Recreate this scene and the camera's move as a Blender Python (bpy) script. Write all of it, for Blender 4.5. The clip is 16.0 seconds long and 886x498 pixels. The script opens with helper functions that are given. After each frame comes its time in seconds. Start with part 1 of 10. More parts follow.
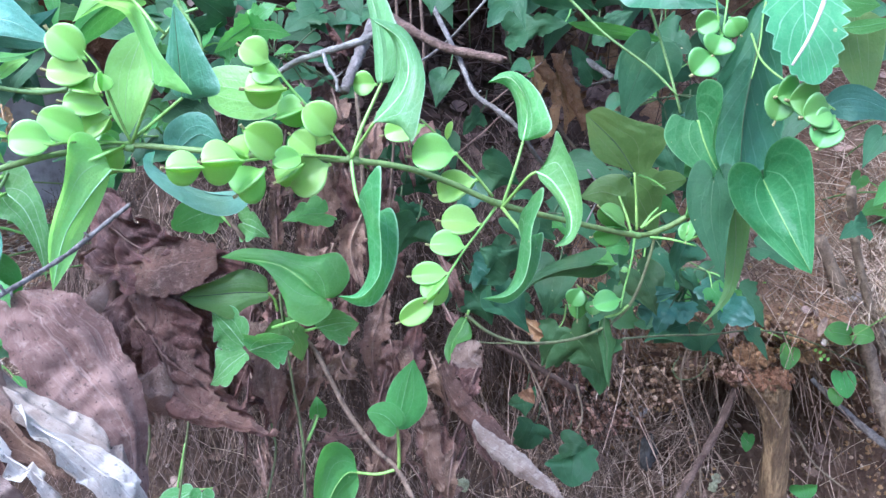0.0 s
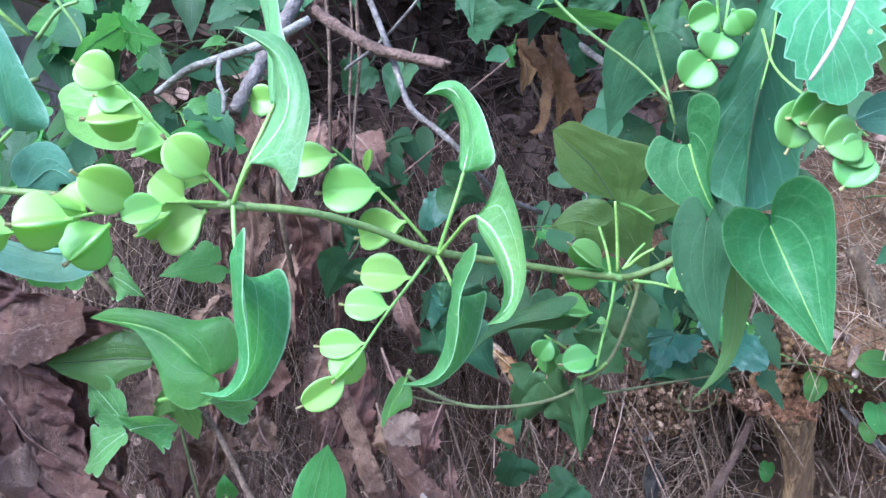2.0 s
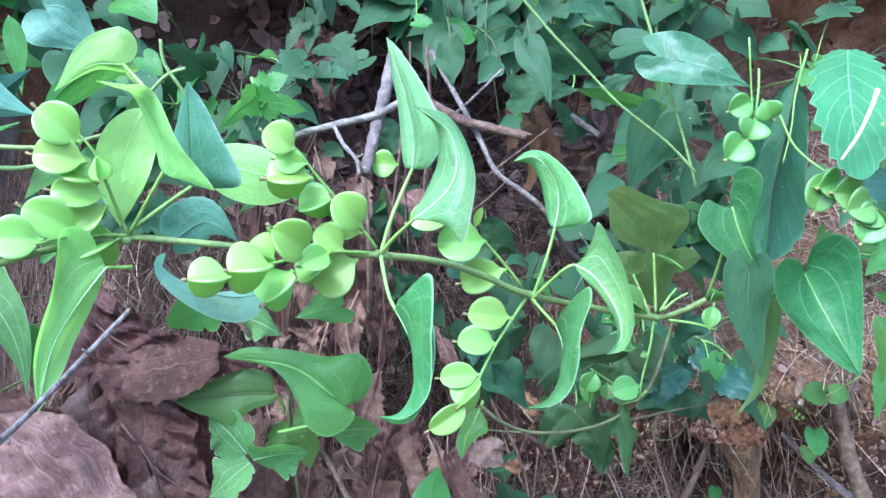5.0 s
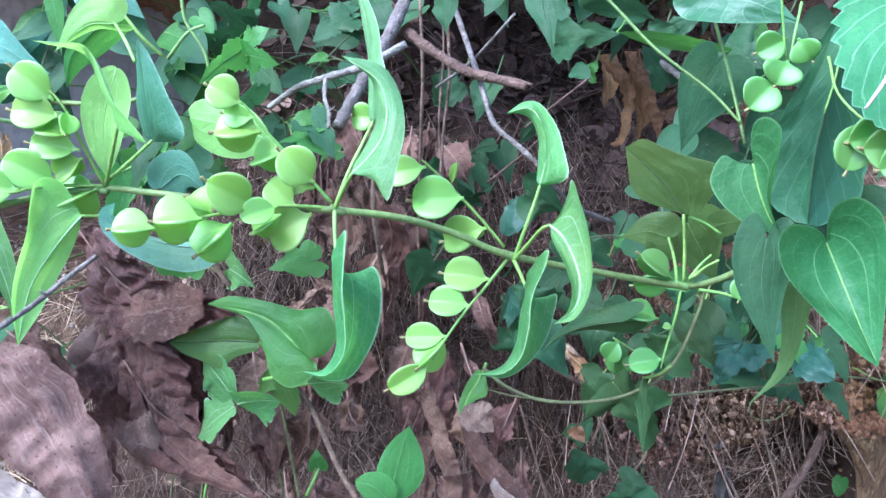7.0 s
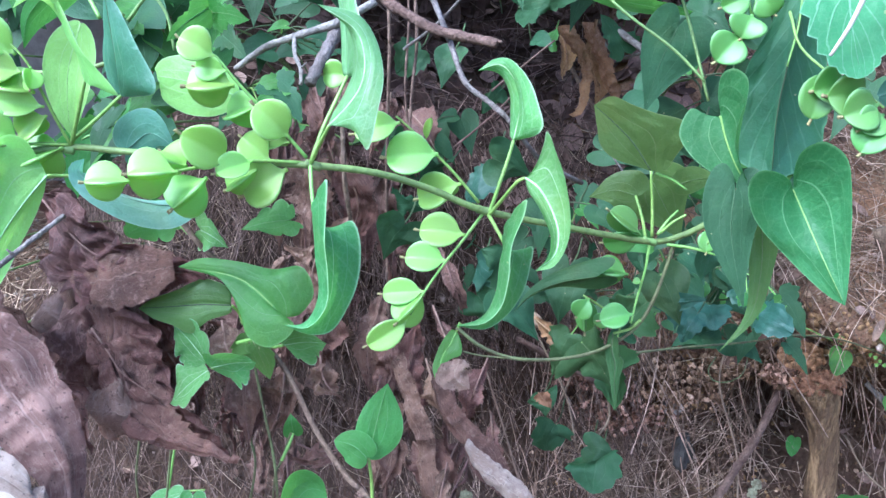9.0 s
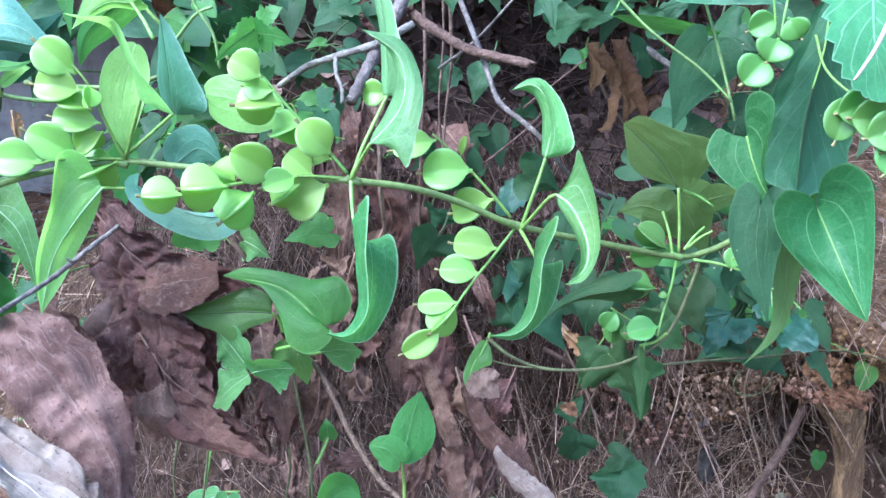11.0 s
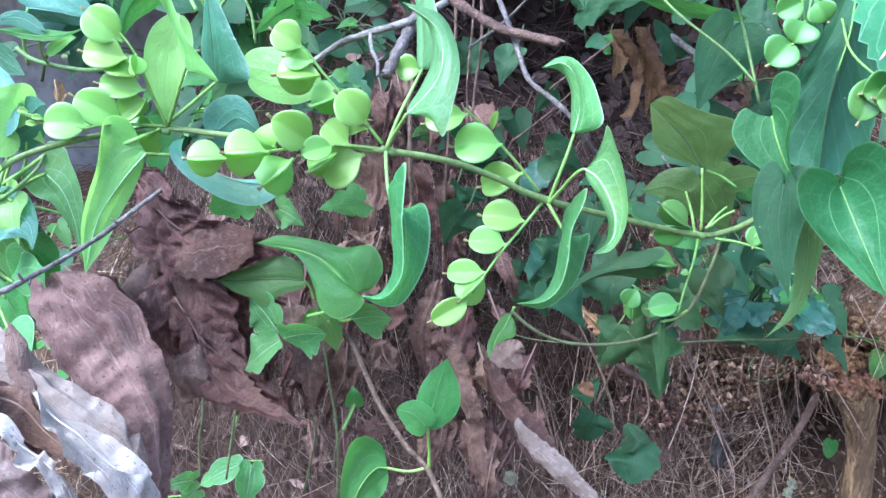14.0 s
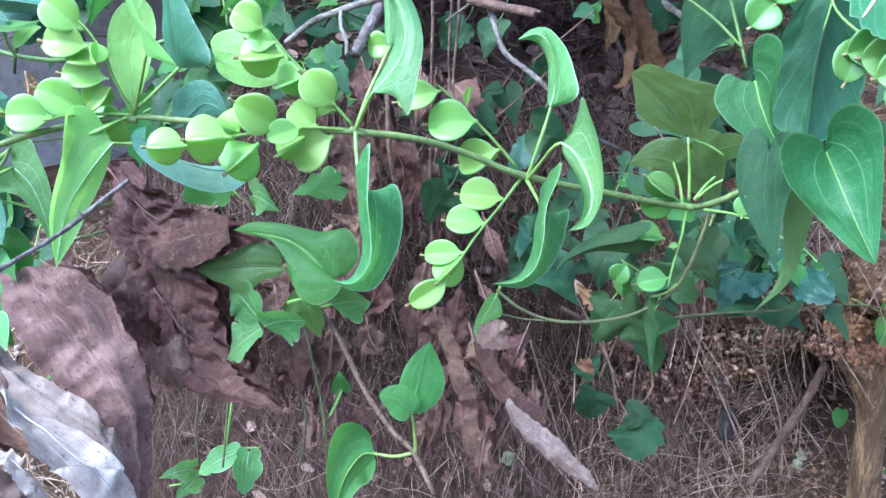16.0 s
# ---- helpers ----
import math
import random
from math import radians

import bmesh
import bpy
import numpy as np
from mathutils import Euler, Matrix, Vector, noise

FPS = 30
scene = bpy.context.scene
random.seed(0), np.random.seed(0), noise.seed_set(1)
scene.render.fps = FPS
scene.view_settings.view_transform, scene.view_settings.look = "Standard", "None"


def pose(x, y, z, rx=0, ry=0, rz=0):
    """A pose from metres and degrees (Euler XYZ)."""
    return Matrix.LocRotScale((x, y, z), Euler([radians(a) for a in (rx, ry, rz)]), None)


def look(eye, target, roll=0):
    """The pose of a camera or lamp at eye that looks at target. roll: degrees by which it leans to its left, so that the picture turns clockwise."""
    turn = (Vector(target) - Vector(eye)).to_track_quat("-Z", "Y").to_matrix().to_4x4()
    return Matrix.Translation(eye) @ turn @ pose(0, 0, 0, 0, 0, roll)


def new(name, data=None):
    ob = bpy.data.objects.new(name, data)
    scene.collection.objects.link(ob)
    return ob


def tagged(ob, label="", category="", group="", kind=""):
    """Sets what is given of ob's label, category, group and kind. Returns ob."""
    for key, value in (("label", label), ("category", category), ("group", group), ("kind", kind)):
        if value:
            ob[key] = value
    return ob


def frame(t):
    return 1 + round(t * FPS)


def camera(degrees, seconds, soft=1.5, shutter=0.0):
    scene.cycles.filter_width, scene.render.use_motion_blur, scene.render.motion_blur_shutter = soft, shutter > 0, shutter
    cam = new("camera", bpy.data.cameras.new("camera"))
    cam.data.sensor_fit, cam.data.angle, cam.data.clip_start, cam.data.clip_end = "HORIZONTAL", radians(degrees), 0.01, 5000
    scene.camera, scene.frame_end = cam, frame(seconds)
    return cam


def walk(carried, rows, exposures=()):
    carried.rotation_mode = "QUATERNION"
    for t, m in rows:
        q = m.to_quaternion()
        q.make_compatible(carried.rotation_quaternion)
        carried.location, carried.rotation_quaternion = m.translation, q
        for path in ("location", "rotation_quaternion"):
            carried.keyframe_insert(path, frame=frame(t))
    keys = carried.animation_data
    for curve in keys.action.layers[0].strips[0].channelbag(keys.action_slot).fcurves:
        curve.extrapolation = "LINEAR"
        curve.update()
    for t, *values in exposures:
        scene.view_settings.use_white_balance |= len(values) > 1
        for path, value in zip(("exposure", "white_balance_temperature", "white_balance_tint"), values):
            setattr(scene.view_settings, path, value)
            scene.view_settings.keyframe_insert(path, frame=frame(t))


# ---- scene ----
cam = camera(57.0, 16.0, soft=1.5)
PATH = [
    (0, (0.03015, -0.07034, 0.60577), (0.00420, 0.42287, 0.52784), 2.49),
    (0.5, (0.01379, -0.06987, 0.60989), (-0.01222, 0.42287, 0.52912), 3.58),
    (1, (0.02103, -0.04986, 0.61260), (-0.00608, 0.44187, 0.52618), 2.89),
    (1.5, (0.04499, 0.00541, 0.63097), (0.01187, 0.49490, 0.53455), 2.75),
    (2, (0.08035, 0.04843, 0.64223), (0.03418, 0.53530, 0.53817), 2.06),
    (2.5, (0.11324, 0.03740, 0.64135), (0.04930, 0.52242, 0.53805), 0.98),
    (3, (0.05241, -0.00365, 0.63910), (0.00864, 0.48540, 0.54467), 1.27),
    (3.5, (-0.03586, -0.06001, 0.61096), (-0.02675, 0.43483, 0.53991), 2.18),
    (4, (-0.09483, -0.08794, 0.59853), (-0.03060, 0.40489, 0.54380), 3.36),
    (4.2, (-0.10371, -0.07598, 0.61072), (-0.02644, 0.41506, 0.55676), 3.91),
    (6.3, (0.08908, 0.00980, 0.66064), (-0.00240, 0.49063, 0.55849), 3.15),
    (6.5, (0.09056, 0.00899, 0.66320), (-0.00633, 0.48842, 0.55947), 3.20),
    (7, (0.08915, 0.00606, 0.65241), (-0.00820, 0.48520, 0.54778), 2.67),
    (7.5, (0.09465, 0.00143, 0.63909), (0.00848, 0.48205, 0.53147), 1.84),
    (8, (0.08299, -0.00249, 0.63507), (0.01354, 0.48009, 0.52421), 1.87),
    (8.2, (0.07650, -0.00116, 0.62836), (0.01452, 0.48324, 0.52107), 2.09),
    (10.3, (0.07456, -0.01100, 0.63919), (-0.00078, 0.47120, 0.53052), 2.82),
    (10.5, (0.07566, -0.01407, 0.63878), (-0.00130, 0.46825, 0.53181), 2.72),
    (11, (0.07200, -0.01956, 0.63791), (-0.00790, 0.46310, 0.53469), 2.71),
    (11.5, (0.07124, -0.02272, 0.63473), (-0.01311, 0.45951, 0.53305), 2.62),
    (12, (0.07071, -0.02846, 0.64103), (-0.01584, 0.45363, 0.54054), 2.96),
    (12.5, (0.07552, -0.02751, 0.63684), (-0.01228, 0.45450, 0.53704), 2.51),
    (13, (0.08130, -0.02899, 0.63098), (-0.00592, 0.45296, 0.53042), 2.37),
    (13.5, (0.07760, -0.03760, 0.62936), (-0.00811, 0.44399, 0.52581), 2.98),
    (14, (0.06436, -0.03779, 0.62629), (-0.02138, 0.44314, 0.51971), 3.76),
    (14.5, (0.06165, -0.03916, 0.62792), (-0.03086, 0.43892, 0.51440), 3.00),
    (15, (0.07188, -0.03379, 0.62769), (-0.02501, 0.44197, 0.50824), 2.15),
    (15.5, (0.07561, -0.03274, 0.62618), (-0.02294, 0.44238, 0.50555), 2.16),
    (16, (0.08588, -0.02221, 0.62649), (-0.00980, 0.45363, 0.50641), 1.57),
]
walk(cam, [(t, look(eye, target, roll)) for t, eye, target, roll in PATH], [(0, 1.61, 4760, 10), (16, 1.61, 4760, 10)])

# ---- world and light ----
world = bpy.data.worlds.new("sky")
scene.world = world
world.use_nodes = True
sky = world.node_tree.nodes.new("ShaderNodeTexSky")
sky.sky_type, sky.sun_disc = "NISHITA", False
sky.sun_elevation, sky.sun_rotation = radians(52), radians(205)
sky.air_density, sky.dust_density, sky.ozone_density = 1.0, 3.0, 1.0
background = world.node_tree.nodes["Background"]
background.inputs["Strength"].default_value = 0.18
world.node_tree.links.new(sky.outputs["Color"], background.inputs["Color"])

sun_lamp = bpy.data.lights.new("sun", "SUN")
sun_lamp.energy, sun_lamp.angle, sun_lamp.color = 3.0, radians(28), (1.0, 0.97, 0.9)
sun = new("sun", sun_lamp)
sun.matrix_world = look((-2.3, -1.2, 3.4), (0, 0.5, 0.5))


# ---- materials ----
def shader(name):
    mat = bpy.data.materials.new(name)
    mat.use_nodes = True
    tree = mat.node_tree
    return mat, tree, tree.nodes["Principled BSDF"], tree.nodes["Material Output"]


def node(tree, kind, inputs=(), **settings):
    n = tree.nodes.new("ShaderNode" + kind)
    for key, value in settings.items():
        setattr(n, key, value)
    for key, value in dict(inputs).items():
        if isinstance(value, bpy.types.NodeSocket):
            tree.links.new(value, n.inputs[key])
        else:
            n.inputs[key].default_value = value
    return n


def math_node(tree, op, a, b=0.0, c=0.0):
    n = node(tree, "Math", {0: a, 1: b, 2: c}, operation=op)
    return n.outputs[0]


def mapped(tree, value, lo, hi, a=0.0, b=1.0):
    return node(tree, "MapRange", {"Value": value, "From Min": lo, "From Max": hi, "To Min": a, "To Max": b}, interpolation_type="SMOOTHSTEP").outputs[0]


def mixed(tree, fac, a, b, blend="MIX"):
    n = node(tree, "Mix", data_type="RGBA", blend_type=blend)
    for socket, value in ((n.inputs[0], fac), (n.inputs[6], a), (n.inputs[7], b)):
        if isinstance(value, bpy.types.NodeSocket):
            tree.links.new(value, socket)
        else:
            socket.default_value = value if socket is n.inputs[0] else (*value, 1)
    return n.outputs[2]


def noise_of(tree, scale, detail=4.0, rough=0.55, vector=None):
    n = node(tree, "TexNoise", {"Scale": scale, "Detail": detail, "Roughness": rough})
    if vector is None:
        vector = node(tree, "TexCoord").outputs["Object"]
    tree.links.new(vector, n.inputs["Vector"])
    return n.outputs["Fac"]


def varied(tree, colour, amount=0.25):
    """A colour that differs a little from piece to piece."""
    rnd = node(tree, "ObjectInfo").outputs["Random"]
    hue = math_node(tree, "MULTIPLY_ADD", rnd, 0.03, 0.485)
    val = math_node(tree, "MULTIPLY_ADD", rnd, amount, 1 - amount / 2)
    return node(tree, "HueSaturation", {"Hue": hue, "Value": val, "Color": colour}).outputs[0]


def leaf_material(name, blade, vein, through_colour, through_part=0.4, rough=0.48, relief=0.4, pinnate=False, gloss=0.38):
    mat, tree, bsdf, out = shader(name)
    uv = node(tree, "SeparateXYZ", {0: node(tree, "UVMap", uv_map="leaf").outputs[0]})
    across, along = math_node(tree, "ABSOLUTE", uv.outputs[0]), uv.outputs[1]
    near = math_node(tree, "PINGPONG", across, 0.18)
    veins = mapped(tree, near, 0.005, 0.018, 1.0, 0.0)
    fade = mapped(tree, across, 0.05, 0.75, 1.0, 0.18)
    veins = math_node(tree, "MULTIPLY", veins, fade)
    branch = math_node(tree, "MULTIPLY_ADD", across, -0.3, along)
    branch = mapped(tree, math_node(tree, "PINGPONG", branch, 0.065), 0.002, 0.014, 0.14, 0.0)
    veins = math_node(tree, "MAXIMUM", veins, branch)
    if pinnate:
        slant = math_node(tree, "MULTIPLY_ADD", across, -0.17, along)
        side = mapped(tree, math_node(tree, "PINGPONG", slant, 0.055), 0.002, 0.009, 0.6, 0.0)
        veins = math_node(tree, "MAXIMUM", mapped(tree, across, 0.015, 0.035, 1.0, 0.0), side)
    ladder = node(tree, "TexVoronoi", {"Scale": 330.0, "Vector": node(tree, "TexCoord").outputs["Object"]}, feature="DISTANCE_TO_EDGE").outputs[0]
    net = mapped(tree, ladder, 0.0, 0.12, 1.0, 0.0)
    blotch = mapped(tree, noise_of(tree, 55.0, 5), 0.35, 0.7)
    fine = noise_of(tree, 900.0, 2)
    dents = noise_of(tree, 140.0, 3)
    colour = mixed(tree, blotch, [c * 0.86 for c in blade], [min(1, c * 1.12) for c in blade])
    colour = mixed(tree, math_node(tree, "MULTIPLY", net, 0.12), colour, vein)
    colour = mixed(tree, math_node(tree, "MULTIPLY", veins, 0.85), colour, vein)
    rim = mapped(tree, across, 0.95, 0.99)
    colour = mixed(tree, math_node(tree, "MULTIPLY", rim, 0.8), colour, vein)
    spot = mapped(tree, noise_of(tree, 210.0, 1), 0.79, 0.81)
    colour = mixed(tree, math_node(tree, "MULTIPLY", spot, 0.8), colour, (0.42, 0.4, 0.2))
    worn = mapped(tree, noise_of(tree, 26.0, 4, 0.6), 0.5, 0.72, 0.0, 0.35)
    colour = mixed(tree, worn, colour, [blade[0] * 1.5 + 0.01, blade[1] * 1.08, blade[2] * 0.8])
    colour = mixed(tree, mapped(tree, fine, 0.42, 0.62, 0.0, 0.3), colour, [c * 0.72 for c in blade])
    colour = varied(tree, colour, 0.26)
    height = math_node(tree, "MULTIPLY_ADD", veins, -0.5, math_node(tree, "MULTIPLY_ADD", fine, 0.15, math_node(tree, "MULTIPLY", net, -0.06)))
    height = math_node(tree, "MULTIPLY_ADD", dents, 1.6, height)
    bump = node(tree, "Bump", {"Height": height, "Strength": relief, "Distance": 0.0016})
    tree.links.new(colour, bsdf.inputs["Base Color"])
    tree.links.new(bump.outputs[0], bsdf.inputs["Normal"])
    tree.links.new(mapped(tree, blotch, 0, 1, rough - 0.06, rough + 0.1), bsdf.inputs["Roughness"])
    bsdf.inputs["Specular IOR Level"].default_value = gloss
    glow = node(tree, "BsdfTranslucent", {"Color": mixed(tree, math_node(tree, "MULTIPLY", veins, 0.5), through_colour, vein)})
    tree.links.new(bump.outputs[0], glow.inputs["Normal"])
    mix = node(tree, "MixShader", {0: through_part, 1: bsdf.outputs[0], 2: glow.outputs[0]})
    tree.links.new(mix.outputs[0], out.inputs["Surface"])
    return mat


def plain_material(name, light, dark, scale, rough=0.8, relief=0.5, size=0.002, stretch=(1, 1, 1), spread=0.2, contrast=(0.3, 0.7), spec=0.3, islands=False):
    """Two-tone grain at two scales, with relief; stretch draws the grain out along an axis."""
    mat, tree, bsdf, out = shader(name)
    coord = node(tree, "Mapping", {"Vector": node(tree, "TexCoord").outputs["Object"], "Scale": stretch}).outputs[0]
    big = mapped(tree, noise_of(tree, scale, 6, 0.62, coord), *contrast)
    small = noise_of(tree, scale * 7, 4, 0.6, coord)
    colour = mixed(tree, big, dark, light)
    colour = mixed(tree, mapped(tree, small, 0.4, 0.75, 0.0, 0.55), colour, [c * 0.45 for c in dark])
    colour = varied(tree, colour, spread)
    if islands:
        rnd = node(tree, "NewGeometry").outputs["Random Per Island"]
        colour = node(tree, "HueSaturation", {"Value": math_node(tree, "MULTIPLY_ADD", math_node(tree, "POWER", rnd, 2.0), 1.7, 0.4), "Saturation": math_node(tree, "MULTIPLY_ADD", rnd, -0.3, 1.1), "Color": colour}).outputs[0]
    height = math_node(tree, "MULTIPLY_ADD", small, 0.5, big)
    bump = node(tree, "Bump", {"Height": height, "Strength": relief, "Distance": size})
    tree.links.new(colour, bsdf.inputs["Base Color"])
    tree.links.new(bump.outputs[0], bsdf.inputs["Normal"])
    bsdf.inputs["Roughness"].default_value = rough
    bsdf.inputs["Specular IOR Level"].default_value = spec
    return mat


def dead_material(name, light, dark, pale):
    mat, tree, bsdf, out = shader(name)
    uv = node(tree, "SeparateXYZ", {0: node(tree, "UVMap", uv_map="leaf").outputs[0]})
    across = math_node(tree, "ABSOLUTE", uv.outputs[0])
    rib = mapped(tree, across, 0.015, 0.04, 1.0, 0.0)
    slant = math_node(tree, "MULTIPLY_ADD", across, -0.35, uv.outputs[1])
    slant = math_node(tree, "MULTIPLY_ADD", noise_of(tree, 35.0, 3), 0.022, slant)
    side = mapped(tree, math_node(tree, "PINGPONG", slant, 0.06), 0.002, 0.009, 0.35, 0.0)
    big = mapped(tree, noise_of(tree, 28.0, 6, 0.65), 0.35, 0.68)
    small = noise_of(tree, 260.0, 5, 0.65)
    colour = mixed(tree, big, dark, light)
    lines = node(tree, "Mapping", {"Vector": node(tree, "UVMap", uv_map="leaf").outputs[0], "Scale": (15, 3.5, 1), "Rotation": (0, 0, 0.3)}).outputs[0]
    streak = noise_of(tree, 1.6, 6, 0.7, lines)
    colour = mixed(tree, mapped(tree, streak, 0.54, 0.7, 0.0, 0.5), colour, [c * 0.6 for c in dark])
    colour = mixed(tree, mapped(tree, streak, 0.46, 0.34, 0.0, 0.45), colour, pale)
    colour = mixed(tree, mapped(tree, small, 0.5, 0.72, 0.0, 0.5), colour, pale)
    colour = mixed(tree, mapped(tree, noise_of(tree, 75.0, 6, 0.7), 0.52, 0.7, 0.0, 0.65), colour, dark)
    colour = mixed(tree, mapped(tree, noise_of(tree, 420.0, 2), 0.62, 0.7, 0.0, 0.7), colour, [c * 0.4 for c in dark])
    colour = mixed(tree, math_node(tree, "MULTIPLY", math_node(tree, "MAXIMUM", rib, math_node(tree, "MULTIPLY", side, noise_of(tree, 40.0, 2))), 0.3), colour, pale)
    colour = varied(tree, colour, 0.3)
    height = math_node(tree, "MULTIPLY_ADD", math_node(tree, "MAXIMUM", rib, side), 0.7, math_node(tree, "MULTIPLY_ADD", streak, 1.6, math_node(tree, "MULTIPLY", small, 0.5)))
    bump = node(tree, "Bump", {"Height": height, "Strength": 0.7, "Distance": 0.002})
    tree.links.new(colour, bsdf.inputs["Base Color"])
    tree.links.new(bump.outputs[0], bsdf.inputs["Normal"])
    bsdf.inputs["Roughness"].default_value = 0.62
    bsdf.inputs["Specular IOR Level"].default_value = 0.3
    glow = node(tree, "BsdfTranslucent", {"Color": colour})
    mix = node(tree, "MixShader", {0: 0.12, 1: bsdf.outputs[0], 2: glow.outputs[0]})
    tree.links.new(mix.outputs[0], out.inputs["Surface"])
    return mat


def capsule_material(name, dark, light, rim_colour, glowing):
    mat, tree, bsdf, out = shader(name)
    uv = node(tree, "SeparateXYZ", {0: node(tree, "UVMap", uv_map="leaf").outputs[0]})
    blotch = mapped(tree, noise_of(tree, 90.0, 4), 0.35, 0.7)
    colour = mixed(tree, blotch, dark, light)
    rim = mapped(tree, uv.outputs[0], 0.86, 0.99)
    colour = mixed(tree, math_node(tree, "MULTIPLY", rim, 0.55), colour, rim_colour)
    mark = mapped(tree, noise_of(tree, 330.0, 3), 0.66, 0.72, 0.0, 0.35)
    colour = mixed(tree, mark, colour, (0.3, 0.3, 0.09))
    colour = varied(tree, colour, 0.22)
    bump = node(tree, "Bump", {"Height": noise_of(tree, 500.0, 4), "Strength": 0.15, "Distance": 0.0008})
    tree.links.new(colour, bsdf.inputs["Base Color"])
    tree.links.new(bump.outputs[0], bsdf.inputs["Normal"])
    bsdf.inputs["Roughness"].default_value = 0.36
    bsdf.inputs["Specular IOR Level"].default_value = 0.6
    glow = node(tree, "BsdfTranslucent", {"Color": (*glowing, 1)})
    mix = node(tree, "MixShader", {0: 0.36, 1: bsdf.outputs[0], 2: glow.outputs[0]})
    tree.links.new(mix.outputs[0], out.inputs["Surface"])
    return mat


def soil_material():
    mat, tree, bsdf, out = shader("soil")
    big = mapped(tree, noise_of(tree, 5.0, 5, 0.6), 0.38, 0.66)
    mid = mapped(tree, noise_of(tree, 40.0, 6, 0.7), 0.35, 0.7)
    grain = noise_of(tree, 420.0, 5, 0.7)
    colour = mixed(tree, big, (0.17, 0.095, 0.062), (0.44, 0.235, 0.125))
    colour = mixed(tree, math_node(tree, "MULTIPLY", mid, 0.5), colour, (0.42, 0.28, 0.19))
    colour = mixed(tree, mapped(tree, grain, 0.45, 0.75, 0.0, 0.8), colour, (0.022, 0.015, 0.012))
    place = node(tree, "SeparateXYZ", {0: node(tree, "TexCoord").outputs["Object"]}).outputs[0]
    # Darker brown between about x -0.6 and 0.1, with a noisy edge.
    brown_earth = mapped(tree, math_node(tree, "MULTIPLY_ADD", noise_of(tree, 14.0, 4), 0.3, place), 0.2, 0.32, 0.95, 0.0)
    brown_earth = math_node(tree, "MULTIPLY", brown_earth, mapped(tree, place, -0.66, -0.58, 0.0, 1.0))
    colour = mixed(tree, brown_earth, colour, mixed(tree, grain, (0.016, 0.011, 0.008), (0.085, 0.054, 0.038)))
    level = node(tree, "SeparateXYZ", {0: node(tree, "TexCoord").outputs["Object"]}).outputs[2]
    # Darker brown below about z 0.3, the hollows by the root included.
    under = mapped(tree, math_node(tree, "MULTIPLY_ADD", noise_of(tree, 18.0, 4), 0.12, level), 0.34, 0.4, 0.85, 0.0)
    colour = mixed(tree, under, colour, mixed(tree, mid, (0.058, 0.036, 0.026), (0.145, 0.09, 0.062)))
    crumbs = node(tree, "TexVoronoi", {"Scale": 170.0, "Vector": node(tree, "TexCoord").outputs["Object"]}).outputs[0]
    height = math_node(tree, "MULTIPLY_ADD", grain, 0.6, math_node(tree, "MULTIPLY_ADD", crumbs, -0.6, mid))
    bump = node(tree, "Bump", {"Height": height, "Strength": 0.9, "Distance": 0.006})
    tree.links.new(colour, bsdf.inputs["Base Color"])
    tree.links.new(bump.outputs[0], bsdf.inputs["Normal"])
    bsdf.inputs["Roughness"].default_value = 0.95
    bsdf.inputs["Specular IOR Level"].default_value = 0.15
    return mat


# Young yellow-green, raised further to carry the stronger light on the left.
FRESH = leaf_material("fresh_leaf", (0.3, 0.54, 0.14), (0.52, 0.72, 0.34), (0.48, 0.86, 0.16), 0.45)
POLISHED = leaf_material("smooth_green_leaf", (0.062, 0.185, 0.055), (0.36, 0.54, 0.3), (0.17, 0.46, 0.08), 0.36, gloss=0.3)
GREEN = leaf_material("green_leaf", (0.075, 0.195, 0.045), (0.2, 0.36, 0.13), (0.2, 0.5, 0.07), 0.38, gloss=0.26)
# Deeper green, also lowered to stand in for the weaker light on the right.
DEEP = leaf_material("deep_green_leaf", (0.042, 0.14, 0.044), (0.19, 0.35, 0.15), (0.12, 0.34, 0.07), 0.3, 0.46, gloss=0.2)
# Green of the background leaves, darkened to carry the shade on the bank.
DARK = leaf_material("dark_leaf", (0.037, 0.088, 0.037), (0.08, 0.145, 0.07), (0.06, 0.16, 0.05), 0.26, 0.55, gloss=0.18)
OLIVE = leaf_material("olive_leaf", (0.088, 0.165, 0.04), (0.2, 0.26, 0.1), (0.22, 0.34, 0.05), 0.4, 0.5)
# Leaf green tinted bluish: the sky's light on the blade is in the colour.
PALE = leaf_material("sky_tinted_leaf", (0.09, 0.21, 0.145), (0.22, 0.38, 0.28), (0.14, 0.36, 0.15), 0.26, 0.4)
TOOTHED = leaf_material("toothed_leaf", (0.075, 0.255, 0.105), (0.26, 0.46, 0.28), (0.13, 0.41, 0.11), 0.28, 0.42, 0.3, True)
# Shaded copy of OLIVE: the dimness is in the base colour.
SHADED = leaf_material("shaded_olive_leaf", (0.05, 0.1, 0.036), (0.1, 0.15, 0.06), (0.09, 0.18, 0.04), 0.3, 0.55, gloss=0.2)
BROAD = leaf_material("broad_dark_leaf", (0.046, 0.135, 0.064), (0.11, 0.23, 0.115), (0.08, 0.24, 0.05), 0.26, 0.45, 0.3, True)
MIDGREEN = leaf_material("mid_green_leaf", (0.115, 0.265, 0.08), (0.5, 0.66, 0.42), (0.23, 0.54, 0.09), 0.38, 0.52, gloss=0.2)
UNDER = leaf_material("pale_leaf_underside", (0.15, 0.32, 0.125), (0.48, 0.64, 0.42), (0.25, 0.56, 0.11), 0.36, 0.5)
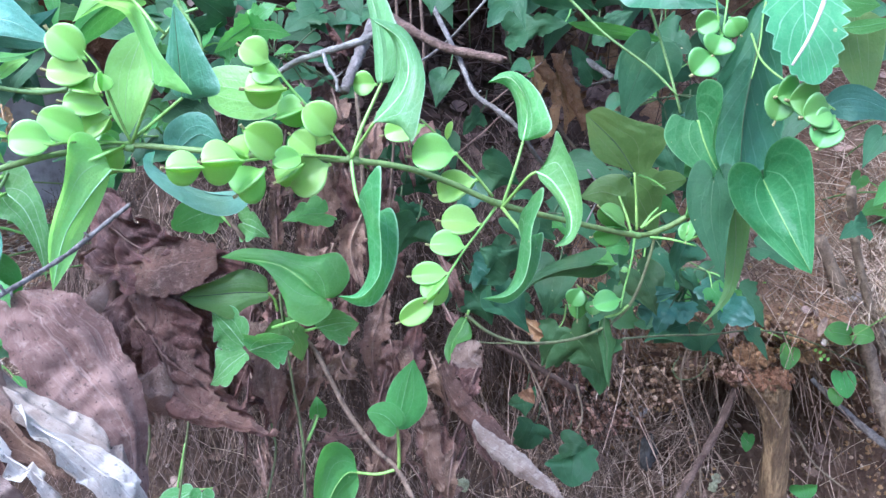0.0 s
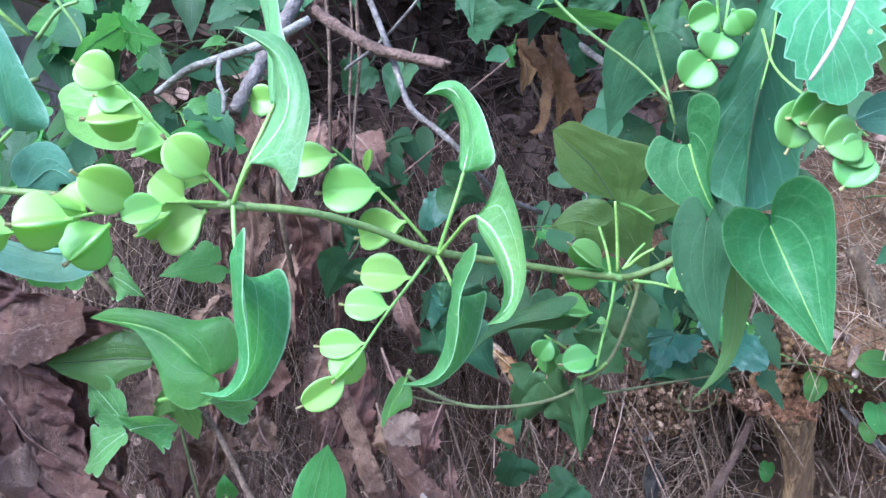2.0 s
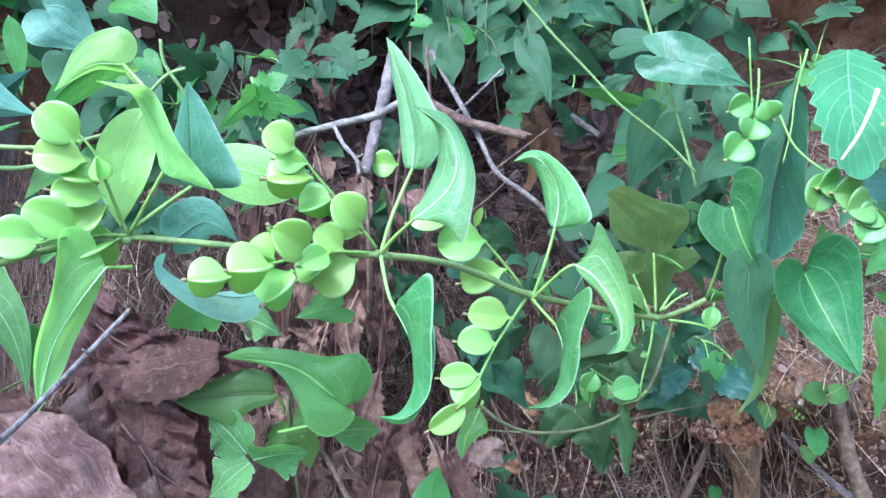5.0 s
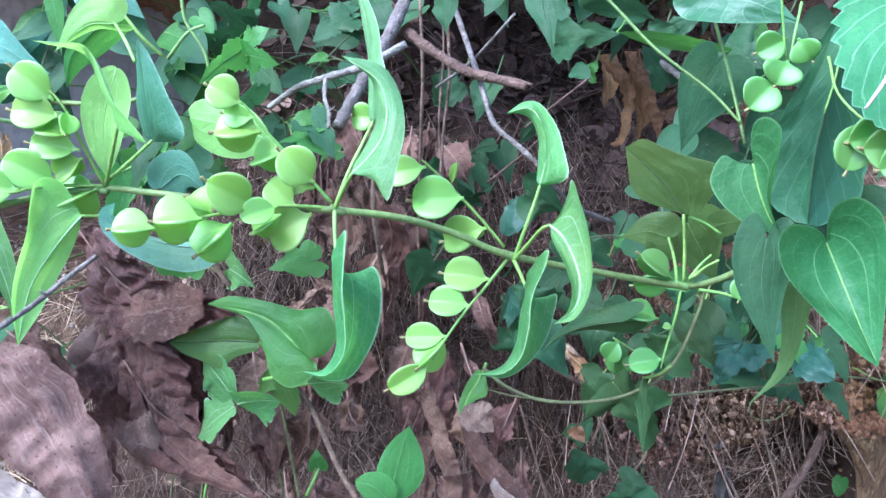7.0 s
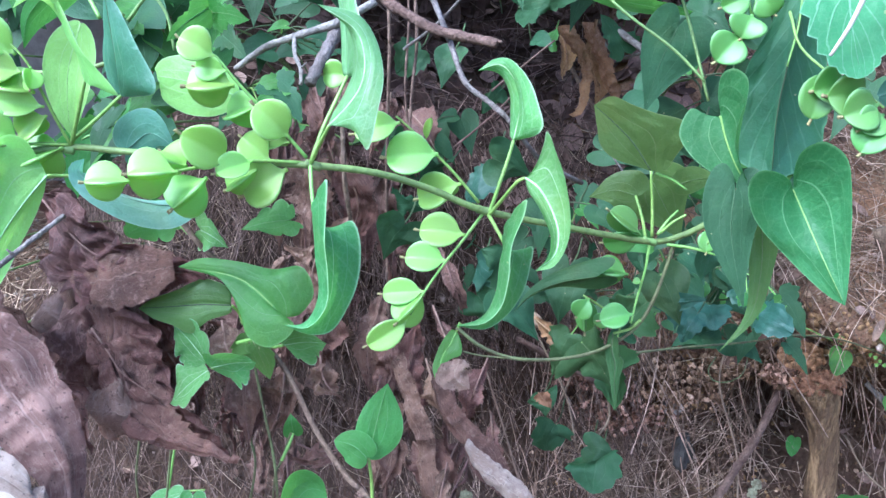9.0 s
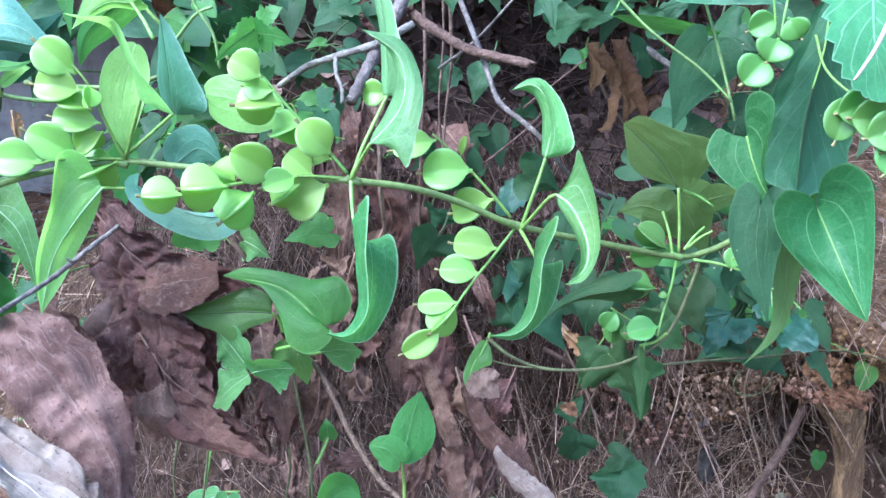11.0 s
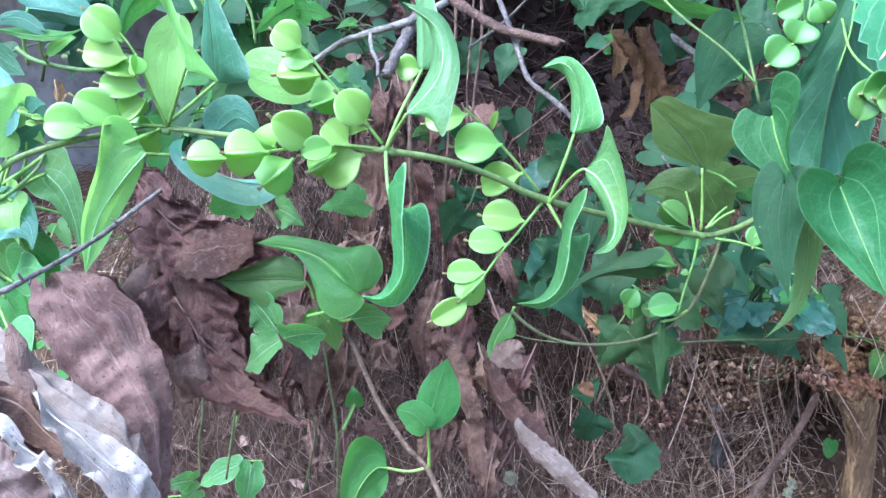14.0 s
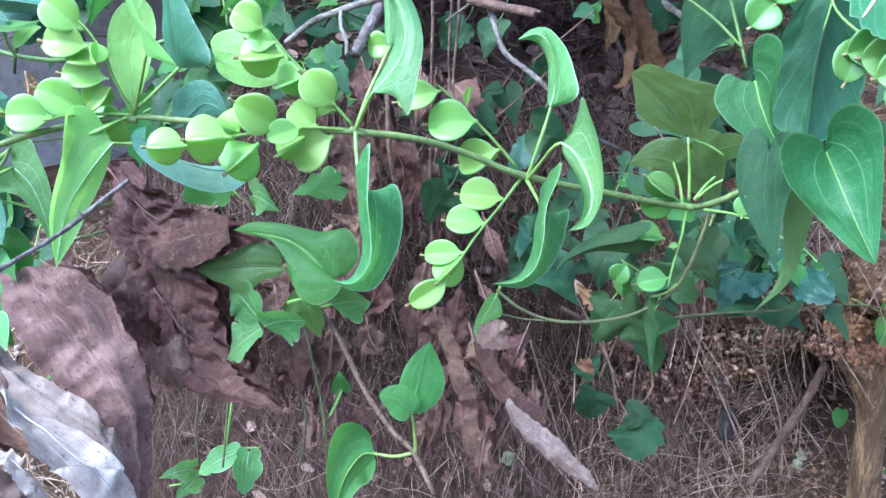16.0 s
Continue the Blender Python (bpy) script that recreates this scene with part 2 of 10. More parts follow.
# Blue-green for leaves out of the light, their shade mixed into the colour.
TEAL = leaf_material("shaded_blue_green_leaf", (0.038, 0.1, 0.068), (0.085, 0.17, 0.115), (0.06, 0.2, 0.075), 0.24, 0.42)
DEAD = dead_material("dead_leaf_brown", (0.26, 0.14, 0.1), (0.11, 0.056, 0.042), (0.42, 0.28, 0.22))
MAUVE = dead_material("dead_leaf_grey_brown", (0.29, 0.185, 0.142), (0.15, 0.084, 0.062), (0.41, 0.305, 0.25))
# Paler version with the sky's sheen painted into the green.
SKYLIT = leaf_material("skylit_green_leaf", (0.2, 0.36, 0.27), (0.36, 0.5, 0.42), (0.2, 0.46, 0.24), 0.28, 0.42)
RUSSET = dead_material("dead_leaf_russet", (0.18, 0.085, 0.062), (0.08, 0.038, 0.03), (0.31, 0.2, 0.16))
BLEACHED = dead_material("dead_leaf_bleached", (0.62, 0.53, 0.465), (0.4, 0.31, 0.26), (0.74, 0.67, 0.605))
PINKISH = dead_material("dead_leaf_grey_pink", (0.345, 0.26, 0.222), (0.2, 0.13, 0.107), (0.47, 0.385, 0.34))
TAN = dead_material("dead_leaf_tan", (0.48, 0.27, 0.125), (0.25, 0.13, 0.06), (0.45, 0.3, 0.2))
CAPSULE = capsule_material("green_capsule", (0.27, 0.47, 0.085), (0.37, 0.58, 0.14), (0.46, 0.66, 0.28), (0.46, 0.74, 0.07))
# Greener, darker copy of CAPSULE: the shade over these racemes is in its colour.
SHADED_CAPSULE = capsule_material("shaded_capsule", (0.13, 0.29, 0.06), (0.19, 0.37, 0.09), (0.27, 0.46, 0.19), (0.2, 0.5, 0.06))
STALK = plain_material("green_stalk", (0.25, 0.4, 0.09), (0.17, 0.3, 0.06), 60, 0.5, 0.2, 0.0006, spread=0.2, spec=0.4)
VINE = plain_material("vine_stem", (0.2, 0.3, 0.085), (0.13, 0.19, 0.06), 50, 0.55, 0.3, 0.0008, (1, 1, 1), 0.2, spec=0.35)
RIB = plain_material("pale_leaf_rib", (0.45, 0.62, 0.33), (0.33, 0.5, 0.22), 60, 0.5, 0.2, 0.0004, spread=0.1)
# Dull brownish copy of VINE, with the shade low on the bank put in.
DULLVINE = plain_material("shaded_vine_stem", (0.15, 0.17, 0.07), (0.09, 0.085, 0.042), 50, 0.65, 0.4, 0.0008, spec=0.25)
SPLINTER = plain_material("splintered_wood", (0.42, 0.28, 0.2), (0.2, 0.12, 0.085), 60, 0.9, 1.0, 0.003, (1, 1, 1), 0.1)
NUB = plain_material("dry_nub", (0.4, 0.36, 0.16), (0.22, 0.18, 0.08), 300, 0.8, 0.4, 0.0004)
WOOD = plain_material("grey_twig_bark", (0.29, 0.25, 0.225), (0.12, 0.098, 0.085), 90, 0.9, 1.0, 0.002, (1, 1, 1), 0.3)
PALEWOOD = plain_material("pale_twig_bark", (0.3, 0.263, 0.237), (0.125, 0.106, 0.094), 80, 0.9, 1.0, 0.002, (1, 1, 1), 0.2)
# STALK green darkened to stand in for shade, for stalks of the dark leaves.
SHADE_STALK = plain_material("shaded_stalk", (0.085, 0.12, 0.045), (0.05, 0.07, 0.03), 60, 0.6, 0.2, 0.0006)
LICHEN = plain_material("lichen", (0.46, 0.45, 0.28), (0.22, 0.19, 0.11), 120, 0.95, 1.0, 0.003)
BROWN = plain_material("brown_twig_bark", (0.22, 0.145, 0.105), (0.1, 0.062, 0.045), 90, 0.9, 1.0, 0.002, (1, 1, 1), 0.3)
STRAW = plain_material("dry_straw", (0.26, 0.18, 0.12), (0.12, 0.078, 0.052), 30, 0.8, 0.3, 0.0005, spread=0.2)
LITTER = plain_material("loose_straw", (0.47, 0.33, 0.22), (0.27, 0.165, 0.1), 30, 0.8, 0.3, 0.0005, spread=0.1, islands=True)
FIBRE = plain_material("root_fibre", (0.19, 0.122, 0.086), (0.09, 0.058, 0.042), 30, 0.85, 0.3, 0.0005, spread=0.1, islands=True)
SCRAP = plain_material("leaf_scrap", (0.29, 0.17, 0.12), (0.15, 0.082, 0.06), 60, 0.8, 0.5, 0.001, spread=0.1, islands=True)
# SCRAP at half brightness: the shade of the hollow is put into its colour.
DIM_SCRAP = plain_material("dim_leaf_scrap", (0.15, 0.088, 0.064), (0.075, 0.043, 0.033), 60, 0.85, 0.6, 0.001, spread=0.1, islands=True)
GRAVEL = plain_material("gravel", (0.3, 0.23, 0.18), (0.17, 0.12, 0.085), 60, 0.9, 0.7, 0.002, spread=0.1, islands=True)
CLODS = plain_material("soil_crumb", (0.4, 0.22, 0.125), (0.19, 0.1, 0.06), 80, 0.95, 0.8, 0.002, spread=0.1, islands=True)
ROOT = plain_material("root_wood", (0.42, 0.25, 0.135), (0.15, 0.085, 0.05), 46, 0.9, 1.0, 0.006, (2.2, 2.2, 0.3), 0.1, (0.38, 0.62))
EARTH = plain_material("orange_earth", (0.6, 0.34, 0.165), (0.3, 0.16, 0.08), 110, 0.95, 1.0, 0.004)
HUMUS = plain_material("brown_earth", (0.38, 0.29, 0.23), (0.16, 0.11, 0.085), 30, 0.95, 1.0, 0.005)
STONE = plain_material("stone", (0.46, 0.4, 0.36), (0.26, 0.2, 0.16), 60, 0.9, 0.7, 0.002, spread=0.6)
DARKSTONE = plain_material("dark_stone", (0.07, 0.06, 0.055), (0.04, 0.035, 0.03), 60, 0.85, 0.7, 0.002)
CONCRETE = plain_material("weathered_concrete", (0.42, 0.4, 0.4), (0.3, 0.285, 0.285), 6, 0.9, 0.5, 0.003)
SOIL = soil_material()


# ---- building helpers ----
def smooth(bm):
    for f in bm.faces:
        f.smooth = True
    return bm


def mesh_of(name, bm, material):
    data = bpy.data.meshes.new(name)
    smooth(bm).to_mesh(data)
    bm.free()
    data.materials.append(material)
    return data


def part(name, bm, material, parent, label=""):
    ob = new(name, mesh_of(name, bm, material))
    if parent is not None:
        ob.parent = parent
        ob.matrix_parent_inverse = parent.matrix_world.inverted()
    return tagged(ob, label)


def thing(name, base, label, category, group=""):
    ob = new(name)
    ob.empty_display_size = 0.02
    ob.matrix_world = Matrix.Translation(base)
    ob.matrix_basis = Matrix.Translation(base)
    return tagged(ob, label, category, group)


def spline(points, t):
    """A smooth curve through the points, t from 0 to 1."""
    n = len(points) - 1
    f = min(max(t, 0.0), 1.0) * n
    i = min(int(f), n - 1)
    f -= i
    p1, p2 = points[i], points[i + 1]
    p0 = points[i - 1] if i else p1 * 2 - p2
    p3 = points[i + 2] if i + 2 <= n else p2 * 2 - p1
    return ((p1 * 2) + (p2 - p0) * f + (p0 * 2 - p1 * 5 + p2 * 4 - p3) * f * f + (p1 * 3 - p0 - p2 * 3 + p3) * f**3) * 0.5


def tube(points, r0, r1, sides=7, steps=5, knots=0.0, seed=1, bm=None):
    """A tapering round stem along a smooth curve, with uneven thickness where knots is not 0."""
    bm = bm or bmesh.new()
    pts = [Vector(p) for p in points]
    count = max(2, steps * (len(pts) - 1))
    rnd = random.Random(seed)
    rings, side = [], None
    for k in range(count + 1):
        t = k / count
        c = spline(pts, t)
        d = (spline(pts, min(1, t + 0.02)) - spline(pts, max(0, t - 0.02))).normalized()
        if side is None:
            side = d.orthogonal().normalized()
        side = (side - d * side.dot(d)).normalized()
        other = d.cross(side)
        r = (r0 + (r1 - r0) * t) * (1 + knots * rnd.uniform(-1, 1))
        rings.append([bm.verts.new(c + (side * math.cos(a) + other * math.sin(a)) * r * (1 + knots * 0.5 * rnd.uniform(-1, 1))) for a in (2 * math.pi * j / sides for j in range(sides))])
    for a, b in zip(rings, rings[1:]):
        for j in range(sides):
            bm.faces.new((a[j], a[(j + 1) % sides], b[(j + 1) % sides], b[j]))
    bm.faces.new(rings[0][::-1])
    bm.faces.new(rings[-1])
    return bm


OUTLINES = {
    "heart": ((0, 0), (-0.12, 0.12), (-0.2, 0.42), (-0.16, 0.76), (-0.02, 0.97), (0.15, 1), (0.35, 0.86), (0.55, 0.6), (0.75, 0.3), (0.9, 0.1), (1, 0)),
    "yam": ((0, 0), (-0.08, 0.16), (-0.2, 0.5), (-0.22, 0.84), (-0.1, 1.02), (0.06, 0.93), (0.25, 0.72), (0.47, 0.5), (0.68, 0.29), (0.87, 0.09), (1, 0)),
    "ovate": ((0, 0), (-0.01, 0.15), (0.04, 0.5), (0.18, 0.88), (0.38, 1), (0.58, 0.85), (0.78, 0.5), (0.92, 0.18), (1, 0)),
    "eared": ((0, 0), (-0.15, 0.03), (-0.38, 0.07), (-0.44, 0.16), (-0.28, 0.48), (-0.1, 0.86), (0.03, 1), (0.16, 0.92), (0.35, 0.72), (0.55, 0.5), (0.75, 0.26), (0.9, 0.08), (1, 0)),
    "elliptic": ((0, 0), (0.0, 0.25), (0.06, 0.6), (0.2, 0.92), (0.42, 1), (0.64, 0.94), (0.82, 0.74), (0.94, 0.42), (0.99, 0.15), (1, 0)),
    "lance": ((0, 0), (0.08, 0.4), (0.22, 0.85), (0.4, 1), (0.6, 0.85), (0.8, 0.45), (1, 0)),
    "round": ((0, 0), (-0.1, 0.3), (-0.06, 0.72), (0.18, 1), (0.5, 0.97), (0.8, 0.62), (0.96, 0.22), (1, 0)),
    "lobed": ((0, 0), (-0.1, 0.25), (-0.1, 0.6), (0.02, 0.95), (0.2, 1.02), (0.3, 0.8), (0.36, 0.55), (0.48, 0.58), (0.62, 0.52), (0.8, 0.3), (1, 0)),
}
DENSE = tuple(k / 22 for k in range(23))
COLUMNS = (0.0, 0.1, 0.24, 0.36, 0.5, 0.62, 0.72, 0.86, 1.0)


def leaf_mesh(shape, midrib, left, right, cup=0.1, wave=0.1, lobes=(1.0, 1.0), teeth=0, ragged=0.0, seed=1, crumple=0.0, rows=26, pleat=0.0, lean=((0, 0, 0), (0, 0, 0)), columns=COLUMNS):
    """A leaf blade about a curved midrib. left and right: the vectors from the midrib to the two margins at the widest place."""
    bm = bmesh.new()
    layer = bm.loops.layers.uv.new("leaf")
    rnd = random.Random(seed)
    pts = [Vector(p) for p in midrib]
    length = sum((b - a).length for a, b in zip(pts, pts[1:]))
    outline = [Vector((a, l, 0)) for a, l in OUTLINES[shape]]
    if teeth:
        rows = max(rows, teeth * 4, -teeth * 10)
    tangents = [(spline(pts, min(1, k / 40 + 0.02)) - spline(pts, max(0, k / 40 - 0.02))).normalized() for k in range(41)]
    coords = {}
    shift = Vector((rnd.uniform(-9, 9), rnd.uniform(-9, 9), rnd.uniform(-9, 9)))
    for half, (vec, lobe, sign) in enumerate(((Vector(left), lobes[0], -1), (Vector(right), lobes[1], 1))):
        size = vec.length
        dirs, d = [], vec
        for k in range(41):
            d = d - tangents[k] * d.dot(tangents[k])
            d = d.normalized() if d.length > 1e-9 else tangents[k].orthogonal()
            dirs.append(d)
        grid = []
        phase = rnd.uniform(0, 6.28)
        for i in range(rows + 1):
            s = i / rows
            edge = spline(outline, s)
            base = max(0.0, (s - 0.12) / 0.88)
            ax, lat = edge.x * (lobe if edge.x < 0 else 1), max(0.0, edge.y)
            plain = lat
            if teeth < 0:
                lat *= 1 + 0.3 * (abs(math.sin(math.pi * (s * -teeth + 0.3))) ** 0.7 - 0.65) * min(1, 4 * (1 - s))
            if teeth > 0:
                lat *= 1 + 0.27 * (((s * teeth) % 1.0) - 0.5) * min(1, 4 * (1 - s))
            if ragged:
                lat *= 1 + ragged * (noise.noise(Vector((s * 9, sign * 3.1, seed * 1.7))) + 0.5 * noise.noise(Vector((s * 31, sign * 2.1, seed * 0.7))) + 0.3 * noise.noise(Vector((s * 95, sign * 1.1, seed * 0.3))))
                lat *= 1 - 0.9 * max(0.0, noise.noise(Vector((s * 17, sign * 5.3, seed * 2.9))) - 0.28)
            line = []
            for r in columns:
                a = base + (ax - base) * r
                k = min(40, max(0, int(round(a * 40))))
                centre = spline(pts, a) if a >= 0 else pts[0] + tangents[0] * a * length - Vector(lean[half]) * a
                d, t = dirs[k], tangents[k]
                n = t.cross(d) * sign
                across = plain * r + (lat - plain) * r**4
                p = centre + d * across * size
                lift = cup * across * across + 0.022 * math.sin(math.pi * min(1, r / 0.36 if r < 0.36 else (r - 0.36) / 0.36)) * lat
                lift += wave * across * math.sin(s * 11 + phase)
                if pleat:
                    fold = (s * 9 - across * 2.2) % 1.0
                    lift += pleat * (abs(fold - 0.5) * 2 - 0.5) * min(1, 5 * across) * lat
                p = p + n * lift * size
                if crumple:
                    q = p * 42 + shift
                    p = p + Vector((noise.noise(q), noise.noise(q + Vector((7, 0, 0))), noise.noise(q + Vector((0, 9, 0))))) * crumple
                    p = p + n * crumple * 0.5 * noise.noise(p * 130 + shift)
                    crease = abs(noise.noise(p * 75 + shift)) * 1.1 + abs(noise.noise(Vector((s * 5, across * 9 * sign, seed)))) * 1.2
                    p = p - n * crumple * 0.45 * crease * min(1, 3 * r)
                line.append((bm.verts.new(p), sign * r, s))
            grid.append(line)
        for a, b in zip(grid, grid[1:]):
            for j in range(len(columns) - 1):
                quad = (a[j], a[j + 1], b[j + 1], b[j])
                quad = quad if sign > 0 else quad[::-1]
                f = bm.faces.new([q[0] for q in quad])
                for loop, q in zip(f.loops, quad):
                    loop[layer].uv = (q[1], q[2])
    bmesh.ops.remove_doubles(bm, verts=bm.verts, dist=1e-5)
    bmesh.ops.dissolve_degenerate(bm, edges=bm.edges, dist=1e-6)
    return bm


def folded_leaf(parent, material, midrib, left, right, petiole=None, label="", r=0.0009, bulge=0.12, seed=1, scallop=0.0):
    """A folded or rolled leaf: each half of the blade is spanned between the midrib and the curve of its margin."""
    bm = bmesh.new()
    layer = bm.loops.layers.uv.new("leaf")
    rib = [Vector(p) for p in midrib]
    rows = 60 if scallop else 36
    for sign, margin in ((-1, left), (1, right)):
        edge = [Vector(p) for p in margin]
        grid = []
        for i in range(rows + 1):
            s = i / rows
            m, e = spline(rib, max(0.0, (s - 0.14) / 0.86)), spline(edge, s)
            if scallop:
                e = m.lerp(e, 1 + scallop * (abs(math.sin(s * 22)) - 0.6) * math.sin(math.pi * s))
            along = spline(rib, min(1, s + 0.03)) - spline(rib, max(0, s - 0.03))
            n = along.cross(e - m)
            n = n.normalized() * -sign if n.length > 1e-9 else Vector((0, -1, 0))
            width = (e - m).length
            line = []
            for c in COLUMNS:
                p = m.lerp(e, c) + n * width * (bulge * c * (1 - c) * 4 + 0.03 * math.sin(math.pi * min(1, (c % 0.36) / 0.36)))
                p += n * width * 0.05 * c * noise.noise(Vector((s * 6, sign * 2, seed)))
                line.append((bm.verts.new(p), sign * c, s))
            grid.append(line)
        for a, d in zip(grid, grid[1:]):
            for j in range(len(COLUMNS) - 1):
                quad = (a[j], a[j + 1], d[j + 1], d[j])
                quad = quad if sign > 0 else quad[::-1]
                f = bm.faces.new([q[0] for q in quad])
                for loop, q in zip(f.loops, quad):
                    loop[layer].uv = (q[1], q[2])
    bmesh.ops.remove_doubles(bm, verts=bm.verts, dist=1e-5)
    bmesh.ops.dissolve_degenerate(bm, edges=bm.edges, dist=1e-6)
    ob = part("leaf", bm, material, parent, label)
    part("midrib", tube([spline(rib, k / 12 * 0.96) for k in range(13)], r * 0.7, r * 0.2, 6, 2), RIB if material in (UNDER, MIDGREEN, FRESH, POLISHED) else STALK if material in (DEEP, GREEN) else SHADE_STALK, ob)
    if petiole:
        part("petiole", tube(petiole, r * 1.3, r, 7, 5), STALK, ob)
    return ob


def leaf(parent, material, shape, midrib, left, right, petiole=None, label="", r=0.0009, **kw):
    """A leaf with its stalk, as a part of a plant."""
    ob = part("leaf", leaf_mesh(shape, midrib, left, right, **kw), material, parent, label)
    rib = [Vector(p) for p in midrib]
    part("midrib", tube([spline(rib, k / 6 * 0.93) - (Vector(left) + Vector(right)) * 0.004 for k in range(7)], r * 0.45, r * 0.12, 5, 2), material, ob)
    if petiole:
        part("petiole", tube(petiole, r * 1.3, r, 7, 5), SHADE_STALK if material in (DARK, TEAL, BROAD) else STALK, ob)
    return ob


def dead_leaf(material, label, shape, midrib, left, right, cup=0.2, wave=0.2, ragged=0.25, crumple=0.006, seed=1, stalk=None, **kw):
    large = max(Vector(left).length, Vector(right).length) > 0.014
    ob = part("dead_leaf", leaf_mesh(shape, midrib, left, right, cup, wave, columns=DENSE if large else COLUMNS, rows=90 if large else 44, ragged=ragged, crumple=crumple, seed=seed, **kw), material, None)
    tagged(ob, label, "dead leaf", "dead leaves on the bank")
    rib = [Vector(p) for p in midrib]
    part("midrib", tube([spline(rib, k / 6 * 0.9) for k in range(7)], 0.0008, 0.0003, 5, 2), material, ob)
    if stalk:
        part("leaf_stalk", tube(stalk, 0.0014, 0.001, 6), BROWN, ob)
    return ob


def dead_sheet(material, label, one, other, bulge=0.15, crumple=0.004, ragged=0.06, ridge=None, seed=1):
    """A stiff dead leaf spanned between the curves of its two margins; ridge: where across it and how high a crease runs."""
    bm = bmesh.new()
    layer = bm.loops.layers.uv.new("leaf")
    a, b = [Vector(p) for p in one], [Vector(p) for p in other]
    rows, cols, grid = 80, 26, []
    shift = Vector((seed * 3.7, seed * 1.9, seed * 0.7))
    for i in range(rows + 1):
        s = i / rows
        p0, p1 = spline(a, s), spline(b, s)
        along = spline(a, min(1, s + 0.04)) + spline(b, min(1, s + 0.04)) - spline(a, max(0, s - 0.04)) - spline(b, max(0, s - 0.04))
        n = along.cross(p1 - p0)
        n = n.normalized() if n.length > 1e-9 else Vector((0, -1, 0))
        n = -n if n.y > 0 else n
        width = (p1 - p0).length
        tear = [ragged * (noise.noise(Vector((s * 12, k, seed))) + 0.6 * noise.noise(Vector((s * 40, k, seed)))) for k in (3.3, 8.1)]
        line = []
        for j in range(cols + 1):
            c = j / cols
            p = p0.lerp(p1, c * (1 + tear[0] + tear[1]) - tear[0])
            lift = width * bulge * 4 * c * (1 - c)
            if ridge:
                lift += width * ridge[1] * max(0.0, 1 - abs(c - ridge[0] - 0.08 * math.sin(s * 5)) * 7)
            q = p * 30 + shift
            lift += crumple * (0.9 * noise.noise(q) - 1.5 * abs(noise.noise(q * 2.1)) - 0.5 * abs(noise.noise(q * 4.3)))
            lift -= crumple * 0.09 * max(0.0, 1 - abs((s * 9 - abs(c - 0.5) * 3) % 1.0 - 0.5) * 8)
            line.append((bm.verts.new(p + n * lift), 2 * c - 1, s))
        grid.append(line)
    for u, w in zip(grid, grid[1:]):
        for j in range(cols):
            quad = (u[j], u[j + 1], w[j + 1], w[j])
            f = bm.faces.new([q[0] for q in quad])
            for loop, q in zip(f.loops, quad):
                loop[layer].uv = (q[1], q[2])
    ob = part("dead_leaf", bm, material, None)
    tagged(ob, label, "dead leaf", "dead leaves on the bank")
    rib = [spline(a, k / 8).lerp(spline(b, k / 8), 0.5) for k in range(9)]
    rib = [(p + Vector((0, 0.002, 0))) for p in rib]
    part("midrib", tube(rib[1:-1], 0.0006, 0.0003, 5, 2), material, ob)
    return ob


def capsule_mesh():
    """A three-winged seed capsule, one long from its stalk at the origin along z and one wide across its wings."""
    bm = bmesh.new()
    layer = bm.loops.layers.uv.new("leaf")
    section = []
    for w in range(3):
        for rad, ang in ((0.2, -60), (0.27, -36), (0.44, -14), (0.7, -7), (0.93, -4.5), (1.0, 0), (0.93, 4.5), (0.7, 7), (0.44, 14), (0.27, 36)):
            section.append((rad, radians(120 * w + ang)))
    profile = ((0.0, 0.045), (0.07, 0.055), (0.13, 0.14), (0.19, 0.3), (0.28, 0.44), (0.4, 0.54), (0.54, 0.58), (0.68, 0.555), (0.81, 0.47), (0.91, 0.34), (0.97, 0.19), (0.985, 0.07))
    rings = []
    for z, r in profile:
        ring = []
        for rad, ang in section:
            core = max(rad, 0.05 / max(r, 0.05)) if r < 0.12 else rad
            ring.append((bm.verts.new((r * core * math.cos(ang), r * core * math.sin(ang), z)), rad, z))
        rings.append(ring)
    count = len(section)
    for a, b in zip(rings, rings[1:]):
        for j in range(count):
            k = (j + 1) % count
            quad = (a[j], a[k], b[k], b[j])
            f = bm.faces.new([q[0] for q in quad])
            for loop, q in zip(f.loops, quad):
                loop[layer].uv = (q[1], q[2])
    bm.faces.new([q[0] for q in rings[0]][::-1])
    bm.faces.new([q[0] for q in rings[-1]])
    return mesh_of("capsule", bm, CAPSULE)


CAPSULE_MESH = capsule_mesh()
# Same capsule in the shaded colour, for racemes on the right.
SHADED_MESH = CAPSULE_MESH.copy()
SHADED_MESH.materials[0] = SHADED_CAPSULE
NUB_MESH = mesh_of("nub", tube([(0, 0, 0), (0.01, 0, 0.07), (0.03, 0.01, 0.13)], 0.035, 0.05, 6, 3, 0.2, 4), NUB)


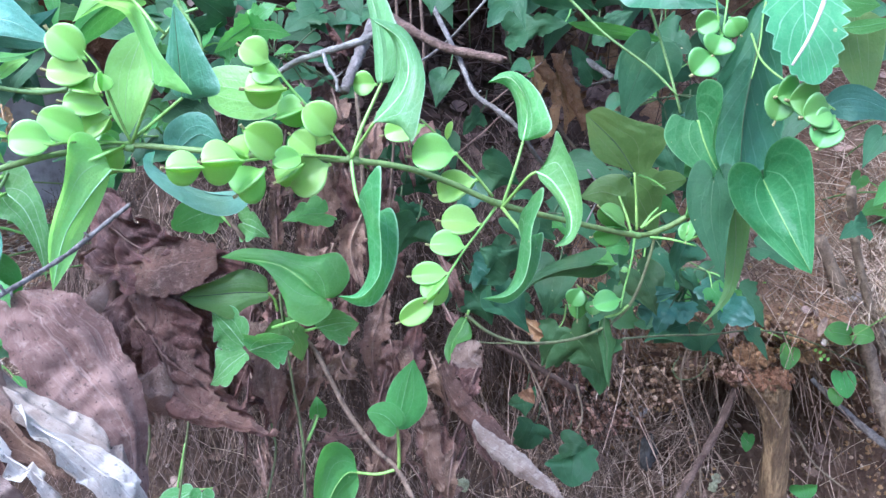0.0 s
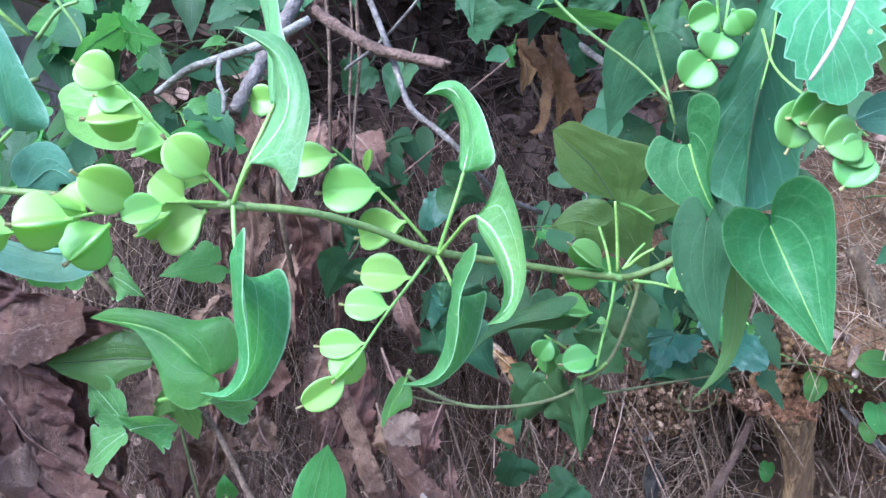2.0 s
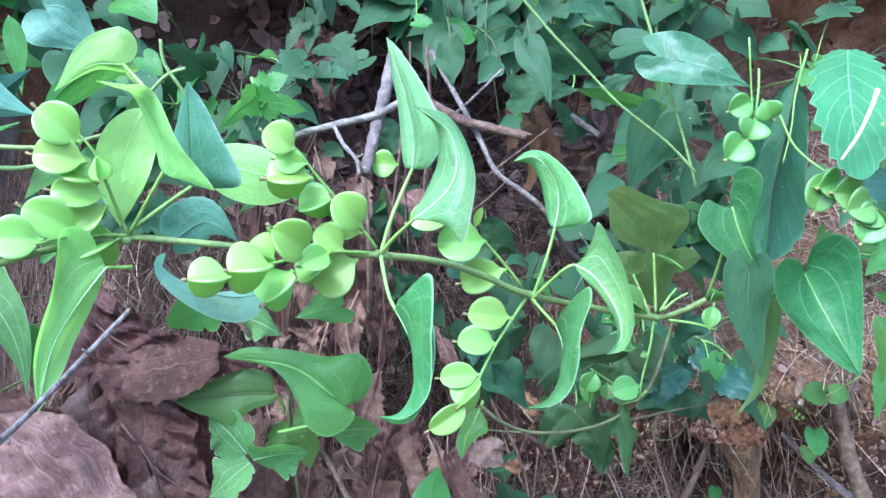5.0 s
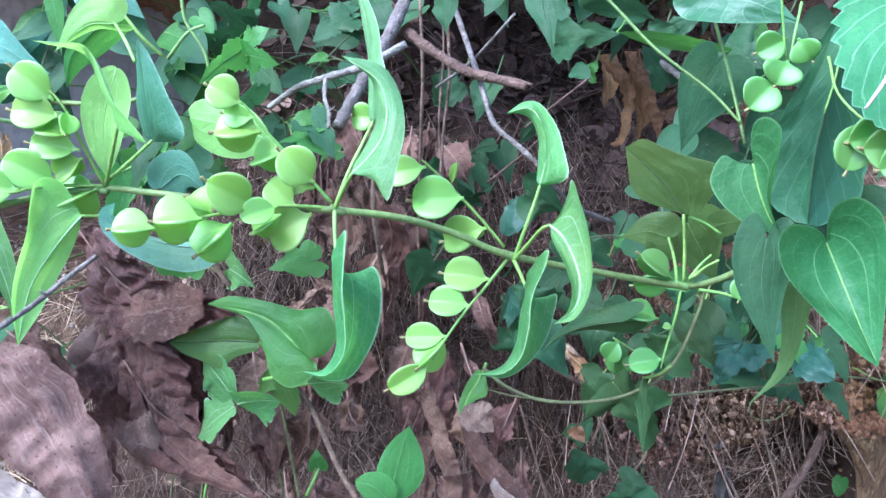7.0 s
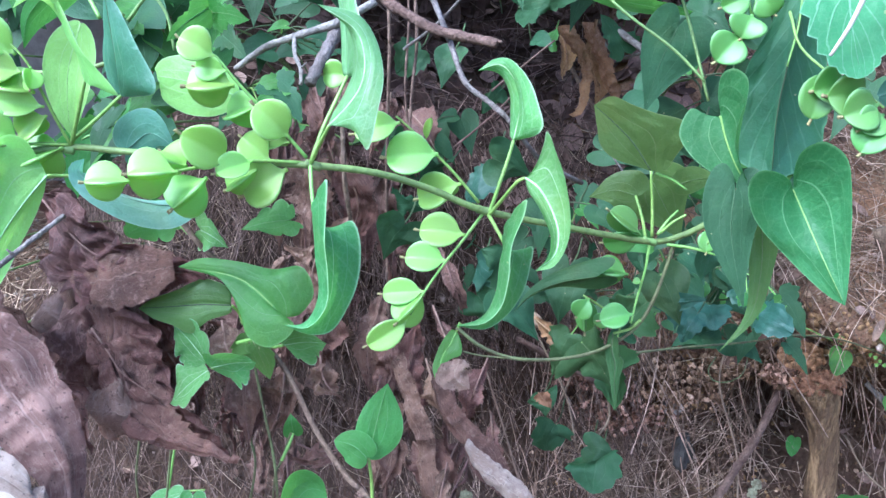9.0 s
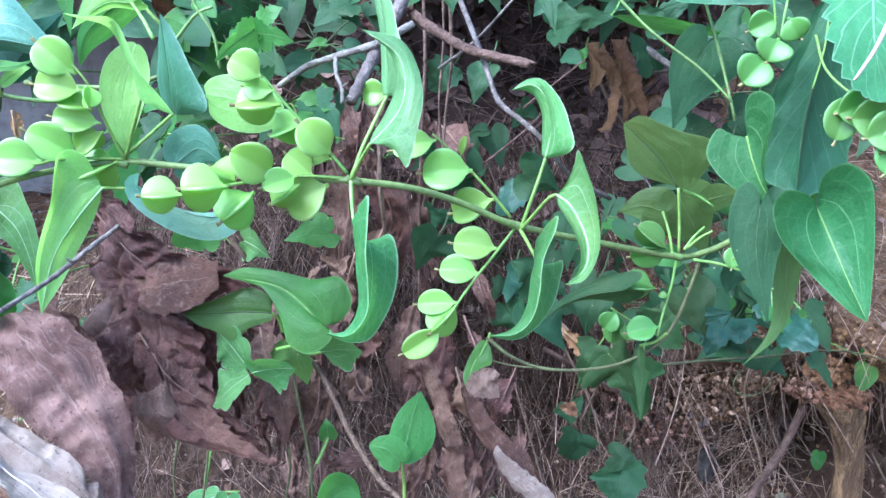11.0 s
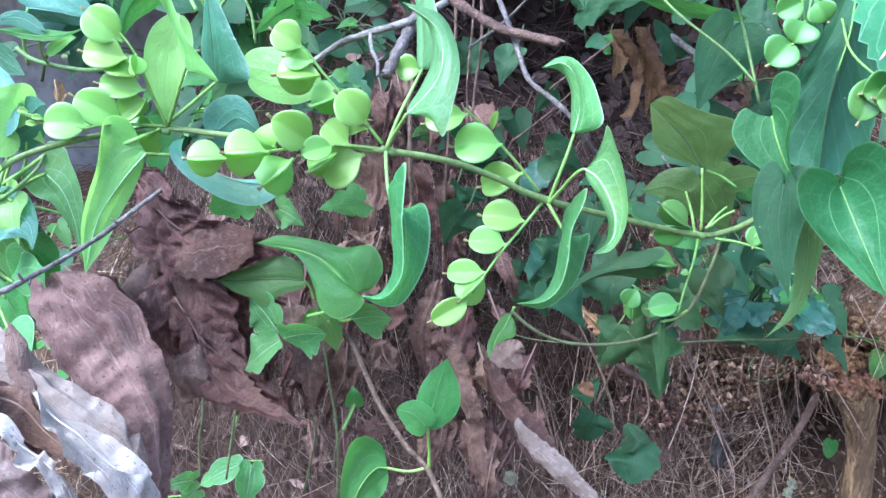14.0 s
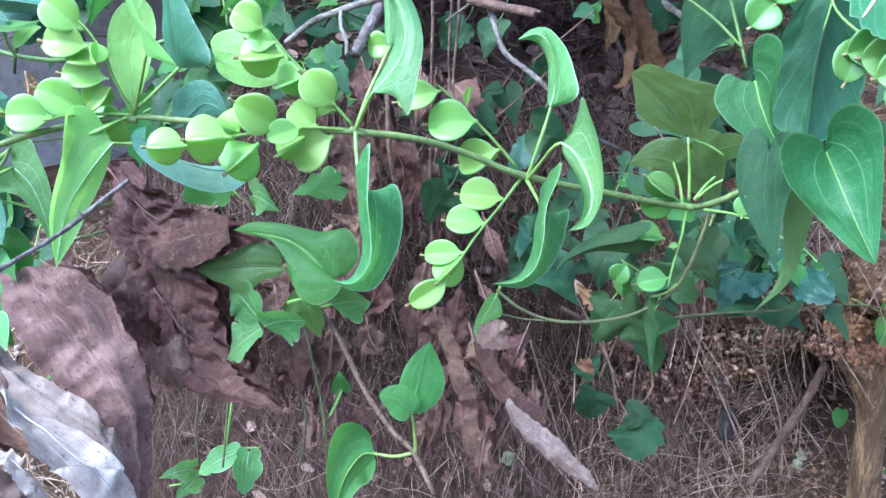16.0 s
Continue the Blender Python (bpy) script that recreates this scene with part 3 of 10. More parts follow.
def capsule(parent, stalk, tip, wing, width, mesh=CAPSULE_MESH):
    """A seed capsule from its stalk to its tip, with one of its three wings towards the vector wing."""
    a, z = Vector(stalk), Vector(tip) - Vector(stalk)
    x = Vector(wing)
    x = (x - z * (x.dot(z) / z.length_squared)).normalized()
    y = z.normalized().cross(x)
    m = Matrix((x * width, y * width, z)).transposed().to_4x4()
    m.translation = a
    ob = new("capsule", mesh)
    ob.parent = parent
    ob.matrix_parent_inverse = parent.matrix_world.inverted()
    ob.matrix_basis = m
    nub = new("nub", NUB_MESH)
    nub.parent = ob
    nub.matrix_basis = Matrix.Translation((0, 0, 0.985))
    return ob


def twig(name, label, category, points, r0, r1, material=WOOD, knots=0.12, seed=1, group="", branches=()):
    ob = part(name, tube(points, r0, r1, 8, 6, knots, seed), material, None)
    tagged(ob, label, category, group)
    for k, (pts, a, b) in enumerate(branches):
        part("side_twig" if a > 0.0008 else "thorn", tube(pts, a, b, 6, 4, knots, seed + k + 1), material, ob)
    return ob


def lump(name, label, category, centre, size, material, seed):
    bm = bmesh.new()
    bmesh.ops.create_icosphere(bm, subdivisions=4, radius=1.0)
    for v in bm.verts:
        q = v.co * 1.6 + Vector((seed, seed * 2.3, 0))
        v.co *= 1 + 0.45 * noise.noise(q) + 0.2 * noise.noise(q * 3.1) + 0.14 * noise.noise(q * 9)
        v.co = Vector((v.co.x * size[0], v.co.y * size[1], v.co.z * size[2])) + Vector(centre)
    return tagged(part(name, bm, material, None), label, category)


def clod(label, centre, size, material, seed, count=700, grain=0.0019):
    """A crumbling lump of earth: many crumbs that stick together."""
    rnd = random.Random(seed)
    verts, faces = [], []
    for _ in range(count):
        d = Vector((rnd.gauss(0, 1), rnd.gauss(0, 1), rnd.gauss(0, 1))).normalized()
        p = Vector(centre) + Vector([a * s for a, s in zip(d, size)]) * rnd.uniform(0.3, 1.0)
        vs, fs = crumb(rnd, p, d, grain)
        faces += [[i + len(verts) for i in f] for f in fs]
        verts += vs
    data = bpy.data.meshes.new("soil_clod")
    data.from_pydata(verts, [], faces)
    data.materials.append(material)
    return tagged(new("soil_clod", data), label, "soil clod", kind="stuff")


# ---- the bank ----
# The overhanging lip near z 0.9 is out of view, added to shade the face.
PROFILE = [Vector(p) for p in ((-40, -0.3, 0), (-6, -0.3, 0), (0, -0.3, 0), (0.74, -0.28, 0), (0.9, -0.14, 0), (0.925, 0.08, 0), (0.925, 0.25, 0), (0.875, 0.36, 0), (0.85, 0.41, 0), (0.89, 0.48, 0), (0.96, 0.62, 0), (1.0, 0.76, 0), (0.92, 0.86, 0), (0.84, 0.93, 0), (1.1, 1.12, 0), (5, 3.0, 0), (40, 9, 0))]


def bank(x, v):
    """The surface of the earth bank: x along it, v from 0 (far before it) to 1 (far up behind it)."""
    p = spline(PROFILE, v)
    y, z = p.x, p.y
    steep = math.exp(-(((v - 0.56) / 0.16) ** 4))
    open_side = max(0.0, -0.36 - x)
    y += steep * (min(open_side, 2.0) * 1.6 + 0.035 * math.sin(x * 7 + 1) - 0.05 * math.exp(-(((x - 0.36) / 0.09) ** 2) - ((z - 0.41) / 0.05) ** 2))
    y += 0.17 * math.exp(-(((x - 0.345) / 0.04) ** 2) - ((z - 0.26) / 0.055) ** 2) + 0.12 * math.exp(-(((x - 0.435) / 0.035) ** 2) - ((z - 0.27) / 0.05) ** 2)
    y += 0.15 * math.exp(-(((x - 0.03) / 0.13) ** 2) - ((z - 0.7) / 0.09) ** 2)
    shelf = min(max((x - 0.2) / 0.2, 0.0), 1.0)
    y += 0.5 * shelf * min(max(z - 0.42, 0.0), 0.4)
    q = Vector((x, y, z))
    rough = 0.03 * noise.noise(q * 9) + 0.014 * noise.noise(q * 27) + 0.007 * noise.noise(q * 75)
    near = 1 if abs(x) < 4 else 0
    return Vector((x, y + rough * (0.3 + 0.7 * steep) * near, z + rough * 0.7 * near))


def spaced(inner, count, far):
    side = [inner * (far / inner) ** (k / 14) for k in range(1, 15)]
    return [-s for s in side[::-1]] + [-inner + 2 * inner * k / count for k in range(count + 1)] + side


def ground():
    xs = spaced(1.0, 190, 2500)
    vs = [k / 24 * 0.2 for k in range(24)] + [0.2 + 0.62 * k / 150 for k in range(151)] + [0.82 + 0.18 * k / 20 for k in range(1, 21)]
    verts, faces = [], []
    for v in vs:
        for x in xs:
            p = bank(x, v)
            if v == 0:
                p.y = -2500
            if v == vs[-1]:
                p.y, p.z = 2500, 300
            verts.append(p)
    n = len(xs)
    for i in range(len(vs) - 1):
        for j in range(n - 1):
            faces.append((i * n + j, i * n + j + 1, (i + 1) * n + j + 1, (i + 1) * n + j))
    data = bpy.data.meshes.new("ground")
    data.from_pydata(verts, [], faces)
    data.polygons.foreach_set("use_smooth", [True] * len(faces))
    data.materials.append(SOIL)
    return tagged(new("ground", data), "bare reddish-brown earth bank with crumbling soil", "soil bank", kind="structure")


ground()


def scatter(name, label, category, material, count, seed, make, where):
    """Many small loose pieces on the bank, as one mesh."""
    rnd = random.Random(seed)
    verts, faces = [], []
    for _ in range(count):
        x, v = where(rnd)
        p, px, pv = bank(x, v), bank(x + 0.01, v), bank(x, v + 0.004)
        if min(((p.x - 0.345) / 0.036) ** 2 + ((p.z - 0.265) / 0.05) ** 2, ((p.x - 0.43) / 0.03) ** 2 + ((p.z - 0.27) / 0.045) ** 2) < 1 and rnd.random() < 0.85:
            continue
        n = (px - p).cross(pv - p)
        n = -n.normalized() if n.y > 0 else n.normalized()
        vs, fs = make(rnd, p, n)
        faces += [[i + len(verts) for i in f] for f in fs]
        verts += vs
    data = bpy.data.meshes.new(name)
    data.from_pydata(verts, [], faces)
    data.polygons.foreach_set("use_smooth", [True] * len(faces))
    data.materials.append(material)
    return tagged(new(name, data), label, category, kind="stuff")


def strand(rnd, p, n, length, radius, droop, steps=4, lift=0.006, along=None):
    side = n.cross(Vector((rnd.gauss(0, 1), rnd.gauss(0, 1), rnd.gauss(0, 1)))).normalized()
    if along is not None:
        side = (along + side * 0.45).normalized()
    bend = Vector((rnd.gauss(0, 1), rnd.gauss(0, 1), rnd.gauss(0, 1) - droop)) * 0.25
    out = n * rnd.uniform(0.1, 1.0) * lift
    size = length * rnd.uniform(0.5, 1.2)
    verts, faces = [], []
    for k in range(steps + 1):
        t = k / steps
        c = p + out + (side * (t - 0.5) + bend * (t - 0.5) ** 2 + n * 0.12 * t) * size
        u = side.cross(n).normalized()
        w = radius * (1 - 0.5 * t)
        verts += [c + u * w, c - u * 0.5 * w + n * 0.87 * w, c - u * 0.5 * w - n * 0.87 * w]
    for k in range(steps):
        for j in range(3):
            a, b = 3 * k + j, 3 * k + (j + 1) % 3
            faces.append((a, b, b + 3, a + 3))
    return verts, faces


def crumb(rnd, p, n, size):
    r = size * rnd.uniform(0.4, 1.5) ** 2
    ax = [Vector((rnd.gauss(0, 1), rnd.gauss(0, 1), rnd.gauss(0, 1))).normalized() for _ in range(2)]
    a = ax[0]
    b = a.cross(ax[1]).normalized()
    c = a.cross(b)
    ring = [(a * math.cos(t) + b * math.sin(t)) * rnd.uniform(0.75, 1.15) for t in (k * math.pi / 3 for k in range(6))]
    verts = [p + n * r * 0.4 + q * r for q in ring]
    verts += [p + n * r * 0.4 + q * r * 0.6 + c * r * 0.5 for q in ring] + [p + n * r * 0.4 + q * r * 0.6 - c * r * 0.5 for q in ring]
    faces = [tuple(range(6, 12)), tuple(range(17, 11, -1))]
    for k in range(6):
        j = (k + 1) % 6
        faces += [(k, j, 6 + j, 6 + k), (j, k, 12 + k, 12 + j)]
    return verts, faces


def anywhere(x0, x1, v0, v1):
    return lambda rnd: (rnd.uniform(x0, x1), rnd.uniform(v0, v1))


def patchy(x0, x1, v0, v1, scale, least):
    """Places in a stretch of the bank, but only where a slow noise is high."""

    def pick(rnd):
        while True:
            x, v = rnd.uniform(x0, x1), rnd.uniform(v0, v1)
            if noise.noise(Vector((x * scale, v * scale * 3, 4.2))) > least + rnd.uniform(-0.2, 0.2):
                return x, v

    return pick


def scrap(rnd, p, n, size):
    """A curled scrap of dead leaf."""
    u = n.cross(Vector((rnd.gauss(0, 1), rnd.gauss(0, 1), rnd.gauss(0, 1)))).normalized()
    n = (n + Vector((rnd.gauss(0, 0.5), rnd.gauss(0, 0.5), rnd.gauss(0, 0.5)))).normalized()
    w = n.cross(u).normalized()
    s, t, c = size * rnd.uniform(0.5, 1.4), size * rnd.uniform(0.3, 0.8), rnd.uniform(0.2, 0.7)
    verts, faces = [], []
    for i in range(5):
        a = i / 4 - 0.5
        for j in range(3):
            d = (j - 1) * (1 - 3.2 * a * a) + rnd.uniform(-0.1, 0.1)
            verts.append(p + n * (0.004 + s * c * (a * a * 2 + 0.5 * d * d)) + u * s * a * 2 + w * t * d)
    for i in range(4):
        for j in range(2):
            k = 3 * i + j
            faces.append((k, k + 1, k + 4, k + 3))
    return verts, faces


scatter("pine_needle_litter", "dry brown pine needles and grass straw on the bank", "litter", LITTER, 2200, 11, lambda r, p, n: strand(r, p, n, 0.075, 0.0005, 0.3), patchy(-0.9, 0.85, 0.26, 0.6, 7, -0.1))
scatter("dry_grass", "dry pale grass straw lying on the slope", "litter", LITTER, 2000, 21, lambda r, p, n: strand(r, p, n, 0.08, 0.00055, 0.3), anywhere(0.26, 0.7, 0.52, 0.66))
scatter("dry_grass", "heap of dry pale grass straw at the foot of the bank", "litter", LITTER, 1000, 23, lambda r, p, n: strand(r, p, n, 0.1, 0.0006, 0.3, 4, 0.035), anywhere(0.1, 0.33, 0.26, 0.38))
scatter("hanging_rootlets", "thin brown rootlets hanging over bare soil", "roots", LITTER, 600, 12, lambda r, p, n: strand(r, p, n, 0.1, 0.0005, 0.5, 5, 0.02, Vector((0.1, -0.1, -1))), patchy(-0.35, 0.5, 0.3, 0.58, 9, 0.0))
scatter("fibrous_roots", "dense mat of fine brown roots on the soil face", "roots", FIBRE, 7000, 22, lambda r, p, n: strand(r, p, n, 0.075, 0.00045, 0.6, 5, 0.07, Vector((0.15, -0.2, -0.8))), anywhere(-0.62, 0.2, 0.25, 0.6))
scatter("dark_rootlets", "dark fine roots in the soil face", "roots", FIBRE, 1800, 15, lambda r, p, n: strand(r, p, n, 0.1, 0.0006, 0.5, 5, 0.02), anywhere(-0.6, 0.14, 0.3, 0.66))
scatter("leaf_scraps", "small scraps of brown dead leaf on the soil", "litter", SCRAP, 1100, 16, lambda r, p, n: scrap(r, p, n, 0.01), anywhere(-0.5, 0.6, 0.28, 0.74))
scatter("dead_leaf_litter", "crumpled brown dead leaves in the hollow of the bank", "litter", DIM_SCRAP, 650, 41, lambda r, p, n: scrap(r, p, n, 0.02), anywhere(-0.22, 0.22, 0.56, 0.72))
scatter("dry_twigs", "thin dry twigs tangled in the hollow of the bank", "litter", DIM_SCRAP, 170, 42, lambda r, p, n: strand(r, p, n, 0.13, 0.0009, 0.3, 5, 0.09), anywhere(-0.22, 0.25, 0.55, 0.72))
scatter("soil_crumbs", "reddish crumbs of soil on the bank", "soil", CLODS, 5000, 13, lambda r, p, n: crumb(r, p, n, 0.0018), anywhere(0.06, 0.62, 0.27, 0.54))
scatter("earth_crumbs", "coarse orange crumbs of earth in the cut bank", "soil", EARTH, 2600, 17, lambda r, p, n: crumb(r, p, n, 0.002), patchy(0.1, 0.6, 0.29, 0.56, 16, 0.08))
scatter("pale_gravel", "pale grey gravel and crumbs on the open ground", "gravel", STONE, 2200, 18, lambda r, p, n: crumb(r, p, n, 0.0028), anywhere(-1.1, -0.6, 0.27, 0.6))
scatter("dry_grass", "dry pale grass on the open ground beside the bank", "litter", LITTER, 2400, 19, lambda r, p, n: strand(r, p, n, 0.08, 0.0008, 0.3, 4, 0.02), anywhere(-1.1, -0.6, 0.27, 0.6))
scatter("long_straw", "long pale dry grass stalks leaning on the soil face", "litter", LITTER, 190, 24, lambda r, p, n: strand(r, p, n, 0.17, 0.001, 0.3, 5, 0.04, Vector((0.3, -0.25, -0.9))), anywhere(0.06, 0.5, 0.3, 0.46))
scatter("dry_grass", "dry pale grass straw on the open slope", "litter", LITTER, 1200, 25, lambda r, p, n: strand(r, p, n, 0.07, 0.0007, 0.3, 4, 0.012), anywhere(0.42, 0.9, 0.5, 0.64))
scatter("pebbles", "small brown and grey pebbles in the soil", "pebbles", GRAVEL, 500, 14, lambda r, p, n: crumb(r, p, n, 0.003), anywhere(-0.9, 0.8, 0.22, 0.5))


# ---- plants, dead leaves and twigs ----
# the yam vine with its seed capsules
vine = thing("yam_vine", (0.1373, 0.522, 0.5298), "green climbing yam vine with winged seed capsules", "vine plant")
part("stem", tube([(-0.2687, 0.32, 0.5353), (-0.2568, 0.335, 0.5484), (-0.2424, 0.355, 0.5655), (-0.2149, 0.378, 0.5771), (-0.1829, 0.4, 0.5831), (-0.1546, 0.402, 0.5826), (-0.1083, 0.405, 0.5806), (-0.0718, 0.407, 0.5802), (-0.0503, 0.409, 0.5801), (-0.0199, 0.424, 0.5761), (0.0072, 0.44, 0.5669), (0.0365, 0.453, 0.5546), (0.0834, 0.488, 0.5418), (0.1373, 0.522, 0.5298), (0.1585, 0.525, 0.535), (0.1726, 0.52, 0.5449)], 0.0017, 0.0021, 9, 6, 0.04, 3), VINE, vine)
part("stem_node", tube([(-0.0543, 0.408, 0.5811), (-0.0503, 0.409, 0.5801), (-0.0463, 0.41, 0.5791)], 0.0024, 0.0024, 8, 3, 0.1, 2), VINE, vine)
part("stem_node", tube([(0.0325, 0.452, 0.5556), (0.0365, 0.453, 0.5546), (0.0405, 0.454, 0.5536)], 0.0024, 0.0024, 8, 3, 0.1, 2), VINE, vine)
part("stem_node", tube([(-0.1869, 0.399, 0.5834), (-0.1829, 0.4, 0.5824), (-0.1789, 0.401, 0.5814)], 0.0024, 0.0024, 8, 3, 0.1, 2), VINE, vine)
part("stem_node", tube([(0.1333, 0.521, 0.5308), (0.1373, 0.522, 0.5298), (0.1413, 0.523, 0.5288)], 0.0024, 0.0024, 8, 3, 0.1, 2), VINE, vine)
folded_leaf(vine, FRESH, [(-0.1868, 0.388, 0.5694), (-0.1962, 0.377, 0.5526), (-0.2051, 0.368, 0.5317), (-0.2088, 0.361, 0.5024)], [(-0.1868, 0.388, 0.5694), (-0.1897, 0.386, 0.578), (-0.1925, 0.382, 0.587), (-0.1983, 0.378, 0.5907), (-0.2032, 0.374, 0.5876), (-0.2034, 0.37, 0.5771), (-0.2032, 0.366, 0.5621), (-0.2076, 0.363, 0.5451), (-0.2108, 0.361, 0.5263), (-0.2088, 0.361, 0.5024)], [(-0.1868, 0.388, 0.5694), (-0.1896, 0.389, 0.5601), (-0.194, 0.386, 0.5465), (-0.1986, 0.379, 0.5327), (-0.202, 0.37, 0.518), (-0.2088, 0.361, 0.5024)], petiole=[(-0.1771, 0.398, 0.5686), (-0.1825, 0.394, 0.5687), (-0.1868, 0.388, 0.5694)], seed=21)
folded_leaf(vine, FRESH, [(-0.1573, 0.3792, 0.6192), (-0.157, 0.3733, 0.636), (-0.1647, 0.3669, 0.656), (-0.1764, 0.3435, 0.6591)], [(-0.1573, 0.3792, 0.6192), (-0.1608, 0.3813, 0.6279), (-0.1643, 0.3835, 0.6366), (-0.1704, 0.3741, 0.6552), (-0.174, 0.3557, 0.6575), (-0.1764, 0.3435, 0.6591)], [(-0.1573, 0.3792, 0.6192), (-0.1426, 0.369, 0.6165), (-0.1278, 0.3588, 0.6138), (-0.1356, 0.3566, 0.6243), (-0.1434, 0.3543, 0.6349), (-0.1562, 0.3561, 0.6571), (-0.1683, 0.3485, 0.6583), (-0.1764, 0.3435, 0.6591)], petiole=[(-0.1795, 0.4, 0.585), (-0.1684, 0.3896, 0.6021), (-0.1573, 0.3792, 0.6192)], bulge=0.1, seed=25)
leaf(vine, FRESH, "ovate", [(-0.1768, 0.41, 0.6475), (-0.1862, 0.412, 0.6252), (-0.1895, 0.414, 0.6053), (-0.1894, 0.416, 0.5864)], (-0.0138, 0, -0.0022), (0.0157, 0, -0.001), cup=0.15, seed=103)
folded_leaf(vine, PALE, [(-0.1472, 0.395, 0.6121), (-0.1478, 0.392, 0.63), (-0.1478, 0.388, 0.6459), (-0.148, 0.384, 0.663)], [(-0.1472, 0.395, 0.6121), (-0.1557, 0.4, 0.6155), (-0.1587, 0.4, 0.6295), (-0.1552, 0.395, 0.6445), (-0.1507, 0.388, 0.6558), (-0.148, 0.384, 0.663)], [(-0.1472, 0.395, 0.6121), (-0.1333, 0.385, 0.6123), (-0.1195, 0.378, 0.6159), (-0.1252, 0.38, 0.6296), (-0.1334, 0.382, 0.6426), (-0.1413, 0.384, 0.6554), (-0.148, 0.384, 0.663)], petiole=[(-0.1788, 0.4, 0.5872), (-0.1638, 0.4, 0.5996), (-0.1472, 0.395, 0.6121)], bulge=0.14, seed=27)
leaf(vine, FRESH, "ovate", [(-0.099, 0.43, 0.6128), (-0.1235, 0.432, 0.6186), (-0.1454, 0.436, 0.6213), (-0.1493, 0.437, 0.6212)], (-0.0013, 0, -0.0179), (0.0013, 0, 0.0143), cup=0.12, seed=105)
leaf(vine, PALE, "heart", [(-0.1608, 0.425, 0.582), (-0.1483, 0.422, 0.5908), (-0.1371, 0.418, 0.5887), (-0.1265, 0.414, 0.5818)], (-0.0062, 0, 0.0147), (0.007, 0, -0.0086), cup=0.2, seed=106)
leaf(vine, SKYLIT, "ovate", [(-0.1107, 0.402, 0.5575), (-0.1252, 0.385, 0.5583), (-0.1415, 0.368, 0.5667), (-0.1521, 0.362, 0.5752), (-0.1518, 0.366, 0.5824)], (0.006, -0.01, -0.0077), (-0.0054, 0.012, 0.0046), cup=0.3, seed=107)
folded_leaf(vine, UNDER, [(-0.0368, 0.425, 0.6262), (-0.0364, 0.43, 0.6445), (-0.0402, 0.437, 0.6599), (-0.0464, 0.443, 0.6753), (-0.0553, 0.447, 0.6974)], [(-0.0368, 0.425, 0.6262), (-0.0411, 0.433, 0.6274), (-0.0438, 0.438, 0.6413), (-0.0465, 0.444, 0.66), (-0.0512, 0.447, 0.6786), (-0.0553, 0.447, 0.6974)], [(-0.0368, 0.425, 0.6262), (-0.0297, 0.415, 0.6273), (-0.0237, 0.405, 0.6358), (-0.0212, 0.397, 0.6471), (-0.0276, 0.41, 0.6617), (-0.0375, 0.43, 0.6774), (-0.0488, 0.445, 0.6922), (-0.0553, 0.447, 0.6974)], petiole=[(-0.0514, 0.408, 0.5809), (-0.0471, 0.415, 0.5984), (-0.0411, 0.422, 0.6153), (-0.0368, 0.425, 0.6262)], seed=11)
folded_leaf(vine, UNDER, [(-0.0353, 0.386, 0.6027), (-0.0245, 0.38, 0.613), (-0.0175, 0.378, 0.6237), (-0.0167, 0.379, 0.636), (-0.0225, 0.381, 0.6487), (-0.0391, 0.378, 0.6587)], [(-0.0353, 0.386, 0.6027), (-0.0297, 0.394, 0.6155), (-0.0249, 0.398, 0.6286), (-0.0244, 0.394, 0.6419), (-0.0286, 0.388, 0.652), (-0.0391, 0.378, 0.6587)], [(-0.0353, 0.386, 0.6027), (-0.0265, 0.38, 0.6031), (-0.0175, 0.373, 0.6005), (-0.0113, 0.368, 0.5939), (-0.0079, 0.37, 0.6096), (-0.0069, 0.377, 0.627), (-0.0127, 0.385, 0.6439), (-0.0225, 0.386, 0.6554), (-0.0391, 0.378, 0.6587)], petiole=[(-0.0514, 0.408, 0.5809), (-0.0449, 0.4, 0.5907), (-0.0353, 0.386, 0.6027)], label="pale folded leaf curling over at its tip", seed=13)
folded_leaf(vine, MIDGREEN, [(0.0505, 0.458, 0.5945), (0.0526, 0.462, 0.6074), (0.052, 0.47, 0.6201), (0.0458, 0.478, 0.6308), (0.0378, 0.482, 0.6357), (0.0261, 0.483, 0.6318)], [(0.0505, 0.458, 0.5945), (0.048, 0.468, 0.5988), (0.0473, 0.48, 0.6094), (0.0454, 0.488, 0.6202), (0.0406, 0.49, 0.6284), (0.0335, 0.488, 0.6321), (0.0261, 0.483, 0.6318)], [(0.0505, 0.458, 0.5945), (0.0594, 0.448, 0.5972), (0.0663, 0.438, 0.601), (0.067, 0.437, 0.6073), (0.0621, 0.448, 0.6198), (0.054, 0.465, 0.6317), (0.0445, 0.48, 0.639), (0.035, 0.486, 0.6386), (0.0261, 0.483, 0.6318)], petiole=[(0.0393, 0.452, 0.5523), (0.0438, 0.452, 0.5684), (0.0479, 0.455, 0.5832), (0.0505, 0.458, 0.5945)], seed=7)
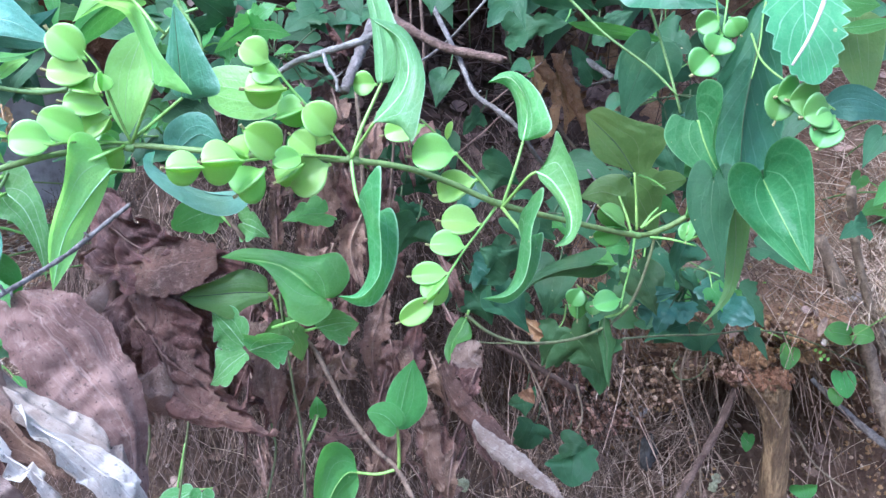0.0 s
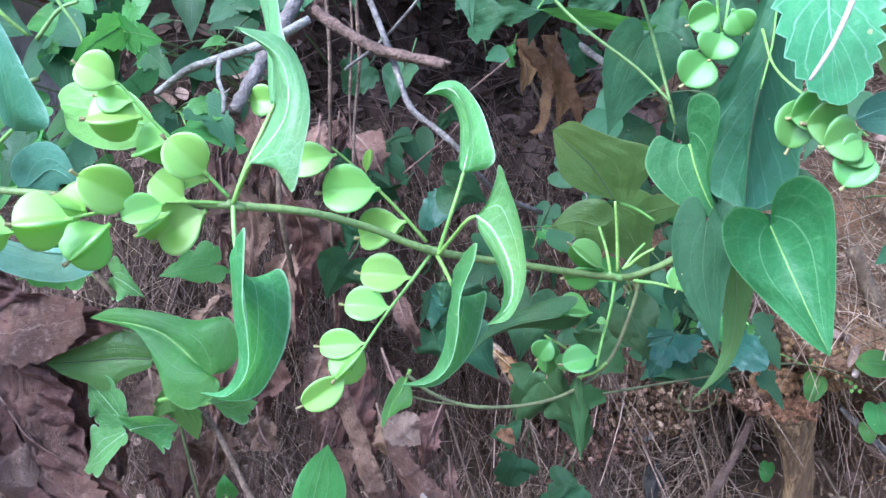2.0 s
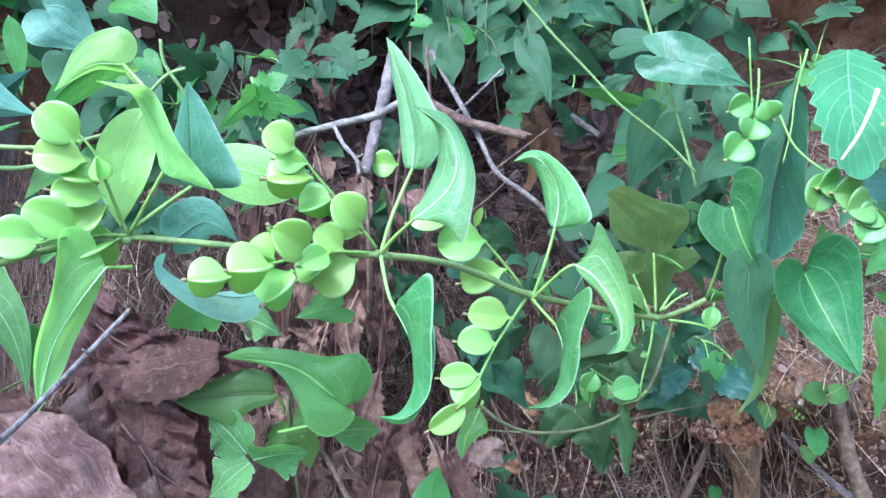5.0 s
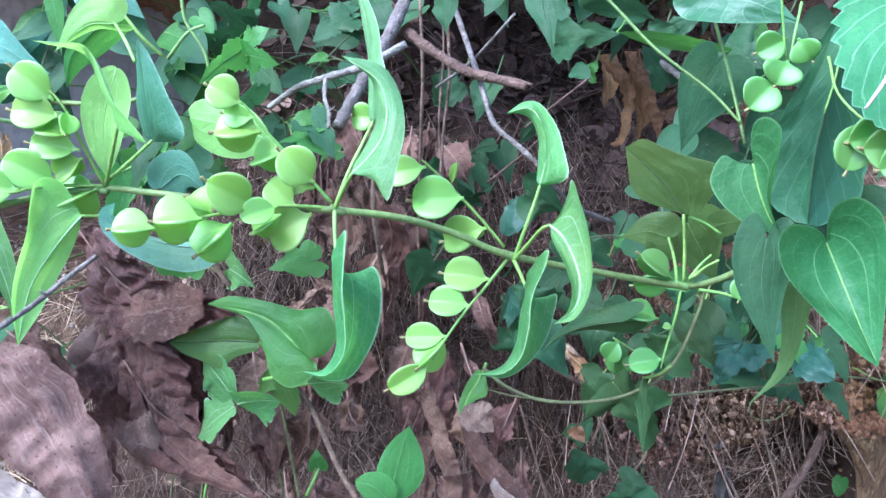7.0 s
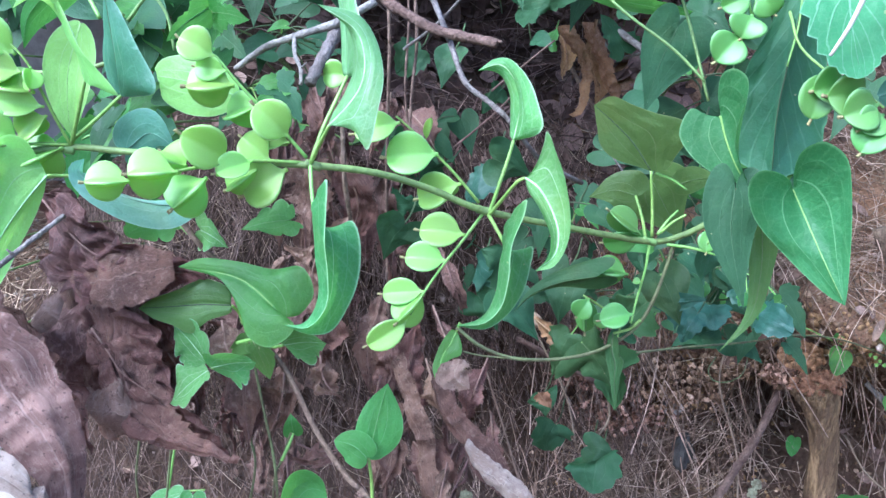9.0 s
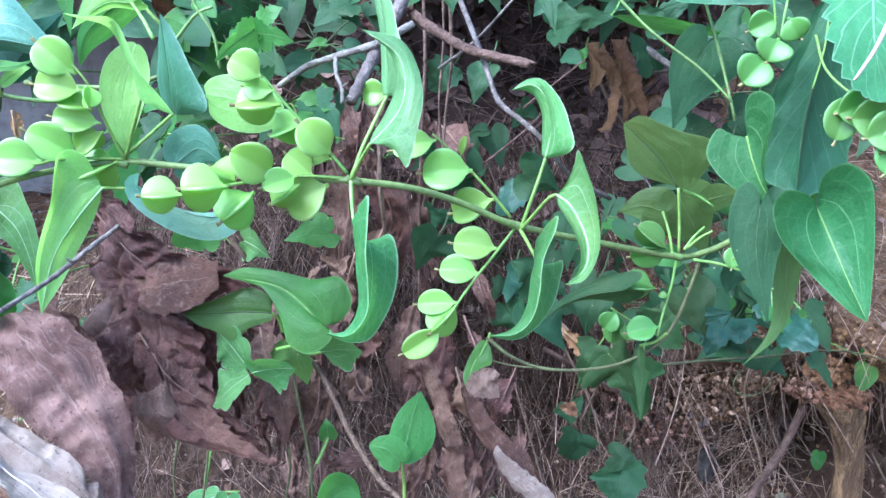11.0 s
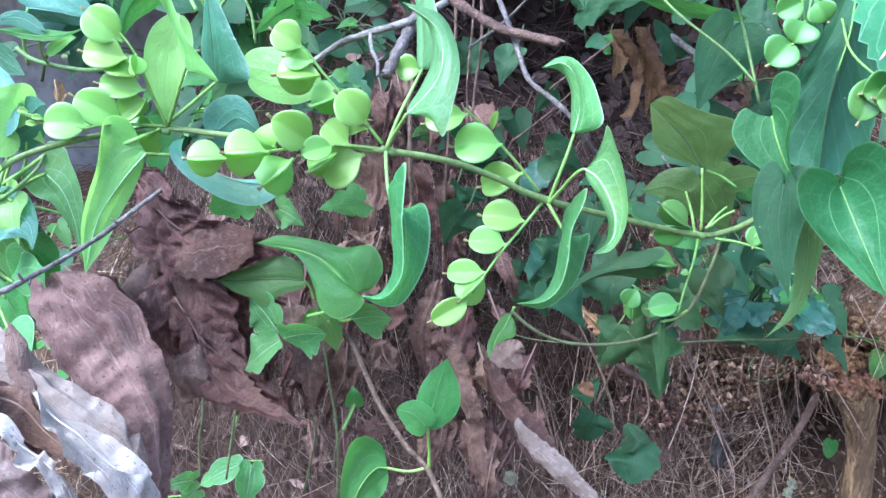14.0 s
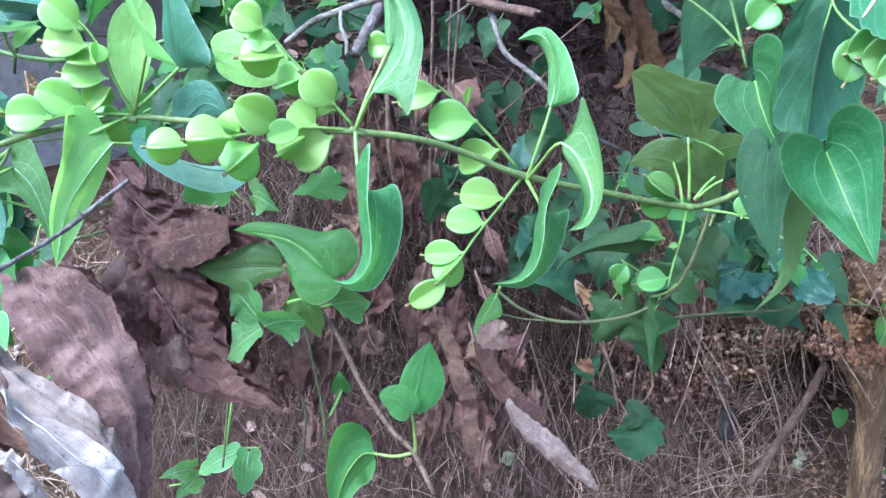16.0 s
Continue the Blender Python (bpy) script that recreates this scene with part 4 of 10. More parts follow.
folded_leaf(vine, MIDGREEN, [(0.0592, 0.435, 0.5767), (0.0669, 0.424, 0.5734), (0.0744, 0.412, 0.5642), (0.0785, 0.402, 0.5543), (0.0772, 0.392, 0.545), (0.0683, 0.384, 0.5382)], [(0.0592, 0.435, 0.5767), (0.0608, 0.425, 0.5728), (0.0658, 0.412, 0.5681), (0.0716, 0.402, 0.5604), (0.0749, 0.395, 0.5531), (0.0742, 0.388, 0.5445), (0.0683, 0.384, 0.5382)], [(0.0592, 0.435, 0.5767), (0.0635, 0.433, 0.5826), (0.0675, 0.43, 0.595), (0.0688, 0.428, 0.6026), (0.0738, 0.42, 0.5933), (0.0798, 0.408, 0.5802), (0.0837, 0.398, 0.5629), (0.0829, 0.39, 0.5513), (0.0776, 0.385, 0.5414), (0.0683, 0.384, 0.5382)], petiole=[(0.0393, 0.452, 0.5523), (0.0469, 0.446, 0.5629), (0.0546, 0.438, 0.5737), (0.0592, 0.435, 0.5767)], seed=9)
folded_leaf(vine, POLISHED, [(-0.0415, 0.388, 0.5549), (-0.035, 0.374, 0.5462), (-0.031, 0.366, 0.5351), (-0.0307, 0.362, 0.5209), (-0.0378, 0.358, 0.5108), (-0.0477, 0.355, 0.5101)], [(-0.0415, 0.388, 0.5549), (-0.0361, 0.374, 0.5666), (-0.0297, 0.36, 0.579), (-0.0253, 0.352, 0.5799), (-0.0245, 0.347, 0.5691), (-0.0241, 0.345, 0.5546), (-0.0234, 0.346, 0.5392), (-0.0249, 0.348, 0.5231), (-0.0348, 0.352, 0.5106), (-0.0477, 0.355, 0.5101)], [(-0.0415, 0.388, 0.5549), (-0.0357, 0.393, 0.5504), (-0.026, 0.397, 0.5545), (-0.0203, 0.395, 0.5445), (-0.0194, 0.391, 0.5301), (-0.0216, 0.384, 0.5168), (-0.0289, 0.376, 0.503), (-0.0376, 0.366, 0.5023), (-0.0477, 0.355, 0.5101)], petiole=[(-0.0514, 0.408, 0.5809), (-0.0491, 0.402, 0.5719), (-0.0456, 0.395, 0.5609), (-0.0415, 0.388, 0.5549)], label="folded green leaf with a rolled pale edge", seed=3)
folded_leaf(vine, POLISHED, [(0.0502, 0.428, 0.542), (0.0522, 0.418, 0.5347), (0.0524, 0.41, 0.5256), (0.0496, 0.405, 0.514), (0.0417, 0.4, 0.5062), (0.0297, 0.392, 0.5049)], [(0.0502, 0.428, 0.542), (0.054, 0.418, 0.5538), (0.0589, 0.41, 0.5658), (0.0624, 0.404, 0.5697), (0.0624, 0.398, 0.5642), (0.0587, 0.394, 0.5543), (0.0568, 0.392, 0.5427), (0.0562, 0.39, 0.5311), (0.0532, 0.39, 0.5168), (0.0441, 0.39, 0.5076), (0.0297, 0.392, 0.5049)], [(0.0502, 0.428, 0.542), (0.0569, 0.432, 0.5368), (0.0655, 0.436, 0.5393), (0.0658, 0.433, 0.5275), (0.0624, 0.428, 0.517), (0.0558, 0.42, 0.5044), (0.0445, 0.408, 0.4992), (0.0297, 0.392, 0.5049)], petiole=[(0.0393, 0.452, 0.5523), (0.0447, 0.442, 0.5469), (0.0502, 0.428, 0.542)], label="folded green leaf with a rolled pale edge", seed=5)
folded_leaf(vine, DEEP, [(0.1975, 0.44, 0.5781), (0.2038, 0.434, 0.5644), (0.211, 0.42, 0.5461), (0.2197, 0.407, 0.5268)], [(0.1975, 0.44, 0.5781), (0.1938, 0.436, 0.5839), (0.185, 0.428, 0.5885), (0.1755, 0.423, 0.5885), (0.1718, 0.424, 0.5798), (0.1789, 0.428, 0.562), (0.1965, 0.43, 0.5437), (0.2125, 0.418, 0.5298), (0.2197, 0.407, 0.5268)], [(0.1975, 0.44, 0.5781), (0.1943, 0.432, 0.5911), (0.1957, 0.424, 0.6003), (0.2025, 0.418, 0.605), (0.212, 0.416, 0.5993), (0.2173, 0.416, 0.5846), (0.2194, 0.412, 0.5581), (0.2204, 0.409, 0.5369), (0.2197, 0.407, 0.5268)], petiole=[(0.1754, 0.52, 0.5275), (0.1898, 0.49, 0.5459), (0.1949, 0.45, 0.5686), (0.1975, 0.44, 0.5781)], label="heart-shaped glossy green leaf with pale veins", r=0.0006, bulge=0.08, seed=15)
folded_leaf(vine, DEEP, [(0.1631, 0.472, 0.6125), (0.1668, 0.468, 0.5997), (0.1736, 0.464, 0.585), (0.1836, 0.462, 0.5718)], [(0.1631, 0.472, 0.6125), (0.1559, 0.474, 0.6129), (0.1466, 0.474, 0.6158), (0.1415, 0.47, 0.6021), (0.1493, 0.466, 0.5899), (0.1617, 0.464, 0.5815), (0.1752, 0.462, 0.5769), (0.1836, 0.462, 0.5718)], [(0.1631, 0.472, 0.6125), (0.16, 0.47, 0.6245), (0.1595, 0.466, 0.635), (0.1647, 0.46, 0.6384), (0.1711, 0.455, 0.6343), (0.1712, 0.453, 0.6239), (0.1686, 0.452, 0.612), (0.169, 0.452, 0.5966), (0.1752, 0.456, 0.5826), (0.1836, 0.462, 0.5718)], petiole=[(0.1726, 0.52, 0.5449), (0.1694, 0.495, 0.5801), (0.1631, 0.472, 0.6125)], bulge=0.03, seed=35)
leaf(vine, DARK, "heart", [(0.1723, 0.458, 0.5745), (0.1712, 0.452, 0.5541), (0.175, 0.446, 0.5335), (0.1812, 0.443, 0.5109)], (-0.016, 0, -0.0022), (0.0158, 0.004, 0.0018), petiole=[(0.1726, 0.52, 0.5449), (0.1736, 0.49, 0.5615), (0.1723, 0.458, 0.5745)], cup=0.12, seed=116)
leaf(vine, OLIVE, "yam", [(0.1921, 0.474, 0.5557), (0.1947, 0.472, 0.5305), (0.1913, 0.468, 0.5007), (0.1747, 0.464, 0.4785)], (-0.0107, 0, -0.0036), (0.0109, 0, 0.0013), petiole=[(0.1726, 0.52, 0.5449), (0.1847, 0.5, 0.5514), (0.1921, 0.474, 0.5557)], cup=0.12, seed=117)
folded_leaf(vine, OLIVE, [(0.1346, 0.527, 0.5743), (0.1216, 0.522, 0.5917), (0.1075, 0.519, 0.6046), (0.0955, 0.517, 0.614)], [(0.1346, 0.527, 0.5743), (0.1268, 0.525, 0.5765), (0.1103, 0.522, 0.5815), (0.1015, 0.52, 0.5896), (0.0985, 0.518, 0.6003), (0.0955, 0.517, 0.614)], [(0.1346, 0.527, 0.5743), (0.1441, 0.525, 0.5764), (0.1479, 0.523, 0.584), (0.1542, 0.52, 0.5972), (0.1502, 0.518, 0.6073), (0.1327, 0.517, 0.6112), (0.1196, 0.515, 0.615), (0.1058, 0.515, 0.6199), (0.0955, 0.517, 0.614)], petiole=[(0.1386, 0.522, 0.5331), (0.1374, 0.526, 0.5524), (0.1346, 0.527, 0.5743)], bulge=0.02, seed=38)
leaf(vine, OLIVE, "heart", [(0.1287, 0.55, 0.5547), (0.1144, 0.552, 0.5573), (0.0982, 0.556, 0.551)], (0.003, 0, -0.0179), (0.0048, 0, 0.0156), petiole=[(0.1347, 0.522, 0.5313), (0.1331, 0.54, 0.5424), (0.1287, 0.55, 0.5547)], cup=0.1, seed=119)
leaf(vine, OLIVE, "heart", [(0.1417, 0.57, 0.5615), (0.1521, 0.572, 0.5441), (0.1654, 0.575, 0.5221)], (-0.0255, 0, -0.0102), (0.0209, 0, 0.0107), cup=0.1, seed=120)
leaf(vine, DARK, "heart", [(0.1517, 0.6, 0.667), (0.1414, 0.6, 0.6403), (0.1342, 0.6, 0.6065)], (-0.0202, 0, 0.0018), (0.0271, 0, -0.0051), cup=0.1, seed=121)
leaf(vine, OLIVE, "round", [(0.1549, 0.55, 0.5636), (0.1655, 0.552, 0.5674), (0.1786, 0.555, 0.5695)], (-0.0008, 0, 0.0093), (0.0007, 0, -0.0085), cup=0.1, seed=122)
part("petiole", tube([(0.1433, 0.52, 0.5361), (0.1502, 0.5175, 0.5441), (0.1572, 0.515, 0.5496)], 0.0011, 0.0007, 8, 6, 0.04, 29), STALK, vine)
part("petiole", tube([(0.1417, 0.522, 0.5345), (0.1478, 0.526, 0.5432), (0.1542, 0.53, 0.5495)], 0.0011, 0.0007, 8, 6, 0.04, 30), STALK, vine)
part("petiole", tube([(0.1479, 0.52, 0.5289), (0.1639, 0.5175, 0.5281), (0.18, 0.515, 0.5248)], 0.0011, 0.0007, 8, 6, 0.04, 31), STALK, vine)
part("petiole", tube([(0.1381, 0.53, 0.5726), (0.1481, 0.53, 0.5692), (0.1583, 0.53, 0.5633)], 0.0011, 0.0007, 8, 6, 0.04, 32), STALK, vine)
raceme = part("raceme_stalk", tube([(-0.0552, 0.408, 0.5813), (-0.0758, 0.395, 0.5825), (-0.0933, 0.375, 0.581), (-0.1105, 0.36, 0.5778), (-0.1264, 0.345, 0.5749), (-0.1334, 0.34, 0.5749)], 0.001, 0.0006, 7, 5), STALK, vine)
capsule(raceme, (-0.1165, 0.344, 0.576), (-0.1341, 0.336, 0.5756), (0.41, -0.91, 0.07), 0.0189)
capsule(raceme, (-0.1001, 0.358, 0.5796), (-0.119, 0.346, 0.5787), (0.53, -0.84, 0.11), 0.0248)
capsule(raceme, (-0.0864, 0.385, 0.5834), (-0.1032, 0.368, 0.5966), (0.68, -0.1, 0.73), 0.0215)
capsule(raceme, (-0.0929, 0.374, 0.5755), (-0.1043, 0.36, 0.5615), (0.58, -0.76, 0.29), 0.0230)
capsule(raceme, (-0.0768, 0.392, 0.5826), (-0.0902, 0.378, 0.5772), (-0.22, -0.16, 0.96), 0.0145)
capsule(raceme, (-0.0769, 0.4, 0.5774), (-0.0934, 0.4, 0.5661), (0.09, -0.99, -0.14), 0.0214)
capsule(raceme, (-0.0629, 0.405, 0.5778), (-0.086, 0.404, 0.5628), (-0.51, -0.31, 0.8), 0.0269)
capsule(raceme, (-0.1013, 0.37, 0.5808), (-0.1151, 0.372, 0.5869), (-0.08, -0.99, 0.13), 0.0210)
capsule(raceme, (-0.0703, 0.4, 0.5826), (-0.0854, 0.4, 0.5933), (0.57, -0.19, 0.8), 0.0173)
raceme = part("raceme_stalk", tube([(-0.0538, 0.409, 0.584), (-0.0631, 0.404, 0.5958), (-0.0741, 0.4, 0.6083), (-0.0864, 0.396, 0.6219), (-0.0955, 0.393, 0.6333), (-0.1033, 0.392, 0.6367)], 0.001, 0.0006, 7, 5), STALK, vine)
capsule(raceme, (-0.0959, 0.392, 0.6332), (-0.1121, 0.388, 0.6415), (0.47, -0.1, 0.87), 0.0186)
capsule(raceme, (-0.0902, 0.394, 0.6264), (-0.1067, 0.394, 0.6279), (0.09, -0.36, 0.93), 0.0133)
capsule(raceme, (-0.0871, 0.396, 0.6194), (-0.11, 0.39, 0.6182), (0.26, -0.96, -0.11), 0.0240)
capsule(raceme, (-0.0758, 0.4, 0.6098), (-0.0948, 0.404, 0.6032), (-0.12, -0.97, -0.23), 0.0200)
capsule(raceme, (-0.0614, 0.404, 0.5943), (-0.0772, 0.396, 0.6103), (0.74, -0.1, 0.67), 0.0214)
capsule(raceme, (-0.0614, 0.404, 0.5917), (-0.0794, 0.41, 0.594), (0.09, -0.11, 0.99), 0.0154)
raceme = part("raceme_stalk", tube([(-0.18, 0.4, 0.5848), (-0.1826, 0.396, 0.5937), (-0.1874, 0.39, 0.6108), (-0.1921, 0.386, 0.6259), (-0.201, 0.384, 0.6373)], 0.001, 0.0006, 7, 5), STALK, vine)
capsule(raceme, (-0.1983, 0.386, 0.6301), (-0.217, 0.38, 0.6457), (0.66, -0.17, 0.73), 0.0209)
capsule(raceme, (-0.1951, 0.386, 0.6216), (-0.219, 0.38, 0.6236), (0.11, -0.11, 0.99), 0.0208)
capsule(raceme, (-0.1907, 0.388, 0.6115), (-0.2085, 0.386, 0.6155), (0.09, -0.99, -0.09), 0.0202)
capsule(raceme, (-0.1873, 0.39, 0.6045), (-0.2124, 0.384, 0.6068), (0.14, -0.2, 0.97), 0.0162)
capsule(raceme, (-0.1906, 0.386, 0.6244), (-0.1877, 0.38, 0.6135), (0, -0.88, 0.48), 0.0114)
capsule(raceme, (-0.1876, 0.392, 0.5998), (-0.204, 0.392, 0.5887), (-0.55, -0.2, 0.81), 0.0176)
raceme = part("raceme_stalk", tube([(-0.1799, 0.4, 0.5845), (-0.1937, 0.39, 0.5852), (-0.2069, 0.375, 0.5844), (-0.2119, 0.366, 0.583), (-0.233, 0.36, 0.5864), (-0.2415, 0.356, 0.5897)], 0.001, 0.0006, 7, 5), STALK, vine)
capsule(raceme, (-0.2094, 0.37, 0.5843), (-0.2307, 0.36, 0.5844), (0.05, -0.1, 0.99), 0.0216)
capsule(raceme, (-0.199, 0.386, 0.5865), (-0.2215, 0.374, 0.599), (0.51, -0.07, 0.86), 0.0208)
capsule(raceme, (-0.1827, 0.398, 0.5834), (-0.2071, 0.396, 0.5715), (0.13, -0.99, -0.09), 0.0253)
raceme = part("raceme_stalk", tube([(-0.2303, 0.37, 0.5819), (-0.2322, 0.362, 0.5864), (-0.2415, 0.356, 0.5902)], 0.0009, 0.0008, 7, 5), STALK, vine)
capsule(raceme, (-0.2389, 0.36, 0.5904), (-0.2431, 0.356, 0.5907), (0.05, 0.03, 1), 0.0039)
capsule(raceme, (-0.2341, 0.36, 0.5837), (-0.2384, 0.356, 0.5841), (0.05, 0.05, 1), 0.0039)
capsule(raceme, (-0.2305, 0.36, 0.5874), (-0.2348, 0.356, 0.5877), (0.05, 0.04, 1), 0.0039)
raceme = part("raceme_stalk", tube([(0.0356, 0.453, 0.5524), (0.0262, 0.446, 0.5385), (0.0164, 0.436, 0.525), (0.0086, 0.424, 0.5124), (0.0027, 0.415, 0.5015)], 0.001, 0.0006, 7, 5), STALK, vine)
capsule(raceme, (0.0271, 0.447, 0.541), (0.0008, 0.446, 0.542), (0.04, -0.01, 1), 0.0209)
capsule(raceme, (0.0183, 0.438, 0.5273), (-0.0051, 0.436, 0.5278), (0.02, 0.07, 1), 0.0185)
capsule(raceme, (0.0086, 0.424, 0.5127), (-0.0147, 0.424, 0.5093), (-0.14, -0.03, 0.99), 0.0153)
capsule(raceme, (0.0083, 0.424, 0.5113), (-0.0038, 0.412, 0.4975), (0.35, -0.84, 0.42), 0.0188)
capsule(raceme, (0.0018, 0.415, 0.4989), (-0.0193, 0.41, 0.4838), (-0.42, -0.52, 0.75), 0.0152)
raceme = part("raceme_stalk", tube([(0.0331, 0.455, 0.5586), (0.0208, 0.452, 0.5728), (0.0058, 0.45, 0.5876), (-0.0053, 0.448, 0.5978), (-0.0144, 0.446, 0.6055)], 0.001, 0.0006, 7, 5), STALK, vine)
capsule(raceme, (0.0228, 0.452, 0.5693), (-0.0027, 0.462, 0.5574), (-0.44, -0.07, 0.89), 0.0218)
capsule(raceme, (0.0095, 0.45, 0.5853), (-0.0197, 0.448, 0.5819), (-0.1, -0.17, 0.98), 0.0253)
capsule(raceme, (0.002, 0.45, 0.5928), (0.0052, 0.446, 0.6053), (-0.97, -0.05, 0.23), 0.0051)
capsule(raceme, (-0.0117, 0.445, 0.6021), (-0.0364, 0.44, 0.5948), (-0.24, -0.19, 0.95), 0.0179)
capsule(raceme, (-0.0444, 0.46, 0.6265), (-0.0602, 0.46, 0.6259), (-0.04, -0.38, 0.92), 0.0163)
raceme = part("raceme_stalk", tube([(0.1374, 0.522, 0.5281), (0.1359, 0.518, 0.5121), (0.1318, 0.515, 0.4916), (0.1296, 0.512, 0.4775)], 0.001, 0.0006, 7, 5), STALK, vine)
capsule(raceme, (0.1305, 0.52, 0.5346), (0.1103, 0.516, 0.5488), (0.08, -0.98, -0.16), 0.0175, SHADED_MESH)
capsule(raceme, (0.1254, 0.516, 0.5086), (0.104, 0.514, 0.5102), (0.1, -0.99, 0.06), 0.0208, SHADED_MESH)
capsule(raceme, (0.1278, 0.514, 0.5041), (0.1334, 0.514, 0.5052), (-0.19, 0.2, 0.96), 0.0050, SHADED_MESH)
capsule(raceme, (0.1301, 0.513, 0.4836), (0.1098, 0.51, 0.4781), (-0.27, 0.07, 0.96), 0.0176, SHADED_MESH)
capsule(raceme, (0.1315, 0.521, 0.5341), (0.1089, 0.53, 0.5255), (-0.48, -0.72, 0.51), 0.0167, SHADED_MESH)
raceme = part("raceme_stalk", tube([(0.1267, 0.54, 0.4709), (0.1127, 0.535, 0.48), (0.099, 0.53, 0.4889)], 0.001, 0.0006, 7, 5), STALK, vine)
capsule(raceme, (0.1033, 0.53, 0.487), (0.0958, 0.53, 0.4737), (-0.83, -0.32, 0.46), 0.0154, SHADED_MESH)
capsule(raceme, (0.1013, 0.535, 0.4867), (0.1021, 0.535, 0.462), (-0.11, -0.99, 0), 0.0155, SHADED_MESH)
capsule(raceme, (0.1129, 0.535, 0.4778), (0.1122, 0.53, 0.4668), (0.89, -0.44, 0.14), 0.0130, SHADED_MESH)
raceme = part("raceme_stalk", tube([(0.1753, 0.515, 0.5456), (0.1721, 0.505, 0.5423), (0.1689, 0.5, 0.5348)], 0.001, 0.0006, 7, 5), STALK, vine)
capsule(raceme, (0.1719, 0.505, 0.5442), (0.1689, 0.5, 0.5296), (-0.98, 0, 0.2), 0.0124, SHADED_MESH)
capsule(raceme, (0.1732, 0.505, 0.5467), (0.1698, 0.5, 0.5546), (0.9, -0.41, 0.13), 0.0107, SHADED_MESH)
capsule(raceme, (0.2013, 0.49, 0.5475), (0.2029, 0.49, 0.5391), (0.85, -0.51, 0.16), 0.0106, SHADED_MESH)
raceme = part("raceme_stalk", tube([(0.1995, 0.5, 0.6714), (0.2025, 0.48, 0.6517), (0.2149, 0.46, 0.637), (0.2273, 0.445, 0.6284), (0.2354, 0.44, 0.6219)], 0.0008, 0.0006, 7, 5), STALK, vine)
capsule(raceme, (0.2182, 0.45, 0.636), (0.2021, 0.445, 0.6284), (-0.22, -0.53, 0.82), 0.0207, SHADED_MESH)
capsule(raceme, (0.2285, 0.444, 0.6294), (0.2069, 0.438, 0.6263), (0.03, -0.54, 0.84), 0.0237, SHADED_MESH)
capsule(raceme, (0.2326, 0.44, 0.6234), (0.2145, 0.434, 0.6166), (-0.23, -0.34, 0.91), 0.0221, SHADED_MESH)
capsule(raceme, (0.2358, 0.44, 0.6186), (0.2234, 0.434, 0.6103), (-0.45, -0.25, 0.86), 0.0175, SHADED_MESH)
capsule(raceme, (0.236, 0.438, 0.6152), (0.2253, 0.433, 0.599), (-0.83, 0, 0.55), 0.0198, SHADED_MESH)
capsule(raceme, (0.2111, 0.455, 0.64), (0.2049, 0.452, 0.6139), (-0.95, -0.2, 0.25), 0.0193, SHADED_MESH)
raceme = part("raceme_stalk", tube([(0.182, 0.5, 0.6999), (0.1789, 0.49, 0.684), (0.1753, 0.485, 0.6689), (0.1649, 0.48, 0.7163)], 0.0008, 0.0006, 7, 5), STALK, vine)
capsule(raceme, (0.1704, 0.48, 0.6569), (0.1578, 0.476, 0.6418), (-0.67, -0.36, 0.65), 0.0221, SHADED_MESH)
capsule(raceme, (0.1756, 0.482, 0.6679), (0.1701, 0.478, 0.6546), (-0.81, -0.37, 0.45), 0.0215, SHADED_MESH)
capsule(raceme, (0.1743, 0.485, 0.6796), (0.1595, 0.485, 0.6712), (-0.43, -0.49, 0.76), 0.0168, SHADED_MESH)
capsule(raceme, (0.1797, 0.485, 0.6798), (0.188, 0.485, 0.6687), (0.55, -0.72, 0.41), 0.0169, SHADED_MESH)
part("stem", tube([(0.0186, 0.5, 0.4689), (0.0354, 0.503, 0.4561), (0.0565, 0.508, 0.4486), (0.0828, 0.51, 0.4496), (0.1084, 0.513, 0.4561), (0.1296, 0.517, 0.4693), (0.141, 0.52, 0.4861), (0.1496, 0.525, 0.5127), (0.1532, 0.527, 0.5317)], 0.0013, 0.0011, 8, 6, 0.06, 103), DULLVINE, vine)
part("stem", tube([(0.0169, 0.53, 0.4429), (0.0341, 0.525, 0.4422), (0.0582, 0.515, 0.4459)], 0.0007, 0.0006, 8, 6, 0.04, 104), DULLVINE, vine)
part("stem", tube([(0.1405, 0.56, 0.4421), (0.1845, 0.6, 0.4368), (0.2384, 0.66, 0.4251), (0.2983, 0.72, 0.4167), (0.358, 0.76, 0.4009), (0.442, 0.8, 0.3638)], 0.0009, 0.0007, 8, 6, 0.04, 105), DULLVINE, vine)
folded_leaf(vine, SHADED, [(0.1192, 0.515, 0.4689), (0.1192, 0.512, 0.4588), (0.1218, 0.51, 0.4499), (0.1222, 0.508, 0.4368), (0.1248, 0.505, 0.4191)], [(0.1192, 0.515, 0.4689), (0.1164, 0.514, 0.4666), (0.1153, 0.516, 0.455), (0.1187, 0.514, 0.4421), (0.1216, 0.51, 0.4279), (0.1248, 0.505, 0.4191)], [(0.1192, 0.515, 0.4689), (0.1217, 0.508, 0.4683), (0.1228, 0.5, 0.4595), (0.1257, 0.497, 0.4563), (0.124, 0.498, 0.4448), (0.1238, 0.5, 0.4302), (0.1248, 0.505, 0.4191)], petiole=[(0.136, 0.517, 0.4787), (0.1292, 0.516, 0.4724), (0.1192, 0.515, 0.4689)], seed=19)
